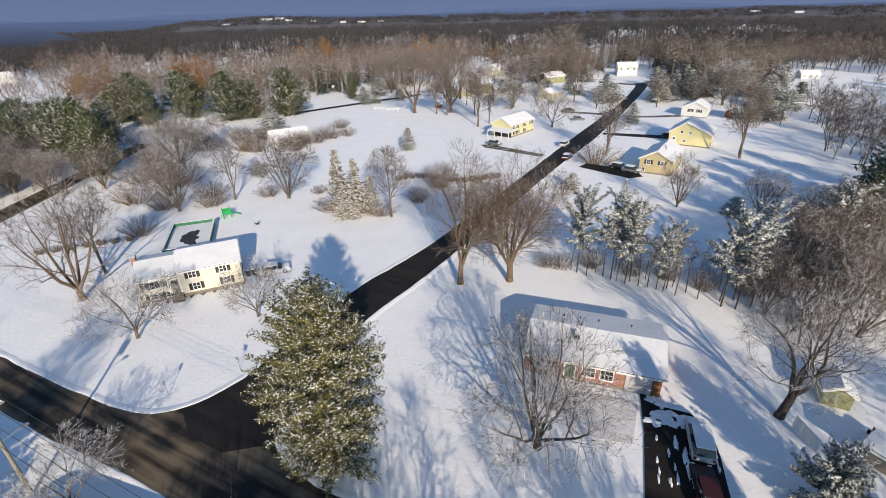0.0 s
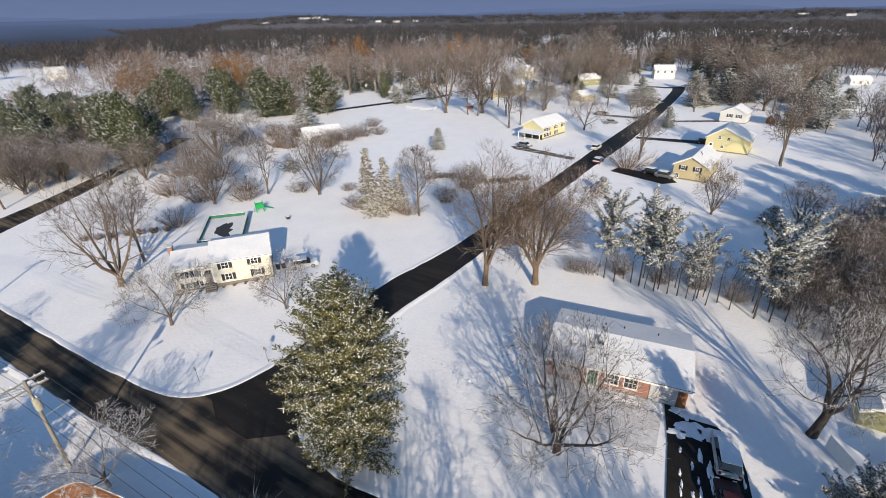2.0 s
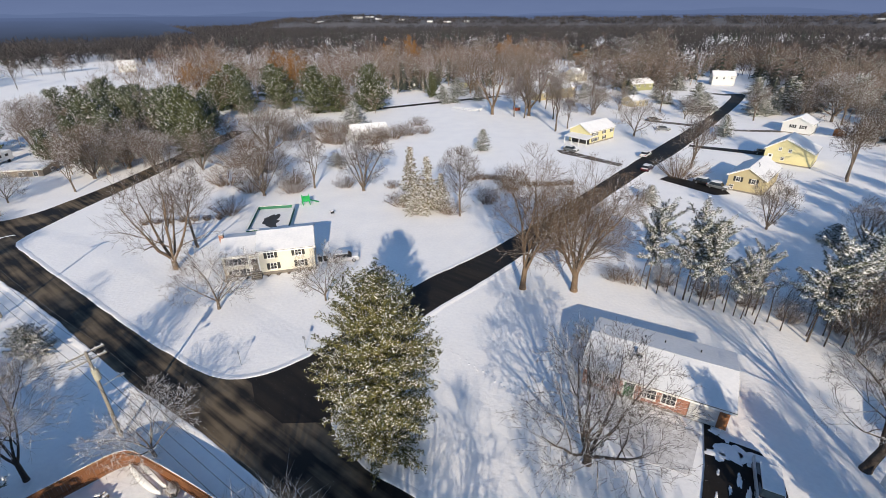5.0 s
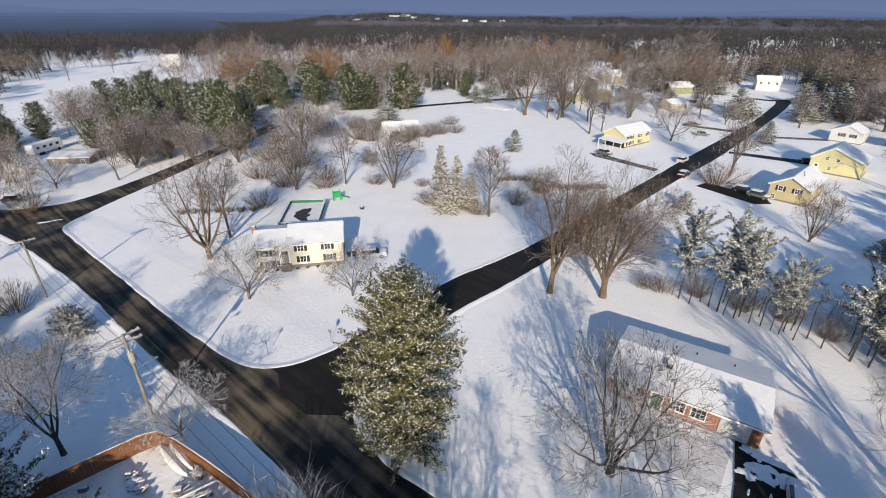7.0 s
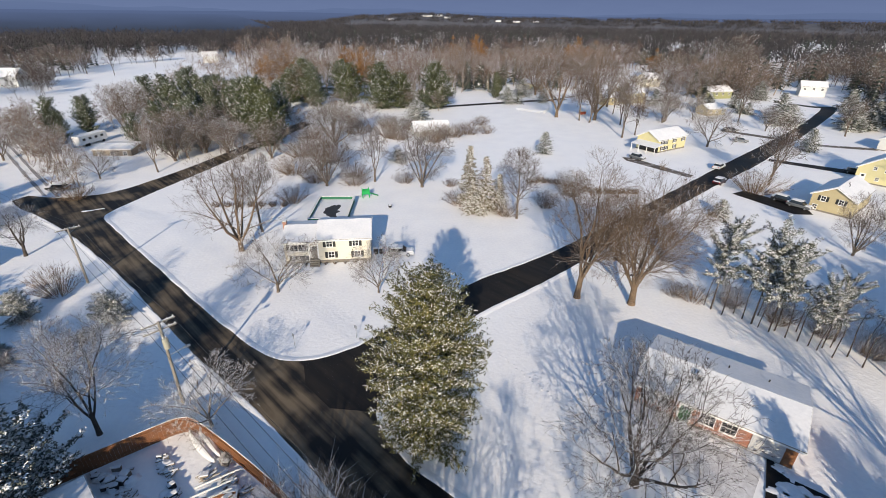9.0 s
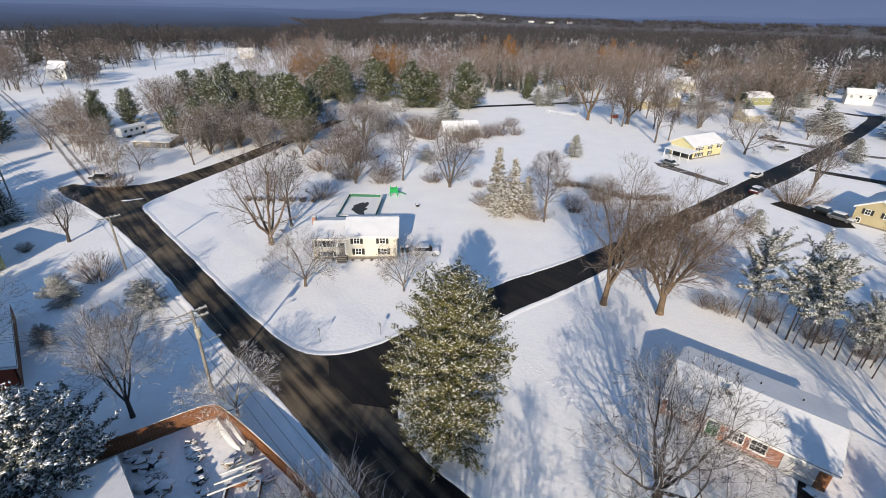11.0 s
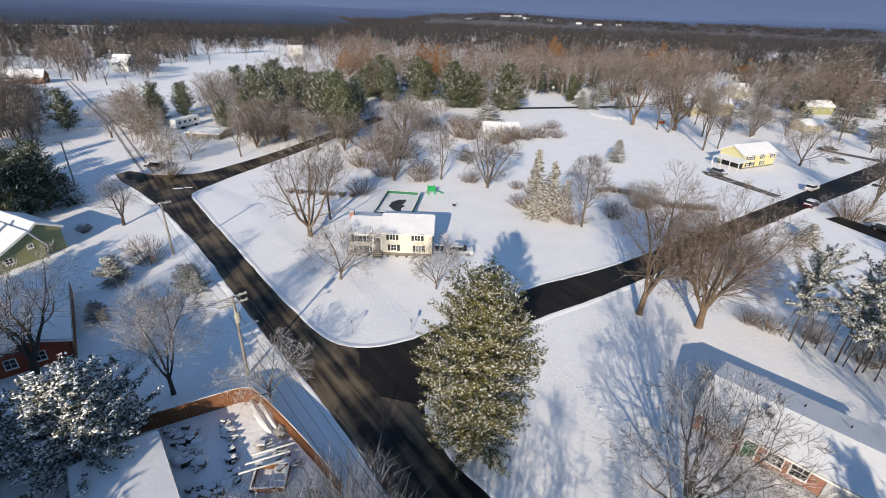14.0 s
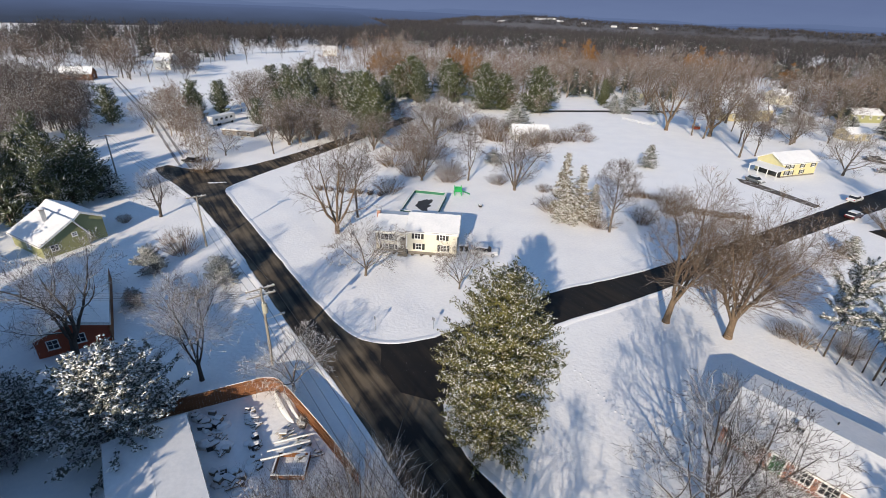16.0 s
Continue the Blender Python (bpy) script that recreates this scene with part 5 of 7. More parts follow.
for x, y, s, w in ((-86.5, 117.5, 1.05, 1.05), (-95.7, 126.0, 1.15, 1.0), (-109.1, 206.8, 1.05, 1.35), (-80.3, 184.5, 1.15, 1.25), (-59.6, 192.0, 1.15, 1.25), (-124.4, 198.4, 1.1, 1.4), (-41.0, 230.0, 0.75, 0.7)):
    put(green_pine, x, y, s, x * 37, "full olive-green pine with flecks of snow", "pine tree", "green pines", w)
grove_pine = conifer(46, 13.0, 6.8, NEEDLE_WHITE, bottom=0.42, power=0.42, whorl=1.05, tuft=0.40, fan=9, lean=0.15, up=0.3, snow=0.05, snow_r=0.2, fat=0.075, ragged=0.6, chaos=0.5, name="pine_tree", bark=BARK_DARK, stem=0.008)
for x, y, s, w in ((19.9, 60.9, 0.92, 0.9), (24.2, 58.6, 1.06, 1.0), (25.8, 57.3, 0.95, 0.9), (29.5, 55.5, 0.72, 0.9), (31.0, 55.6, 0.78, 0.85), (36.1, 51.0, 1.02, 1.05), (37.6, 50.3, 0.94, 0.9), (28.0, 61.0, 0.8, 0.8), (43.5, 56.5, 0.95, 1.1), (58.0, 62.0, 0.95, 1.1)):
    put(grove_pine, x, y, s, x * 61, "slender pine with a bare trunk and snowy tufts", "pine tree", "pine grove", w)
for x, y, k, w in ((105.4, 155.4, 0.95, 1.2), (110.5, 153.0, 0.85, 1.1), (102.0, 158.0, 0.8, 1.1), (121.0, 196.0, 1.2, 1.2), (133.0, 190.0, 1.1, 1.2)):
    put(grove_pine, x, y, k, x * 61, "pine with a bare trunk and snowy tufts", "pine tree", "slope pines", w)
pole_tree = broadleaf(31, 9.0, 3.4, stems=1, fork=0.35, lean=4, limbs=9, counts=(4, 3, 2), twig_mat=TWIG_DARK, bark=BARK_DARK, trunk_r=0.075, name="sapling", side=0.9, wander=0.2)
for x, y, s in ((33.2, 54.6, 1.0), (34.0, 52.9, 0.92), (21.0, 59.8, 0.9), (27.4, 56.6, 0.9), (30.2, 54.9, 0.8), (32.0, 56.0, 0.85), (38.6, 52.5, 0.9), (41.0, 50.5, 0.95), (42.5, 53.0, 0.9), (22.6, 60.6, 0.8), (45.0, 51.5, 0.95), (35.2, 56.0, 0.8), (19.2, 61.6, 0.85), (23.4, 59.6, 1.0), (24.8, 58.0, 0.85), (26.6, 57.8, 1.0), (28.6, 56.2, 0.95), (29.2, 58.4, 0.9), (31.4, 53.9, 0.9), (36.6, 52.2, 1.0), (39.6, 50.4, 0.9), (44.0, 48.6, 1.0), (47.0, 47.4, 0.9), (33.0, 57.5, 1.0), (25.6, 61.0, 0.9), (38.0, 55.0, 0.9)):
    put(pole_tree, x, y, s, x * 67, "thin dark bare sapling in the grove", "sapling", "grove saplings")
for x, y, s, w in ((40.5, 49.0, 0.70, 0.95), (46.0, 50.0, 0.8, 0.9), (50.0, 56.0, 0.85, 0.9), (48.5, 44.0, 0.8, 1.0), (54.0, 48.0, 0.85, 1.0)):
    put(vase, x, y, s, x * 43, "dark bare tree in the side thicket", group="thicket trees", wide=w)
snow_pine = conifer(44, 9.3, 11.0, NEEDLE_LADEN, bottom=0.06, power=0.62, whorl=0.46, tuft=0.36, fan=6, lean=0.02, up=0.25, snow=0.03, snow_r=0.18, fat=0.105, ragged=0.30, chaos=0.75, name="pine_tree")
put(snow_pine, -38.3, 12.2, 1.0, 0, "broad pine heavily laden with snow", "pine tree", "snowy pines")
put(snow_pine, -45.0, 7.6, 0.72, 100, "broad pine heavily laden with snow", "pine tree", "snowy pines")
put(snow_pine, 29.0, 23.0, 0.66, 40, "broad pine heavily laden with snow", "pine tree", "snowy pines", 0.75)

# trees to the south, out of view, whose shadows lie on the snow
for x, y, s, w in ((-41.0, -9.0, 1.2, 1.2), (-48.0, -5.0, 1.15, 1.2), (-58.0, -2.0, 1.15, 1.3), (-70.0, 2.0, 1.15, 1.3), (-95.0, 8.0, 1.1, 1.2), (-37.0, -4.5, 1.15, 1.3), (-32.0, -8.0, 1.1, 1.3), (-28.0, -13.0, 1.05, 1.1), (-82.0, 4.0, 1.1, 1.2), (-34.0, -13.0, 1.1, 1.25), (-29.5, -8.0, 1.0, 1.3), (-25.5, -9.5, 0.85, 1.25), (-33.5, -8.5, 1.05, 1.3), (-21.5, -12.5, 0.82, 1.2), (-43.0, -3.0, 1.1, 1.3), (-64.0, 0.0, 1.2, 1.3), (-52.0, -8.0, 1.2, 1.3), (-45.0, -8.0, 1.25, 1.3), (-55.0, -4.0, 1.25, 1.3), (-61.0, -5.0, 1.2, 1.3), (-38.5, -11.0, 1.25, 1.3), (-50.0, -2.0, 1.2, 1.3), (-67.0, -3.0, 1.25, 1.3)):
    put(pine, x, y, s, x * 11, "dark green pine dusted with snow", "pine tree", "southern pines", w)
put(pine, 25.0, 14.2, 1.1, 30, "dark green pine dusted with snow", "pine tree", "southern pines", 0.62)
for x, y, s in ((-2.0, 2.0, 0.95), (8.0, -9.0, 0.8), (15.0, 2.0, 0.9), (36.0, 8.0, 0.9), (50.0, 14.0, 0.9)):
    put(vase, x, y, s * 1.15, x * 11 + 5, "large bare tree south of the street", group="southern trees")

# shrubs
bush = shrub(61, 2.6, 5.6, 90, TWIG_BARE, 0.016)
for x, y, s, w in ((-55.5, 78.8, 1.4, 1.0), (39.6, 116.5, 1.4, 1.3), (-66.6, 37.9, 1.15, 0.85), (-35.4, 150.9, 1.2, 1.1), (-34.7, 166.5, 0.9, 1.1), (15.7, 63.1, 0.55, 1.1), (-99.0, 66.5, 1.0, 1.1), (-43.0, 137.5, 1.3, 1.1), (-58.0, 138.0, 1.2, 1.1), (107.3, 202.3, 1.7, 1.0), (-22.5, 88.5, 0.8, 1.3),
                   (-12.0, 85.5, 0.8, 1.3), (-38.0, 98.0, 0.7, 1.2), (-48.5, 93.0, 0.9, 1.3), (-58.0, 92.0, 1.0, 1.2), (-51.0, 98.5, 0.9, 1.4), (18.0, 62.5, 0.6, 1.2), (-27.0, 99.0, 0.5, 1.2)):
    put(bush, x, y, s, x * 7, "bare tan shrub with fine upright twigs", "shrub", "bare shrubs", w)
frosted = shrub(62, 2.4, 5.0, 130, TWIG_SNOWY, 0.024)
for x, y, s, w in ((-53.2, 31.1, 0.7, 0.7), (-85.2, 40.0, 1.0, 1.1), (-26.0, 21.5, 0.7, 0.8)):
    put(frosted, x, y, s, x * 7, "low shrub covered in frost and snow", "shrub", "frosted shrubs", w)
brush = shrub(63, 5.5, 9.0, 260, TWIG, 0.012, "thicket")
for x, y, s, w in ((-15.6, 16.8, 1.35, 1.0), (-19.5, 12.6, 1.1, 0.9), (-11.0, 14.0, 1.3, 0.9), (-7.0, 12.5, 1.0, 0.9)):
    put(brush, x, y, s * 0.86, x * 7, "thicket of bare brown stems by the street", "thicket", "street thicket", w)
for x, y, s, w in ((-0.5, 101.0, 0.9, 1.0), (-5.0, 92.0, 0.6, 1.0), (-65.3, 153.5, 0.7, 1.4), (-75.0, 148.0, 0.65, 1.3), (-56.0, 152.0, 0.7, 1.2)):
    put(brush, x, y, s, x * 7, "thicket of bare brown stems on the snow", "thicket", "lot thickets", w)

# the thicket behind the grove, and the trees beyond the far road
for k in range(16):
    u, v = (k * 0.618) % 1.0, (k * 0.414) % 1.0
    put(slim if k % 3 else round_tree, 41.0 + 30.0 * u, 41.0 + 14.0 * v + 20.0 * u, 0.55 + 0.35 * ((k * 0.77) % 1.0), k * 77, "dark bare tree in the side thicket", group="thicket trees", wide=1.1)
for k in range(10):
    u = (k * 0.618) % 1.0
    put(brush, 44.0 + 30.0 * u, 46.0 + 6.0 * (k % 3) + 20.0 * u, 0.55 + 0.2 * (k % 2), k * 77, "thicket of bare brown stems on the snow", "thicket", "side thickets")
for x, y, s, w in ((-108.0, 113.0, 1.0, 1.2), (-117.0, 122.0, 1.05, 1.1), (-112.0, 138.0, 1.2, 1.0), (-122.0, 104.0, 0.8, 1.0), (-96.0, 136.0, 1.15, 1.0)):
    pine_clump(pine, x, y, s, w, "dark green pine dusted with snow", "dark pines")
for x, y, s, w in ((-100.0, 106.0, 0.85, 1.1), (-90.0, 103.0, 0.7, 1.1), (-79.0, 106.0, 0.75, 1.2)):
    put(vase, x, y, s, x * 13, "broad bare tree with many stems", group="scattered bare trees", wide=w)

for x, y, k, w in ((29.6, 195.5, 1.05, 1.2), (13.5, 184.3, 1.0, 1.2), (46.0, 127.7, 0.8, 1.1), (9.6, 222.0, 1.35, 1.3), (2.7, 184.6, 1.1, 1.2), (45.2, 222.8, 1.2, 1.3), (36.2, 249.8, 1.3, 1.3), (144.8, 262.7, 1.3, 1.4), (113.0, 186.0, 1.0, 1.4), (-20.0, 236.0, 1.3, 1.3), (57.0, 205.0, 1.0, 1.2), (24.0, 215.0, 1.2, 1.2), (86.0, 190.0, 0.9, 1.2)):
    put(slim, x, y, k, x * 41, "slender bare tree on the snow", group="slender bare trees", wide=w)
for x, y, k, w in ((107.8, 245.0, 1.5, 1.3), (122.0, 244.1, 1.6, 1.3), (146.2, 233.5, 1.5, 1.4), (80.3, 267.6, 1.4, 1.2), (128.1, 186.0, 1.5, 1.3), (63.0, 238.0, 1.1, 1.2), (-18.0, 224.0, 1.0, 1.1), (30.0, 236.0, 1.1, 1.2)):
    put(snowy_spruce, x, y, k, x * 23, "spruce tree with snow-laden boughs", "spruce tree", "snowy spruces", w)
for x, y, k in ((-126.8, 127.8, 1.1), (-130.4, 142.5, 1.25), (-118.4, 139.8, 1.0), (-121.7, 154.6, 1.1), (-157.2, 165.3, 1.25), (-148.3, 171.1, 1.0)):
    put(pine, x, y, k, x * 19, "dark green pine dusted with snow", "pine tree", "dark pines", 1.1)
for x, y, k in ((-123.1, 185.6, 0.9), (-111.1, 182.5, 1.05), (-110.3, 157.9, 0.8), (-73.6, 189.6, 0.9), (-97.5, 191.5, 1.05)):
    put(green_pine, x, y, k, x * 37, "full olive-green pine with flecks of snow", "pine tree", "green pines", 1.15)


# the dark pines west of the bend, and low evergreens across the street
for k, (x, y) in enumerate(((-100.9, 36.3), (-99.1, 39.1), (-100.2, 42.7), (-112.2, 43.4), (-111.5, 47.6))):
    put(pine, x, y, 0.80 + 0.10 * (k % 3), x * 19, "dark green pine dusted with snow", "pine tree", "bend pines", 1.1)
for x, y, k in ((-64.8, 31.9, 0.4), (-58.2, 25.3, 0.26), (-53.7, 35.1, 0.42)):
    put(snow_pine, x, y, k, x * 9, "low spreading evergreen shrub dusted with snow", "evergreen shrub", "low evergreens")
# behind the pool and along the lane
for x, y in ((-133.1, 134.1), (-128.8, 138.3), (-122.8, 142.0), (-167.0, 175.3), (-148.3, 171.1), (-129.1, 160.8), (-109.2, 105.2)):
    pine_clump(pine, x, y, 0.95 + 0.3 * ((x * 0.37) % 1.0), 1.6, "dark green pine dusted with snow", "dark pines")
for x, y in ((-100.3, 99.0), (-91.3, 104.5), (-99.1, 104.8), (-110.1, 139.3)):
    put(spread_tree, x, y, 0.95, x * 17, "spreading bare tree frosted with snow", group="frosted bare trees", wide=0.85)
for x, y, k in ((22.5, 62.5, 0.5), (27.5, 60.0, 0.55), (32.0, 58.5, 0.5), (36.0, 55.5, 0.55), (41.0, 54.0, 0.6), (45.0, 53.5, 0.6), (49.0, 50.0, 0.65)):
    put(brush, x, y, k, x * 7, "thicket of bare brown stems on the snow", "thicket", "grove thickets")
for x, y, k, w in ((-54.6, 156.0, 1.2, 1.75),):
    put(snowy_spruce, x, y, k, 40, "full spruce white with snow", "spruce tree", "snowy spruces", w)
for x, y, k, w in ((-129.3, 120.7, 0.9, 0.95), (-121.0, 126.0, 0.85, 0.9), (-67.4, 120.7, 1.25, 0.95), (-153.1, 131.3, 1.3, 0.85), (-86.3, 103.5, 0.9, 0.75)):
    put(spread_tree, x, y, k, x * 17, "spreading bare tree frosted with snow", group="frosted bare trees", wide=w)
for x, y, k, w in ((-44.0, 143.0, 1.3, 1.2), (-39.0, 146.0, 1.2, 1.2), (-60.0, 147.0, 1.4, 1.2), (-54.0, 137.0, 1.1, 1.3), (-30.0, 154.0, 0.8, 1.1), (-66.0, 96.0, 1.3, 1.2), (-62.0, 108.0, 1.4, 1.3), (-72.0, 110.0, 1.3, 1.3), (-70.0, 140.0, 1.3, 1.3), (-80.0, 128.0, 1.4, 1.3)):
    put(bush, x, y, k, x * 7, "bare tan shrub with fine upright twigs", "shrub", "bare shrubs", w)

# round the houses at the far end of the side road
for x, y, k, w in ((91.9, 202.0, 1.37, 1.5), (65.7, 162.1, 0.85, 1.0), (109.0, 212.5, 1.75, 1.2), (103.5, 214.0, 1.5, 1.2), (62.0, 225.0, 0.7, 1.4), (64.8, 224.0, 0.75, 1.4), (80.0, 285.0, 1.0, 1.6), (70.8, 203.5, 1.25, 1.7), (74.4, 206.8, 1.15, 1.6), (95.3, 207.8, 1.3, 1.9), (98.6, 205.0, 1.05, 1.6), (139.0, 206.0, 1.45, 1.7), (134.0, 210.0, 1.3, 1.5), (127.6, 176.5, 1.2, 1.6), (131.4, 179.8, 1.1, 1.5), (146.0, 196.0, 1.2, 1.6)):
    put(snowy_spruce, x, y, k, x * 23, "spruce tree with snow-laden boughs", "spruce tree", "snowy spruces", w)
for x, y, k, w in ((112.3, 190.8, 1.55, 1.0), (30.6, 197.7, 0.9, 0.95)):
    put(spread_tree, x, y, k, x * 17, "spreading bare tree frosted with snow", group="frosted bare trees", wide=w)
for x, y, k, w in ((104.3, 194.6, 0.95, 1.5), (78.0, 119.5, 1.25, 0.9), (80.0, 316.0, 1.9, 1.3), (73.0, 322.0, 1.8, 1.3)):
    put(slim, x, y, k, x * 41, "slender bare tree on the snow", group="slender bare trees", wide=w)


# ---- vehicles ----
PAINT = {}


def paint(name, colour):
    if name not in PAINT:
        PAINT[name] = material(name, colour, tuple(c * 0.85 for c in colour), 0.35, 3.0, 0.6, 0.0, spec=0.5)
    return PAINT[name]


def car(m, body_mat, label, L=4.5, W=1.8, H=1.45, hood=0.27, tail=0.12, snow=True, name="car", group=""):
    """A car facing local +x: body, glasshouse, windows, wheels, lamps, and the snow that lies on it."""
    c = thing(name, m, label, name.replace("_", " "), group)
    x0, x1 = -L / 2, L / 2
    belt = H * 0.60
    bm = bmesh.new()
    outline = [(x0 + 0.06, 0.32), (x0, 0.62), (x0 + 0.10, belt), (x1 - L * hood, belt), (x1 - 0.10, belt - 0.12), (x1, 0.60), (x1 - 0.06, 0.30)]
    a = [bm.verts.new((x, -W / 2, z)) for x, z in outline]
    b = [bm.verts.new((x, W / 2, z)) for x, z in outline]
    bm.faces.new(a)
    bm.faces.new(b[::-1])
    for i in range(len(outline)):
        j = (i + 1) % len(outline)
        bm.faces.new((a[i], b[i], b[j], a[j]))
    bmesh.ops.recalc_face_normals(bm, faces=bm.faces)
    bmesh.ops.bevel(bm, geom=list(bm.edges), offset=0.06, segments=2, affect="EDGES")
    body = part("body", bm, body_mat, c)
    cx0, cx1 = x0 + L * tail, x1 - L * hood
    bm = bmesh.new()
    lo = [(cx0 - 0.05, W / 2 - 0.06), (cx1 + 0.10, W / 2 - 0.06)]
    hi = [(cx0 + 0.30, W / 2 - 0.20), (cx1 - 0.55, W / 2 - 0.20)]
    v = [bm.verts.new(p) for p in ((lo[0][0], -lo[0][1], belt - 0.02), (lo[1][0], -lo[1][1], belt - 0.02), (lo[1][0], lo[1][1], belt - 0.02), (lo[0][0], lo[0][1], belt - 0.02),
                                   (hi[0][0], -hi[0][1], H), (hi[1][0], -hi[1][1], H), (hi[1][0], hi[1][1], H), (hi[0][0], hi[0][1], H))]
    for q in ((3, 2, 1, 0), (4, 5, 6, 7), (0, 1, 5, 4), (1, 2, 6, 5), (2, 3, 7, 6), (3, 0, 4, 7)):
        bm.faces.new([v[i] for i in q])
    bmesh.ops.bevel(bm, geom=list(bm.edges), offset=0.05, segments=2, affect="EDGES")
    part("glasshouse", bm, GLASS, c, "dark car windows")
    part("roof", boxed(hi[0][0] - 0.02, -hi[0][1] - 0.02, H - 0.05, hi[1][0] + 0.02, hi[0][1] + 0.02, H + 0.02, bevel=0.03), body_mat, c)
    for sx in (-1, 1):
        for sy in (-1, 1):
            wx, wy = sx * L * 0.31, sy * (W / 2 - 0.11)
            wheel = part("wheel", rod(bmesh.new(), (wx, wy - 0.11, 0.32), (wx, wy + 0.11, 0.32), 0.32, sides=18), RUBBER, c)
            part("rim", rod(bmesh.new(), (wx, wy + sy * 0.10, 0.32), (wx, wy + sy * 0.125, 0.32), 0.20, sides=14), METAL, wheel)
    for sy in (-1, 1):
        part("headlight", boxed(x1 - 0.10, sy * W * 0.36 - 0.16, 0.58, x1 + 0.012, sy * W * 0.36 + 0.16, 0.74, bevel=0.02), TRIM, c)
        part("tail_light", boxed(x0 - 0.012, sy * W * 0.40 - 0.10, 0.62, x0 + 0.08, sy * W * 0.40 + 0.10, 0.86, bevel=0.02), paint("red_lens", (0.35, 0.02, 0.02)), c)
    if snow:
        part("snow_cover", boxed(hi[0][0] - 0.10, -hi[0][1] - 0.06, H + 0.015, hi[1][0] + 0.10, hi[0][1] + 0.06, H + 0.14, bevel=0.055), SNOW_ROOF, c, "snow lying on the roof")
        part("snow_cover", boxed(x1 - L * hood + 0.12, -W / 2 + 0.10, belt - 0.08, x1 - 0.12, W / 2 - 0.10, belt + 0.07, bevel=0.06), SNOW_ROOF, c, "snow lying on the bonnet")
        if tail > 0.1:
            part("snow_cover", boxed(x0 + 0.08, -W / 2 + 0.10, belt - 0.04, cx0 + 0.02, W / 2 - 0.10, belt + 0.09, bevel=0.05), SNOW_ROOF, c, "snow lying on the boot")
    return c


car(pose(-25.9, 63.2, 0, 0, 0, 20), paint("silver_paint", (0.55, 0.56, 0.58)), "silver car capped with snow beside the house", 4.6, group="parked cars")
car(pose(22.4, 29.4, 0, 0, 0, 72), paint("silver_paint", (0.55, 0.56, 0.58)), "family car buried under snow on the driveway", 4.7, 1.85, 1.65, hood=0.24, tail=0.02, group="driveway cars")
car(pose(20.6, 24.6, 0, 0, 0, 75), paint("maroon_paint", (0.045, 0.010, 0.010)), "dark maroon car on the wet driveway", 4.6, 1.8, 1.45, snow=False, group="driveway cars")
for x, y, a, cn, cc in ((50.1, 185.8, 5, "black_paint", (0.02, 0.02, 0.022)), (49.3, 169.3, -8, "grey_paint", (0.14, 0.15, 0.16)), (35.8, 134.3, 58, "silver_paint", None), (33.2, 120.6, 58, "maroon_paint", None), (43.6, 111.0, -40, "black_paint", None), (45.6, 108.2, -40, "grey_paint", None),
                        (16.0, 137.2, -40, "grey_paint", None), (68.5, 140.6, -20, "black_paint", None), (-107.5, 69.5, 200, "black_paint", None)):
    car(pose(x, y, 0, 0, 0, a), paint(cn, cc), {"black_paint": "black car with snow on its roof", "grey_paint": "grey car with snow on its roof", "silver_paint": "silver car with snow on its roof", "maroon_paint": "dark maroon car with snow on its roof"}[cn], group="parked cars")

# the motorhome beyond the far road
mh = thing("motorhome", pose(-137.4, 102.4, 0, 0, 0, 97), "long white motorhome parked on the snow", "motorhome")
part("body", boxed(-4.8, -1.25, 0.55, 4.8, 1.25, 3.0, bevel=0.15), TRIM, mh)
part("snow_cover", boxed(-4.7, -1.15, 3.0, 4.7, 1.15, 3.12, bevel=0.05), SNOW_ROOF, mh, "snow lying on the roof")
for k in range(4):
    for sy in (-1, 1):
        part("window", boxed(-3.8 + 2.1 * k, sy * 1.25 - 0.02, 1.7, -2.8 + 2.1 * k, sy * 1.25 + 0.02, 2.35, bevel=0.01), GLASS, mh)
for sx in (-2.9, -2.0, 3.2):
    for sy in (-1, 1):
        part("wheel", rod(bmesh.new(), (sx, sy * 1.15 - 0.12, 0.40), (sx, sy * 1.15 + 0.12, 0.40), 0.42, sides=16), RUBBER, mh)

# ---- driveways ----
DRIVE = material("slushy_drive", (0.15, 0.12, 0.10), (0.055, 0.047, 0.042), 0.7, 0.9, 0.35, 0.4, 0.03, snow=-0.06)
slab("driveway_1", [(19.75, 36.2), (20.9, 34.0), (23.4, 33.0), (24.3, 31.0), (23.7, 28.2), (22.4, 24.2), (20.0, 17.5), (18.2, 13.2), (11.2, 16.3), (13.2, 19.0), (15.7, 24.5), (18.2, 31.0)], 0.025, ASPHALT_DARK, "dark wet asphalt driveway partly under snow", "driveway")
slab("driveway_2", [(28.3, 125.4), (27.0, 123.3), (13.0, 134.6), (12.0, 138.0), (15.0, 137.5)], 0.025, DRIVE, "brown driveway with slush and snow on it", "driveway")
slab("driveway_3", [(51.0, 146.5), (51.6, 149.2), (69.5, 143.3), (69.0, 138.8)], 0.025, ASPHALT_DARK, "dark wet driveway", "driveway")
slab("driveway_4", [(34.5, 113.5), (37.5, 116.6), (47.0, 108.5), (47.0, 104.6), (43.4, 103.6)], 0.027, ASPHALT_DARK, "dark wet driveway", "driveway")
slab("driveway_5", [(67.5, 170.5), (69.0, 173.0), (87.0, 173.5), (87.0, 170.5)], 0.025, DRIVE, "brown driveway with slush and snow on it", "driveway")
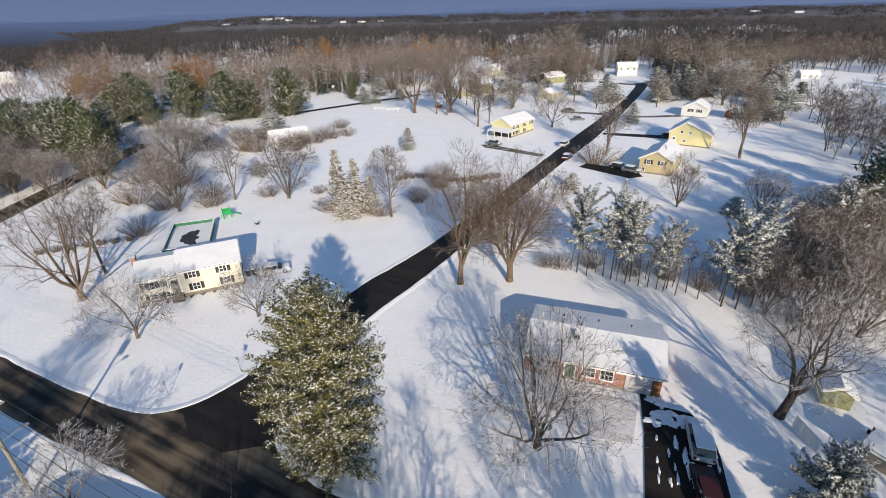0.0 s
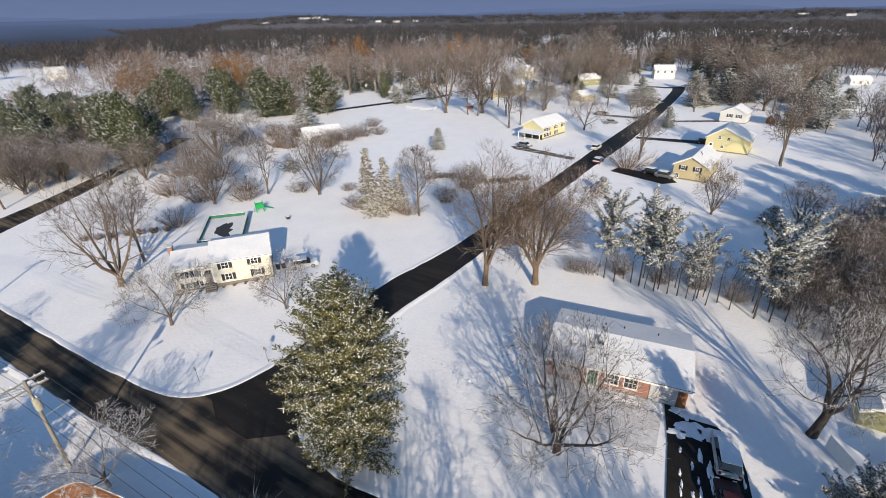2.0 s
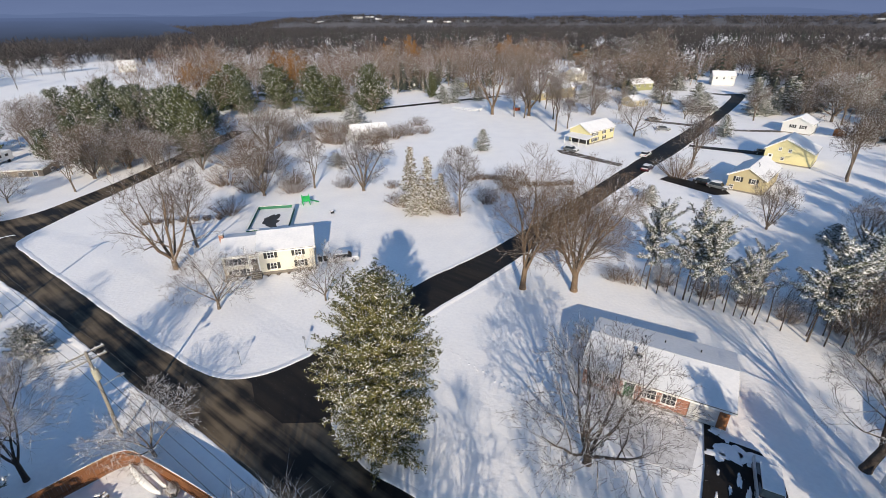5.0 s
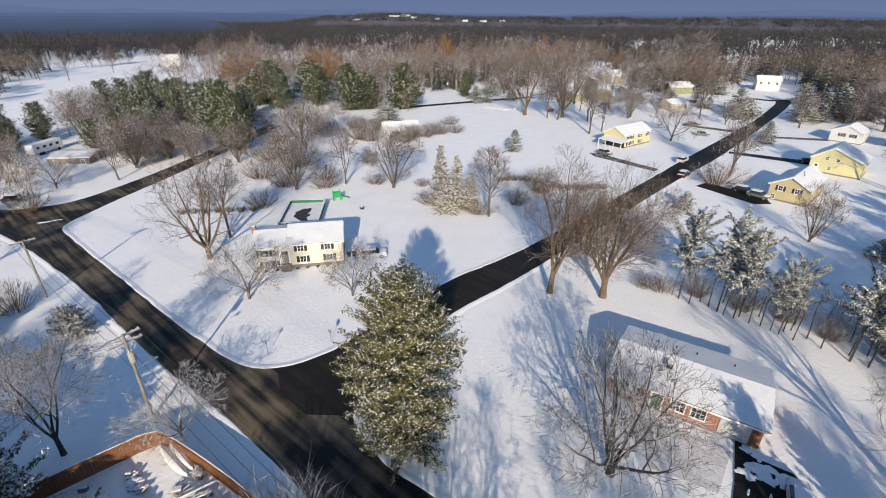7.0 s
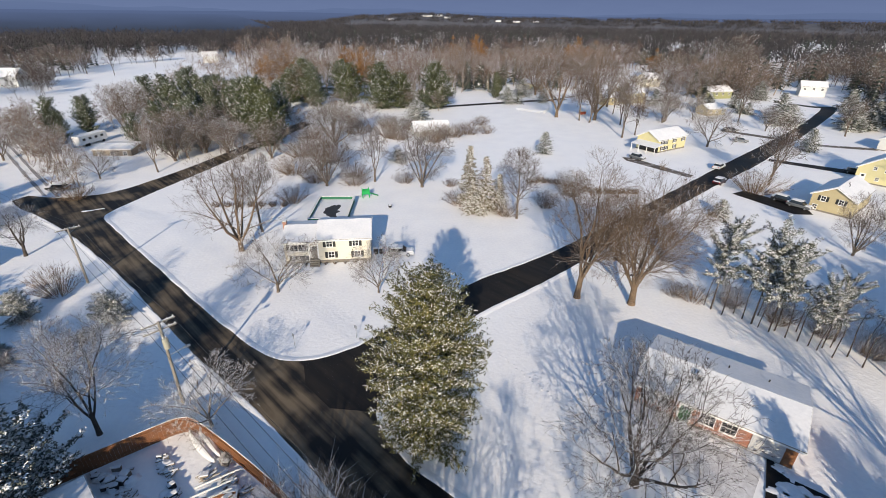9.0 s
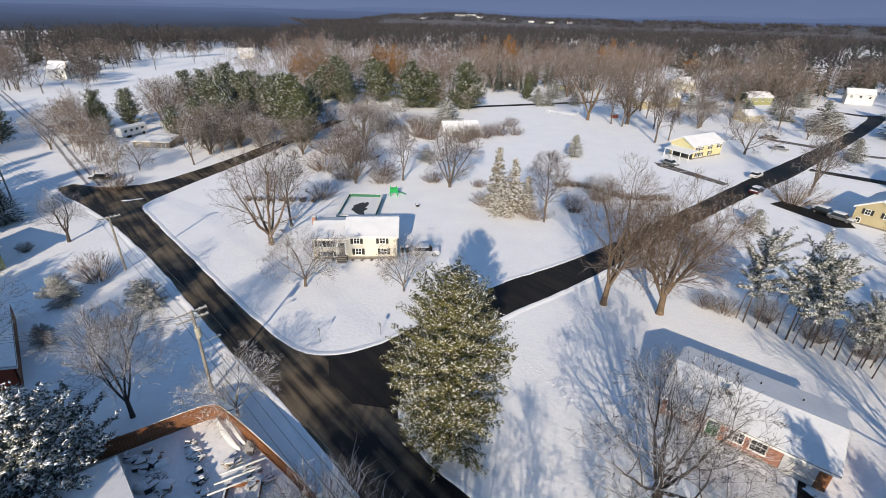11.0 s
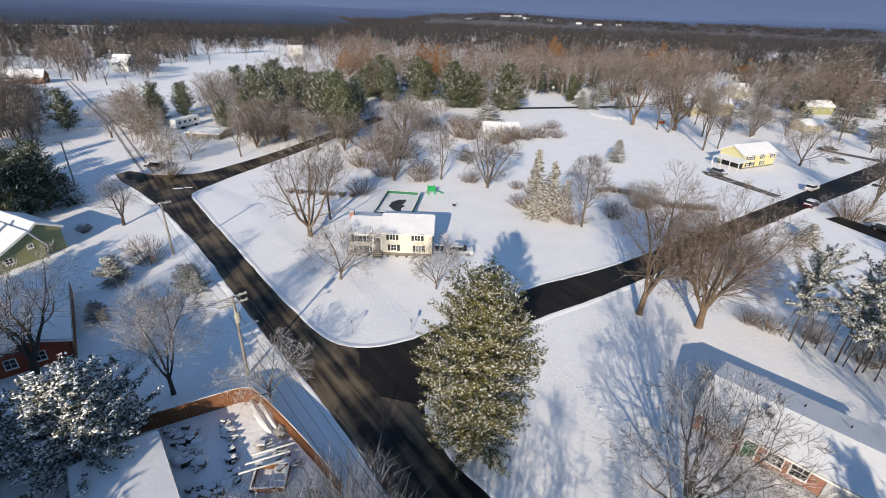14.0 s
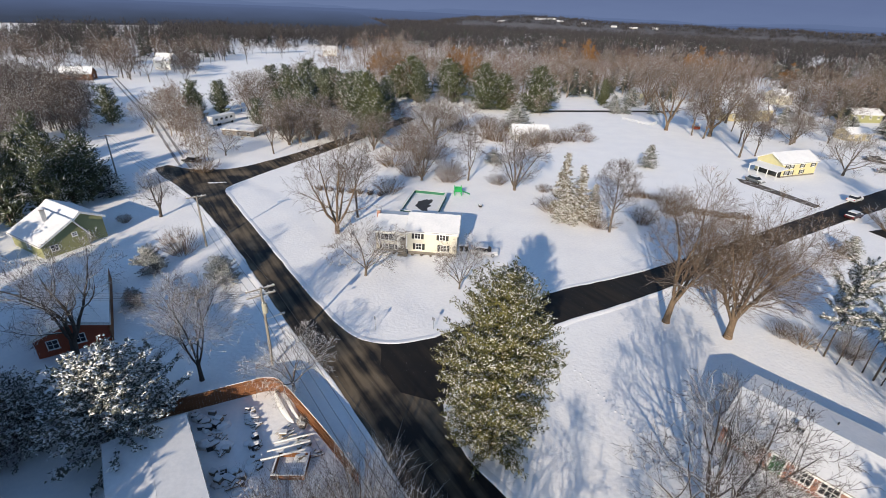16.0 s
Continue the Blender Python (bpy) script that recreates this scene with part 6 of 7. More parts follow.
slab("driveway_6", [(62.0, 176.0), (63.5, 179.0), (47.5, 187.5), (46.5, 184.5)], 0.025, DRIVE, "brown driveway with slush and snow on it", "driveway")


def snow_patches(name, spots, seed, label, z=0.03, stretch=(1.0, 1.0), turn=0.0, thick=0.05):
    """Thin crusts of snow with ragged rims: (x, y, radius)."""
    v, f = [], []
    for k, (x, y, r) in enumerate(spots):
        n = 22
        o = len(v)
        v.append((x, y, z + thick))
        for ringno, (s, h) in enumerate(((0.7, thick), (1.0, -0.01))):
            for i in range(n):
                a = 2 * math.pi * i / n
                q = s * r * (1 + 0.75 * noise.noise(Vector((math.cos(a) * 1.8 + k * 7.1, math.sin(a) * 1.8, seed))) + 0.3 * noise.noise(Vector((math.cos(a) * 5 + k * 3, math.sin(a) * 5, seed))))
                px, py = math.cos(a) * q * stretch[0], math.sin(a) * q * stretch[1]
                ct, st = math.cos(radians(turn)), math.sin(radians(turn))
                v.append((x + px * ct - py * st, y + px * st + py * ct, z + h))
        for i in range(n):
            j = (i + 1) % n
            f.append((o, o + 1 + i, o + 1 + j))
            f.append((o + 1 + i, o + 1 + n + i, o + 1 + n + j, o + 1 + j))
    return tagged(mesh_object(name, v, f, SNOW, smooth=True), label, "snow", kind="stuff")


snow_patches("snow_crust", [(20.6, 32.6, 1.25), (21.9, 32.2, 1.0), (19.6, 32.2, 0.75), (21.2, 34.3, 0.7), (22.7, 31.3, 0.8), (23.3, 30.2, 0.55), (20.3, 34.9, 0.45)], 4, "broad crust of snow left before the garage", stretch=(1.1, 0.9), turn=-20)
snow_patches("snow_crust", [(20.5, 29.6, 0.32), (20.7, 28.2, 0.36), (20.4, 26.9, 0.42), (20.2, 25.6, 0.34), (19.4, 28.6, 0.20), (19.3, 27.1, 0.17), (19.0, 25.9, 0.22), (18.1, 27.9, 0.17), (17.8, 26.8, 0.16), (17.4, 26.0, 0.19), (18.3, 25.7, 0.22), (19.0, 30.2, 0.16), (23.3, 28.2, 0.25), (22.9, 26.9, 0.22)], 5, "long strips of snow between the wheel tracks", stretch=(2.6, 0.62), turn=70)
snow_patches("snow_crust", [(-90.5, 62.2, 0.6), (-89.2, 63.6, 0.4)], 8, "thin crusts of snow left on the road", stretch=(2.2, 0.5), turn=40)

# ---- the corner lot ----
pool = thing("swimming_pool", pose(-46.3, 69.3, 0, 0, 0, 18.4), "above-ground pool with green walls under a snowy cover", "pool")
PW, PL, PH = 7.0, 11.8, 1.25
for nm, b in (("wall_panel", (0, 0, 0, PW, 0.12, PH)), ("wall_panel", (0, PL - 0.12, 0, PW, PL, PH)), ("wall_panel", (0, 0.12, 0, 0.12, PL - 0.12, PH)), ("wall_panel", (PW - 0.12, 0.12, 0, PW, PL - 0.12, PH))):
    part(nm, boxed(*b), GREEN_PAINT, pool)
for b in ((-0.22, -0.22, PW + 0.22, 0.24), (-0.22, PL - 0.24, PW + 0.22, PL + 0.22), (-0.22, 0.24, 0.24, PL - 0.24), (PW - 0.24, 0.24, PW + 0.22, PL - 0.24)):
    part("rim", boxed(b[0], b[1], PH, b[2], b[3], PH + 0.06, bevel=0.015), TRIM, pool, "pale rim dusted with snow")
part("cover", boxed(0.12, 0.12, PH - 0.75, PW - 0.12, PL - 0.12, PH - 0.62), SNOW_ROOF, pool, "pool cover under snow")
bm = bmesh.new()
pts = []
for i in range(30):
    a = 2 * math.pi * i / 30
    q = 1 + 0.55 * noise.noise(Vector((math.cos(a) * 2, math.sin(a) * 2, 4.4))) + 0.35 * noise.noise(Vector((math.cos(a) * 6, math.sin(a) * 6, 1.4)))
    pts.append((3.7 + math.cos(a) * 1.55 * q, 5.0 + math.sin(a) * 3.2 * q))
prism(bm, pts, PH - 0.70, PH - 0.612)
part("meltwater", bm, DARK_METAL, pool, "dark patch of meltwater on the cover")

swing = thing("play_slide", pose(-42.4, 86.2, 0, 0, 0, 30), "bright green plastic climbing frame on the lawn", "play frame")
for sx in (-0.7, 0.7):
    for sy in (-0.6, 0.6):
        part("post", boxed(sx - 0.09, sy - 0.09, 0, sx + 0.09, sy + 0.09, 1.9, bevel=0.03), GREEN_PLASTIC, swing)
part("platform", boxed(-0.8, -0.7, 0.8, 0.8, 0.7, 0.95, bevel=0.03), GREEN_PLASTIC, swing)
for sy in (-0.65, 0.65):
    part("side_panel", boxed(-0.75, sy - 0.04, 0.95, 0.75, sy + 0.04, 1.6, bevel=0.03), GREEN_PLASTIC, swing)
slope(swing, (0.8, -0.35, 0.85), (0.8, 0.35, 0.85), (2.6, 0.35, 0.15), (2.6, -0.35, 0.15), 0.07, GREEN_PLASTIC, "chute")
for k in range(4):
    part("rung", rod(bmesh.new(), (-0.95 - 0.05 * k, -0.3, 0.75 - 0.2 * k), (-0.95 - 0.05 * k, 0.3, 0.75 - 0.2 * k), 0.04), METAL, swing)
pit = thing("fire_pit", pose(-35.1, 81.9, 0), "small dark round fire pit capped with snow", "fire pit")
part("bowl", rod(bmesh.new(), (0, 0, 0.15), (0, 0, 0.62), 0.30, 0.46, 16), DARK_METAL, pit)
part("snow_cap", rod(bmesh.new(), (0, 0, 0.62), (0, 0, 0.70), 0.40, 0.30, 16), SNOW_ROOF, pit)
for k in range(3):
    a = k * 2.094
    part("leg", rod(bmesh.new(), (0.25 * math.cos(a), 0.25 * math.sin(a), 0.2), (0.34 * math.cos(a), 0.34 * math.sin(a), 0), 0.02), DARK_METAL, pit)
for k, (x, y) in enumerate(((-29.6, 62.2), (-28.9, 62.6))):
    bn = thing("wheelie_bin", pose(x, y, 0, 0, 0, 20 + 8 * k), "grey lidded refuse bin topped with snow", "bin", "bins")
    bm = bmesh.new()
    rod(bm, (0, 0, 0.04), (0, 0, 0.95), 0.28, 0.36, 12)
    part("body", bm, DARK_METAL, bn)
    part("lid", boxed(-0.36, -0.36, 0.95, 0.36, 0.36, 1.03, bevel=0.03), DARK_METAL, bn)
    part("snow_cap", boxed(-0.32, -0.32, 1.03, 0.32, 0.32, 1.12, bevel=0.04), SNOW_ROOF, bn)
hedge = shrub(64, 1.3, 2.2, 60, TWIG_BARE, 0.025, "hedge_plant")
for k in range(7):
    put(hedge, -68.5 + 2.1 * k, 71.8 + 0.75 * k, 0.9 + 0.05 * (k % 3), k * 50, "low tan hedge plant dusted with snow", "hedge", "hedge row")
for k in range(16):
    put(hedge, -10.0 + 1.55 * k, 106.9 + 1.6 * math.sin(0.5 * k) - 0.12 * k, 1.05 + 0.12 * (k % 3), k * 50, "low brown hedge plant along the lot line", "hedge", "brown hedge")
for k in range(9):
    put(hedge, -41.2 + 0.92 * k * 1.5, 54.2 + 0.40 * k * 1.5, 0.33, k * 50, "small bare foundation shrub", "shrub", "foundation shrubs")

# sign posts at the corner
for x, y, h, wd in ((-29.0, 37.2, 2.0, 0.30), (-23.0, 41.1, 1.7, 0.5)):
    sg = thing("sign_post", pose(x, y, 0, 0, 0, -20), "thin metal sign post on the snowy corner", "sign post", "corner signs")
    part("post", rod(bmesh.new(), (0, 0, -0.1), (0, 0, h), 0.035), METAL, sg)
    part("plate", boxed(-wd / 2, -0.03, h - 0.45, wd / 2, -0.015, h, bevel=0.005), METAL, sg)

# ---- utility poles and wires ----
POLE_WOOD = material("pole_wood", (0.30, 0.275, 0.24), (0.19, 0.175, 0.15), 0.9, 8.0, 1.0, 0.5, 0.01)
LAMP_BOX = material("transformer_paint", (0.42, 0.41, 0.33), (0.33, 0.32, 0.26), 0.5, 5.0, 1.0, 0.1, 0.004)


def utility_pole(x, y, h, turn, arms=2, transformer=True):
    p = thing("utility_pole", pose(x, y, 0, 0, 0, turn), "wooden utility pole with cross arms and a transformer" if transformer else "slim wooden utility pole beside the road", "utility pole", "utility poles")
    part("pole", rod(bmesh.new(), (0, 0, -0.2), (0, 0, h), 0.17, 0.12, 12), POLE_WOOD, p)
    for k in range(arms):
        z = h - 0.25 - 0.75 * k
        arm = part("cross_arm", boxed(-1.45, 0.12, z - 0.07, 1.45, 0.26, z + 0.07, bevel=0.015), POLE_WOOD, p)
        part("snow_strip", boxed(-1.4, 0.13, z + 0.07, 1.4, 0.25, z + 0.11, bevel=0.015), SNOW_ROOF, arm)
        for i in range(6):
            ix = -1.3 + 0.52 * i
            part("insulator", rod(bmesh.new(), (ix, 0.19, z + 0.07), (ix, 0.19, z + 0.28), 0.05, 0.03), TRIM, arm)
        for sx in (-1, 1):
            part("brace", rod(bmesh.new(), (0, 0.13, z - 0.65), (sx * 0.8, 0.16, z - 0.06), 0.02), METAL, arm)
    if transformer:
        t = part("transformer", rod(bmesh.new(), (0, -0.45, h - 2.75), (0, -0.45, h - 1.75), 0.28, sides=16), LAMP_BOX, p)
        part("lid", rod(bmesh.new(), (0, -0.45, h - 1.75), (0, -0.45, h - 1.66), 0.30, 0.16, 16), LAMP_BOX, t)
        for sx in (-1, 1):
            part("bushing", rod(bmesh.new(), (sx * 0.12, -0.45, h - 1.68), (sx * 0.12, -0.45, h - 1.45), 0.035), TRIM, t)
        part("lamp_arm", rod(bmesh.new(), (0.1, 0, h - 3.9), (1.5, -0.2, h - 3.6), 0.035), METAL, p)
        part("lamp_head", boxed(1.35, -0.34, h - 3.68, 1.95, -0.08, h - 3.52, bevel=0.04), METAL, p)
    return p


utility_pole(-34.8, 26.2, 9.9, 64)
utility_pole(-65.5, 41.4, 8.6, 64, arms=1, transformer=False)
utility_pole(28.0, -4.5, 9.9, 64, transformer=False)
utility_pole(-112.0, 54.0, 9.0, 64, arms=1, transformer=False)


def wire(a, b, sag, r=0.018):
    v, f = [], []
    d = (Vector(b) - Vector(a)).normalized()
    side = Vector((-d.y, d.x, 0)).normalized()
    n = 17
    for t in range(n):
        q = Vector(a).lerp(Vector(b), t / (n - 1)) - Vector((0, 0, sag * 4 * (t / (n - 1)) * (1 - t / (n - 1))))
        v += [q + side * r, q + Vector((0, 0, r)), q - side * r, q - Vector((0, 0, r))]
    for t in range(n - 1):
        for j in range(4):
            f.append((4 * t + j, 4 * t + (j + 1) % 4, 4 * t + 4 + (j + 1) % 4, 4 * t + 4 + j))
    return tagged(mesh_object("power_line", v, f, DARK_METAL), "thin dark power line strung between poles", "power line", "power lines")


for k in range(4):
    o = Vector((0.44, 0.90, 0)) * (-1.2 + 0.8 * k)
    for (ax, ay, az), (bx, by, bz) in (((-34.8, 26.2, 9.85), (-65.5, 41.4, 8.5)), ((-34.8, 26.2, 9.85), (28.0, -4.5, 9.85)), ((-65.5, 41.4, 8.5), (-112.0, 54.0, 8.9))):
        wire((ax + o.x, ay + o.y, az), (bx + o.x, by + o.y, bz), 0.7)
    wire((-34.8 + o.x, 26.2 + o.y, 9.1), (-66.0 + o.x, 8.0 + o.y, 9.0), 0.6)

# ---- the fenced yard across the street ----
fence_pts = [(-39.4, 13.6), (-37.3, 16.4), (-33.6, 21.4), (-32.3, 23.0), (-31.2, 23.5), (-29.6, 23.2), (-26.3, 22.2), (-21.6, 20.6), (-17.5, 19.0)]
fence = thing("board_fence", pose(0, 0, 0), "tall brown board fence with snow along its top", "fence")
board_mesh = None
line = curve_points(fence_pts, 0.24)
for i in range(len(line) - 1):
    a, b = line[i], line[i + 1]
    d = (b - a).normalized()
    if board_mesh is None:
        bm = boxed(-0.108, -0.018, 0, 0.108, 0.018, 1.85, bevel=0.006)
        board_mesh = bpy.data.meshes.new("board")
        bm.to_mesh(board_mesh)
        bm.free()
        board_mesh.materials.append(BROWN_WOOD)
    o = new("board", board_mesh)
    o.parent = fence
    mid_pt = (a + b) / 2
    o.matrix_basis = pose(mid_pt.x, mid_pt.y, -0.02 + 0.02 * noise.noise(Vector((i * 0.7, 0, 0))), 0, 0, math.degrees(math.atan2(d.y, d.x))) @ Matrix.Diagonal(((b - a).length / 0.222, 1, 1, 1))
for zz in (0.4, 1.5):
    s = Sticks()
    ln = line[::4] + [line[-1]]
    off = [Vector((-(ln[min(i + 1, len(ln) - 1)] - ln[max(i - 1, 0)]).normalized().y, (ln[min(i + 1, len(ln) - 1)] - ln[max(i - 1, 0)]).normalized().x, 0)) * -0.055 for i in range(len(ln))]
    s.add([(q.x + o.x, q.y + o.y, zz) for q, o in zip(ln[:-1], off[:-1])], [(q.x + o.x, q.y + o.y, zz) for q, o in zip(ln[1:], off[1:])], 0.05, 0.05, 4)
    s.make("rail", BROWN_WOOD, fence)
s = Sticks()
ln = line[::3] + [line[-1]]
s.add([(q.x, q.y, 1.86) for q in ln[:-1]], [(q.x, q.y, 1.86) for q in ln[1:]], 0.055, 0.055, 6, 0.7)
s.make("snow_strip", SNOW_ROOF, fence, "snow along the fence top")

for x, y, a in ((-29.1, 22.2, -25), (-29.0, 22.9, -27)):
    cn = thing("canoe", pose(x, y, 0.12, 0, 0, a), "upturned pale canoe under snow beside the fence", "canoe", "canoes")
    v, f = [], []
    n, k2 = 18, 8
    for i in range(n + 1):
        t = i / n * 2 - 1
        w = 0.42 * max(1 - t * t, 0.0) ** 0.7 + 0.012
        for j in range(k2 + 1):
            q = math.pi * j / k2
            v.append((t * 2.5, math.cos(q) * w, math.sin(q) * 0.38 * (0.65 + 0.35 * (1 - t * t)) + 0.10 * t * t))
    for i in range(n):
        for j in range(k2):
            f.append((i * (k2 + 1) + j, (i + 1) * (k2 + 1) + j, (i + 1) * (k2 + 1) + j + 1, i * (k2 + 1) + j + 1))
    hull = mesh_object("hull", v, f, SNOW_ROOF, cn, "hull under snow", True)
    sol = hull.modifiers.new("thick", "SOLIDIFY")
    sol.thickness = 0.03
    part("keel", boxed(-2.2, -0.03, 0.37, 2.2, 0.03, 0.42, bevel=0.01), OLD_WOOD, cn)

junk = random.Random(12)


def lumber_stack(x, y, a, n, ln):
    st = thing("lumber_stack", pose(x, y, 0, 0, 0, a), "loose stack of boards half buried in snow", "lumber", "lumber stacks")
    for i in range(n):
        lay, k = divmod(i, 3)
        yy = -0.34 + 0.32 * k + junk.uniform(-0.1, 0.1)
        l2 = ln * junk.uniform(0.4, 0.8)
        q = part("plank", boxed(-l2 / 2, -0.10, 0.04 + 0.13 * lay, l2 / 2, 0.10, 0.11 + 0.13 * lay, bevel=0.012), OLD_WOOD, st)
        q.matrix_basis = pose(junk.uniform(-0.3, 0.3), yy, 0, 0, 0, junk.uniform(-40, 40))
        part("snow_strip", boxed(-l2 / 2 + 0.02, -0.09, 0.11 + 0.13 * lay, l2 / 2 - 0.02, 0.09, 0.19 + 0.13 * lay, bevel=0.035), SNOW_ROOF, q)


def block(x, y, s, mat, label, nm="crate"):
    """A small crate, set down askew, with a rounded cap of snow."""
    b = thing(nm, pose(x, y, 0, junk.uniform(-6, 6), junk.uniform(-6, 6), junk.uniform(0, 90)), label, nm.replace("_", " "), "yard clutter")
    h, w = s * junk.uniform(0.4, 0.9), s * junk.uniform(0.25, 0.45)
    part("body", boxed(-s / 2, -w, -0.06, s / 2, w, h, bevel=0.03), mat, b)
    part("snow_cap", boxed(-s / 2 - 0.02, -w - 0.01, h, s / 2 + 0.02, w + 0.01, h + 0.13, bevel=0.06), SNOW_ROOF, b)


def heap(x, y, r):
    """A snowed-over heap of odds and ends: a lumpy mound."""
    bm = bmesh.new()
    bmesh.ops.create_icosphere(bm, subdivisions=3, radius=1.0)
    for v in bm.verts:
        k = 1 + 0.35 * noise.noise(v.co * 2.1 + Vector((x, y, 0))) + 0.22 * noise.noise(v.co * 5.0 + Vector((y, x, 3)))
        v.co = Vector((v.co.x * r * k, v.co.y * r * k * 0.8, max(v.co.z, -0.1) * r * 0.55 * k))
    m = thing("snowy_heap", pose(x, y, 0, 0, 0, junk.uniform(0, 180)), "low heap of odds and ends under snow", "heap", "yard heaps")
    part("mound", bm, SNOW, m, smooth=True)


def strewn(n, corners):
    a, b, c, d = (Vector((*p, 0)) for p in corners)
    for _ in range(n):
        p = a.lerp(b, u := junk.random()).lerp(d.lerp(c, u), junk.random())
        yield p.x, p.y


LEFT_HEAP = ((-36.0, 17.2), (-33.5, 19.3), (-29.4, 16.2), (-31.0, 14.9))
MIDDLE_ROW = ((-32.4, 20.1), (-31.3, 20.7), (-25.8, 16.2), (-26.6, 15.6))
FRONT_HEAP = ((-29.2, 14.2), (-26.7, 15.3), (-25.7, 14.5), (-27.8, 13.4))
FRAME_SIDE = ((-28.0, 20.4), (-26.2, 21.6), (-22.9, 19.7), (-23.3, 18.0))
for area, stacks, blocks, heaps in ((LEFT_HEAP, 6, 20, 6), (MIDDLE_ROW, 5, 12, 3), (FRONT_HEAP, 2, 14, 3), (FRAME_SIDE, 4, 8, 2)):
    for x, y in strewn(stacks, area):
        lumber_stack(x, y, junk.choice((62, 70, 55, 20, 80)), junk.choice((4, 6)), junk.uniform(1.1, 1.9))
    for x, y in strewn(blocks, area):
        block(x, y, junk.uniform(0.3, 0.75), junk.choice((OLD_WOOD, CONCRETE, DARK_METAL, OLD_WOOD)), "small crate half buried in snow")
    for x, y in strewn(heaps, area):
        heap(x, y, junk.uniform(0.45, 0.85))
fr = thing("timber_frame", pose(-23.6, 17.6, 0, 0, 0, 30), "square timber frame raised over the snowy yard", "timber frame")
for x0, y0, x1, y1 in ((-1.4, -1.2, 1.4, -1.05), (-1.4, 1.05, 1.4, 1.2), (-1.4, -1.05, -1.25, 1.05), (1.25, -1.05, 1.4, 1.05)):
    bm_part = part("beam", boxed(x0, y0, 0.05, x1, y1, 0.55, bevel=0.015), BROWN_WOOD, fr)
    part("snow_strip", boxed(x0, y0, 0.55, x1, y1, 0.62, bevel=0.02), SNOW_ROOF, bm_part)
for k in range(3):
    part("pole", rod(bmesh.new(), (-2.6 + 0.3 * k, 0.2 + 0.9 * k, 0.7), (0.9 + 0.3 * k, 1.3 + 0.9 * k, 0.75), 0.09), TRIM, fr, "snow-covered pole")

wk = thing("workshop", pose(-36.1, 10.2, 0, 0, 0, -26.6), "low outbuilding with a broad snowy roof", "outbuilding")
gable(wk, 0, 0, 14.0, 5.6, 2.6, 2.78, OLD_WOOD, over=0.35)
vent(wk, 7.5, 1.6, 2.7, 3.4, 0.10)
fence2 = thing("board_fence", pose(0, 0, 0), "dark brown board fence beside the red house", "fence")
for k in range(34):
    t = k / 33
    o = new("board", board_mesh)
    o.parent = fence2
    o.matrix_basis = pose(-66.9 + 13.6 * t, 27.4 - 7.5 * t, 0, 0, 0, -28.8)
    o.scale = (1.9, 1, 1.05)

# ---- beside the brick house ----
sh = thing("garden_shed", pose(38.6, 32.75, 0, 0, 0, 62), "small green garden shed with a snowy roof", "shed")
gable(sh, 0, 0, 3.2, 2.4, 1.75, 2.45, GREEN_SIDING, over=0.2)
part("door", boxed(-0.05, 0.7, 0.05, 0.0, 1.7, 1.65, bevel=0.01), GREEN_SIDING, sh)
pn = thing("fence_panel", pose(32.0, 29.6, 0, 0, 0, 92), "pale upright board panel standing in the snow", "fence panel")
for k in range(12):
    part("board", boxed(-1.5 + 0.25 * k, -0.02, 0.0, -1.27 + 0.25 * k, 0.02, 1.5 + 0.02 * (k % 3), bevel=0.006), TRIM, pn)
tr = thing("garden_tractor", pose(38.2, 29.2, 0, 0, 0, 60), "small red garden tractor dusted with snow", "tractor")
part("hood", boxed(0.1, -0.28, 0.35, 1.0, 0.28, 0.85, bevel=0.08), paint("tractor_red", (0.40, 0.05, 0.03)), tr)
part("seat", boxed(-0.75, -0.22, 0.60, -0.25, 0.22, 0.75, bevel=0.05), RUBBER, tr)
part("backrest", boxed(-0.80, -0.22, 0.75, -0.68, 0.22, 1.10, bevel=0.04), RUBBER, tr)
part("deck", boxed(-0.9, -0.45, 0.28, 0.3, 0.45, 0.48, bevel=0.05), paint("tractor_red", None), tr)
part("snow_cap", boxed(0.15, -0.25, 0.85, 0.95, 0.25, 0.93, bevel=0.03), SNOW_ROOF, tr)
part("steering_wheel", rod(bmesh.new(), (0.05, 0, 0.95), (0.02, 0, 0.99), 0.18, sides=14), RUBBER, tr)
for sx, rr in ((-0.55, 0.34), (0.75, 0.22)):
    for sy in (-1, 1):
        part("wheel", rod(bmesh.new(), (sx, sy * 0.45 - 0.1, rr), (sx, sy * 0.45 + 0.1, rr), rr, sides=16), RUBBER, tr)
lo = thing("lean_to", pose(35.2, 27.6, 0, 0, 0, -62), "low shelter with a grey snowy roof", "shelter")
gable(lo, 0, 0, 5.0, 2.6, 1.6, 2.0, OLD_WOOD, over=0.2)

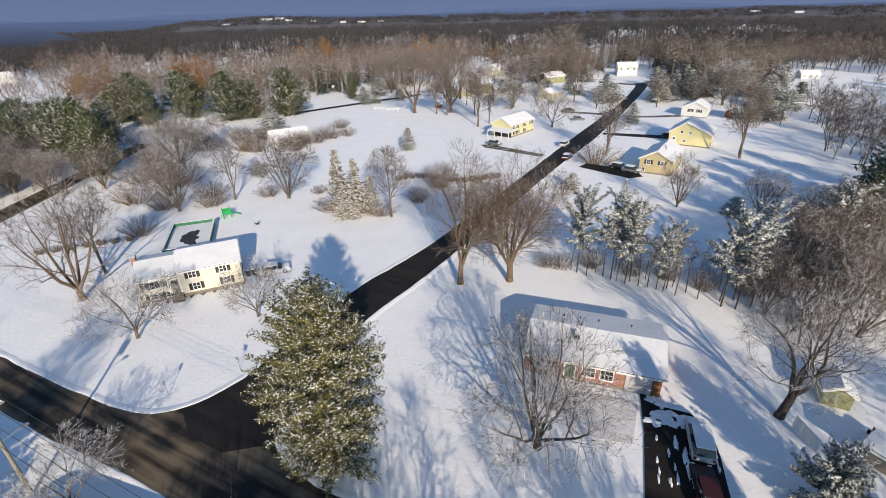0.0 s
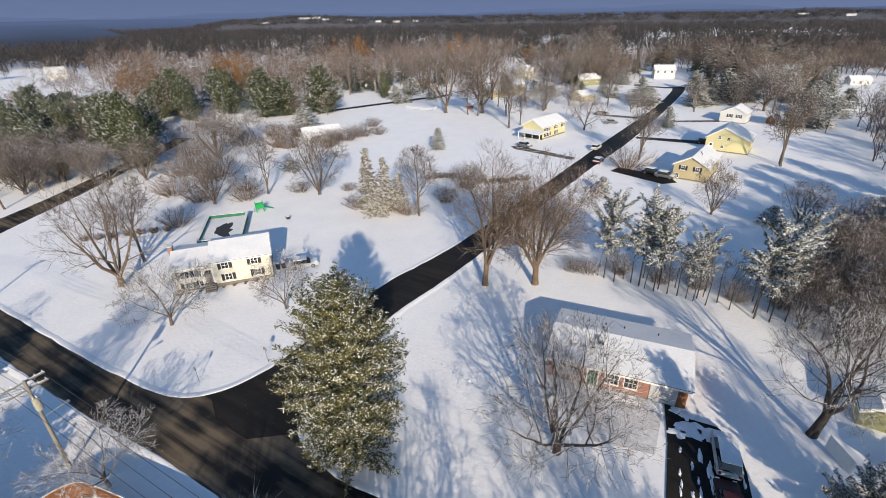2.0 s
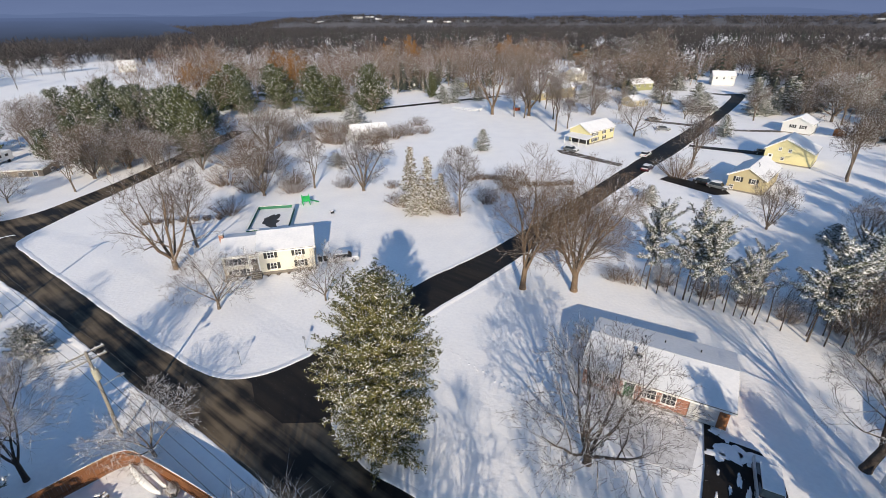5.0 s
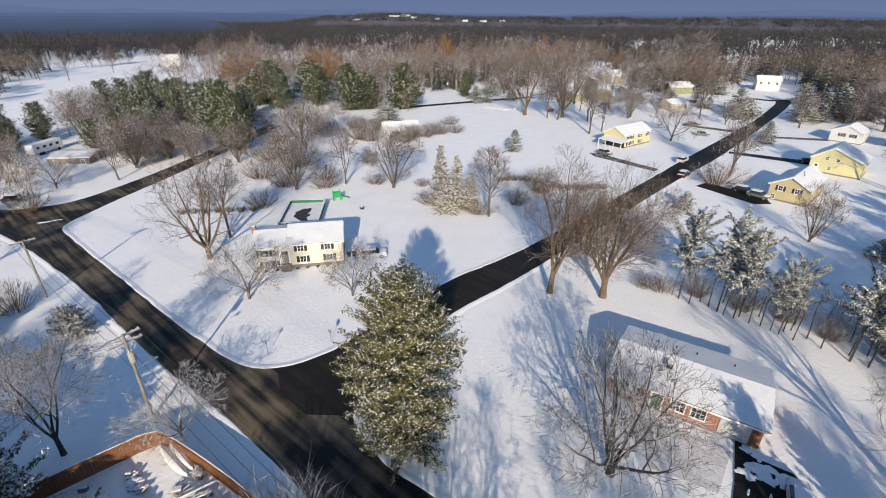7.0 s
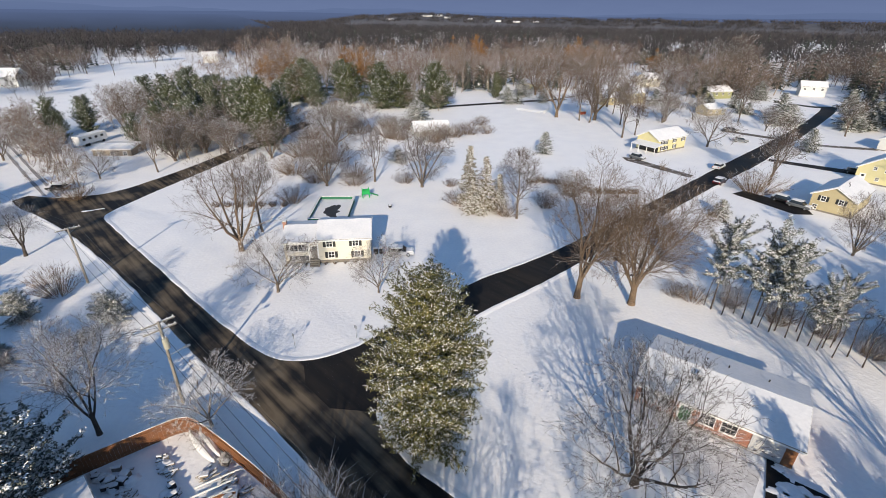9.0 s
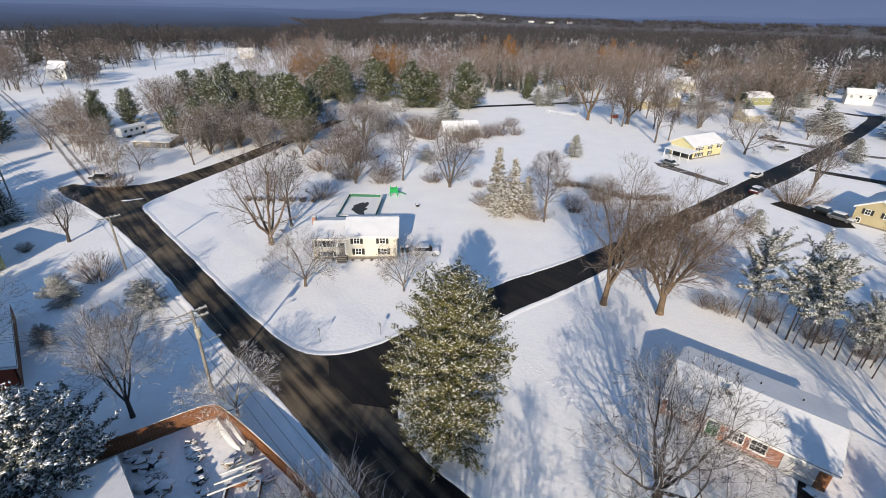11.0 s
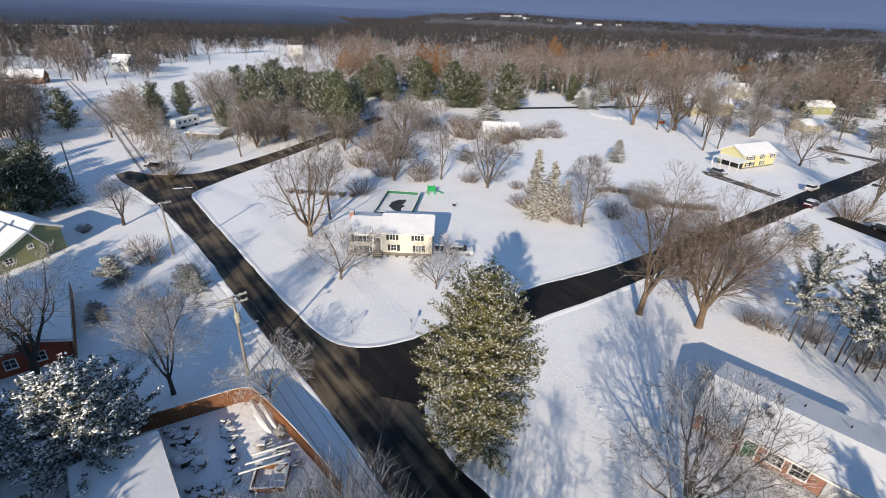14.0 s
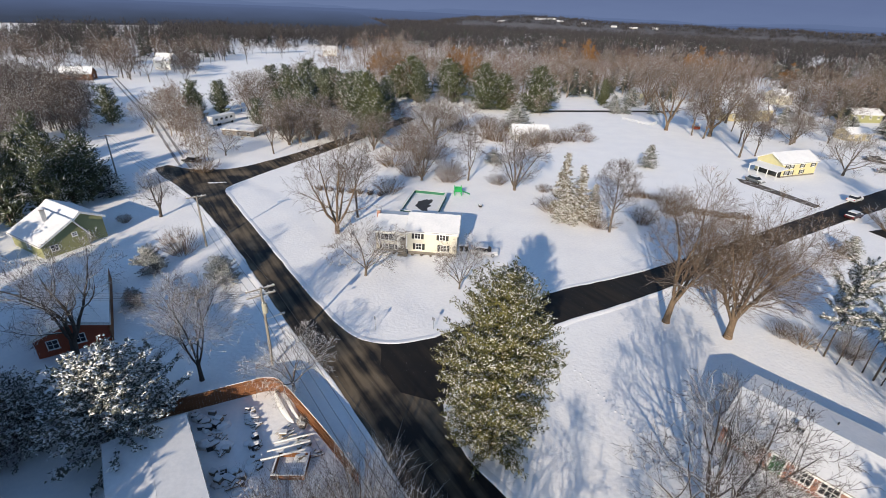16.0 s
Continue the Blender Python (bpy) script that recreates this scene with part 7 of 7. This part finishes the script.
# ---- farther houses ----
FAR_HOUSES = ((-50.5, 141.5, 31, 11.5, 8.0, 1.6, 4.0, WHITE_SIDING, "pale house half hidden behind bare trees"), (8.5, 225.5, 39, 9.0, 8.0, 3.2, 5.2, TAN, "tan house with a snowy roof at the wood's edge"),
              (17.5, 232.5, 39, 11.0, 9.0, 4.6, 7.0, TAN, "tall tan house with a snowy roof"), (31.9, 296.0, 40, 10.0, 8.0, 4.6, 7.0, CREAM, "cream house among the trees"), (56.7, 262.0, 30, 14.0, 8.0, 3.4, 5.4, GREEN_SIDING, "long dark green house with a snowy roof"),
              (105.0, 291.0, -8, 11.0, 8.0, 4.8, 7.0, WHITE_SIDING, "pale house at the road's end"), (-125.0, 92.5, 20, 10.0, 8.0, 1.8, 2.3, OLD_WOOD, "low dark house with a broad snowy roof"), (-283.0, 174.0, 20, 10.0, 9.0, 5.0, 8.5, WHITE_SIDING, "large white barn on the snowy field"),
              (-272.0, 118.0, 46, 15.0, 8.0, 3.0, 5.6, BROWN_WOOD, "brown house at the end of the lane"), (-284.0, 318.0, 40, 11.0, 8.0, 4.5, 7.5, WHITE_SIDING, "pale house beyond the field"), (190.0, 258.0, -10, 9.0, 6.0, 2.4, 4.0, WHITE_SIDING, "low white house in a clearing"),
              (-31.0, 262.0, 30, 10.0, 7.0, 3.2, 5.2, YELLOW, "yellow house behind the spruces"), (48.0, 214.0, 35, 9.0, 6.0, 2.6, 4.2, TAN, "low tan house behind a frosted tree"), (176.0, 470.0, 0, 22.0, 12.0, 5.0, 8.0, WHITE_SIDING, "white building among the far trees"), (70.0, 330.0, 20, 14.0, 9.0, 4.5, 7.0, WHITE_SIDING, "white house among the far trees"))
for x, y, a, L, D, ev, rg, mt, lb in FAR_HOUSES:
    fh = thing("house", pose(x, y, 0, 0, 0, a), lb, "house", "distant houses")
    gable(fh, 0, 0, L, D, ev, rg, mt, over=0.35)
    n = int(L / 3)
    for k in range(n):
        window(fh, on_wall("F", L, D, L * (k + 0.5) / n, ev - 1.7), 0.9, 1.0, shutters=False)
    window(fh, on_wall("R", L, D, D * 0.5, ev - 1.7), 0.9, 1.0, shutters=False)
    window(fh, on_wall("L", L, D, D * 0.5, ev - 1.7), 0.9, 1.0, shutters=False)
cb = thing("garden_shed", pose(102.0, 165.5, 0, 0, 0, 40), "small brown shed with a snowy roof", "shed")
gable(cb, 0, 0, 3.2, 2.6, 2.0, 2.8, BROWN_WOOD, over=0.2)
cb = thing("garden_shed", pose(-0.8, 199.5, 0, 0, 0, 30), "small red shed with a snowy roof", "shed")
gable(cb, 0, 0, 2.2, 1.8, 1.4, 1.9, RED_SIDING, over=0.2)
cb = thing("garden_shed", pose(116.0, 160.0, 0, 0, 0, 30), "small white shed with a snowy roof", "shed")
gable(cb, 0, 0, 4.0, 3.0, 2.2, 3.2, WHITE_SIDING, over=0.2)


# a trail of footprints across the lawn
steps = Sticks()
trail = curve_points([(-10.5, 47.5), (-6.5, 43.6), (-1.5, 39.6), (2.5, 36.6), (6.0, 34.5)], 0.62)
steps.blobs([(p.x + 0.13 * (-1) ** i * 0.6, p.y + 0.13 * (-1) ** i * 0.8, 0.0) for i, p in enumerate(trail)], 0.13, 0.22)
tagged(steps.make("footprints", SNOW), "trail of footprints pressed into the snow", "footprints", kind="stuff")

# the bare strip before the brick house
slab("patio", [(11.6, 37.0), (19.0, 34.6), (16.6, 29.6), (11.2, 31.0)], 0.012, material("slushy_gravel", (0.70, 0.69, 0.70), (0.42, 0.41, 0.41), 0.8, 2.6, 0.4, 0.5, 0.03), "gravel strip under thin trodden snow", "patio", 0.03)

rail = thing("rail_fence", pose(0, 0, 0), "low pale rail fence capped with snow on the lawn", "fence")
for (ax, ay), (bx, by) in (((-26.9, 200.4), (-22.0, 197.2)), ((-22.0, 197.2), (-15.3, 194.9)), ((-15.3, 194.9), (-14.0, 204.0))):
    for k in range(5):
        t = k / 4
        part("post", rod(bmesh.new(), (ax + (bx - ax) * t, ay + (by - ay) * t, -0.1), (ax + (bx - ax) * t, ay + (by - ay) * t, 1.15), 0.09, sides=8), TRIM, rail)
    for z in (0.45, 0.95):
        part("rail", rod(bmesh.new(), (ax, ay, z), (bx, by, z), 0.06, sides=6), TRIM, rail)

# the white buildings on the far ridge
for a, j, L in ((-18.6, 0.30, 34.0), (-17.2, 0.33, 26.0), (-16.1, 0.28, 18.0), (-22.5, 0.22, 22.0), (-10.5, 0.24, 16.0), (-8.6, 0.22, 20.0), (-6.4, 0.24, 15.0), (31.0, 0.25, 22.0), (34.5, 0.22, 18.0), (-13.5, 0.26, 14.0)):
    r = 1300.0 + 380.0 * j
    fb = thing("far_building", pose(r * math.sin(radians(a)), r * math.cos(radians(a)), ridge_height(a, j) - 1.6, 0, 0, -a + 8), "white building with a snowy roof on the far ridge", "building", "ridge buildings")
    gable(fb, 0, 0, L * 0.9, 10.0, 3.2, 4.6, WHITE_SIDING, over=0.6)
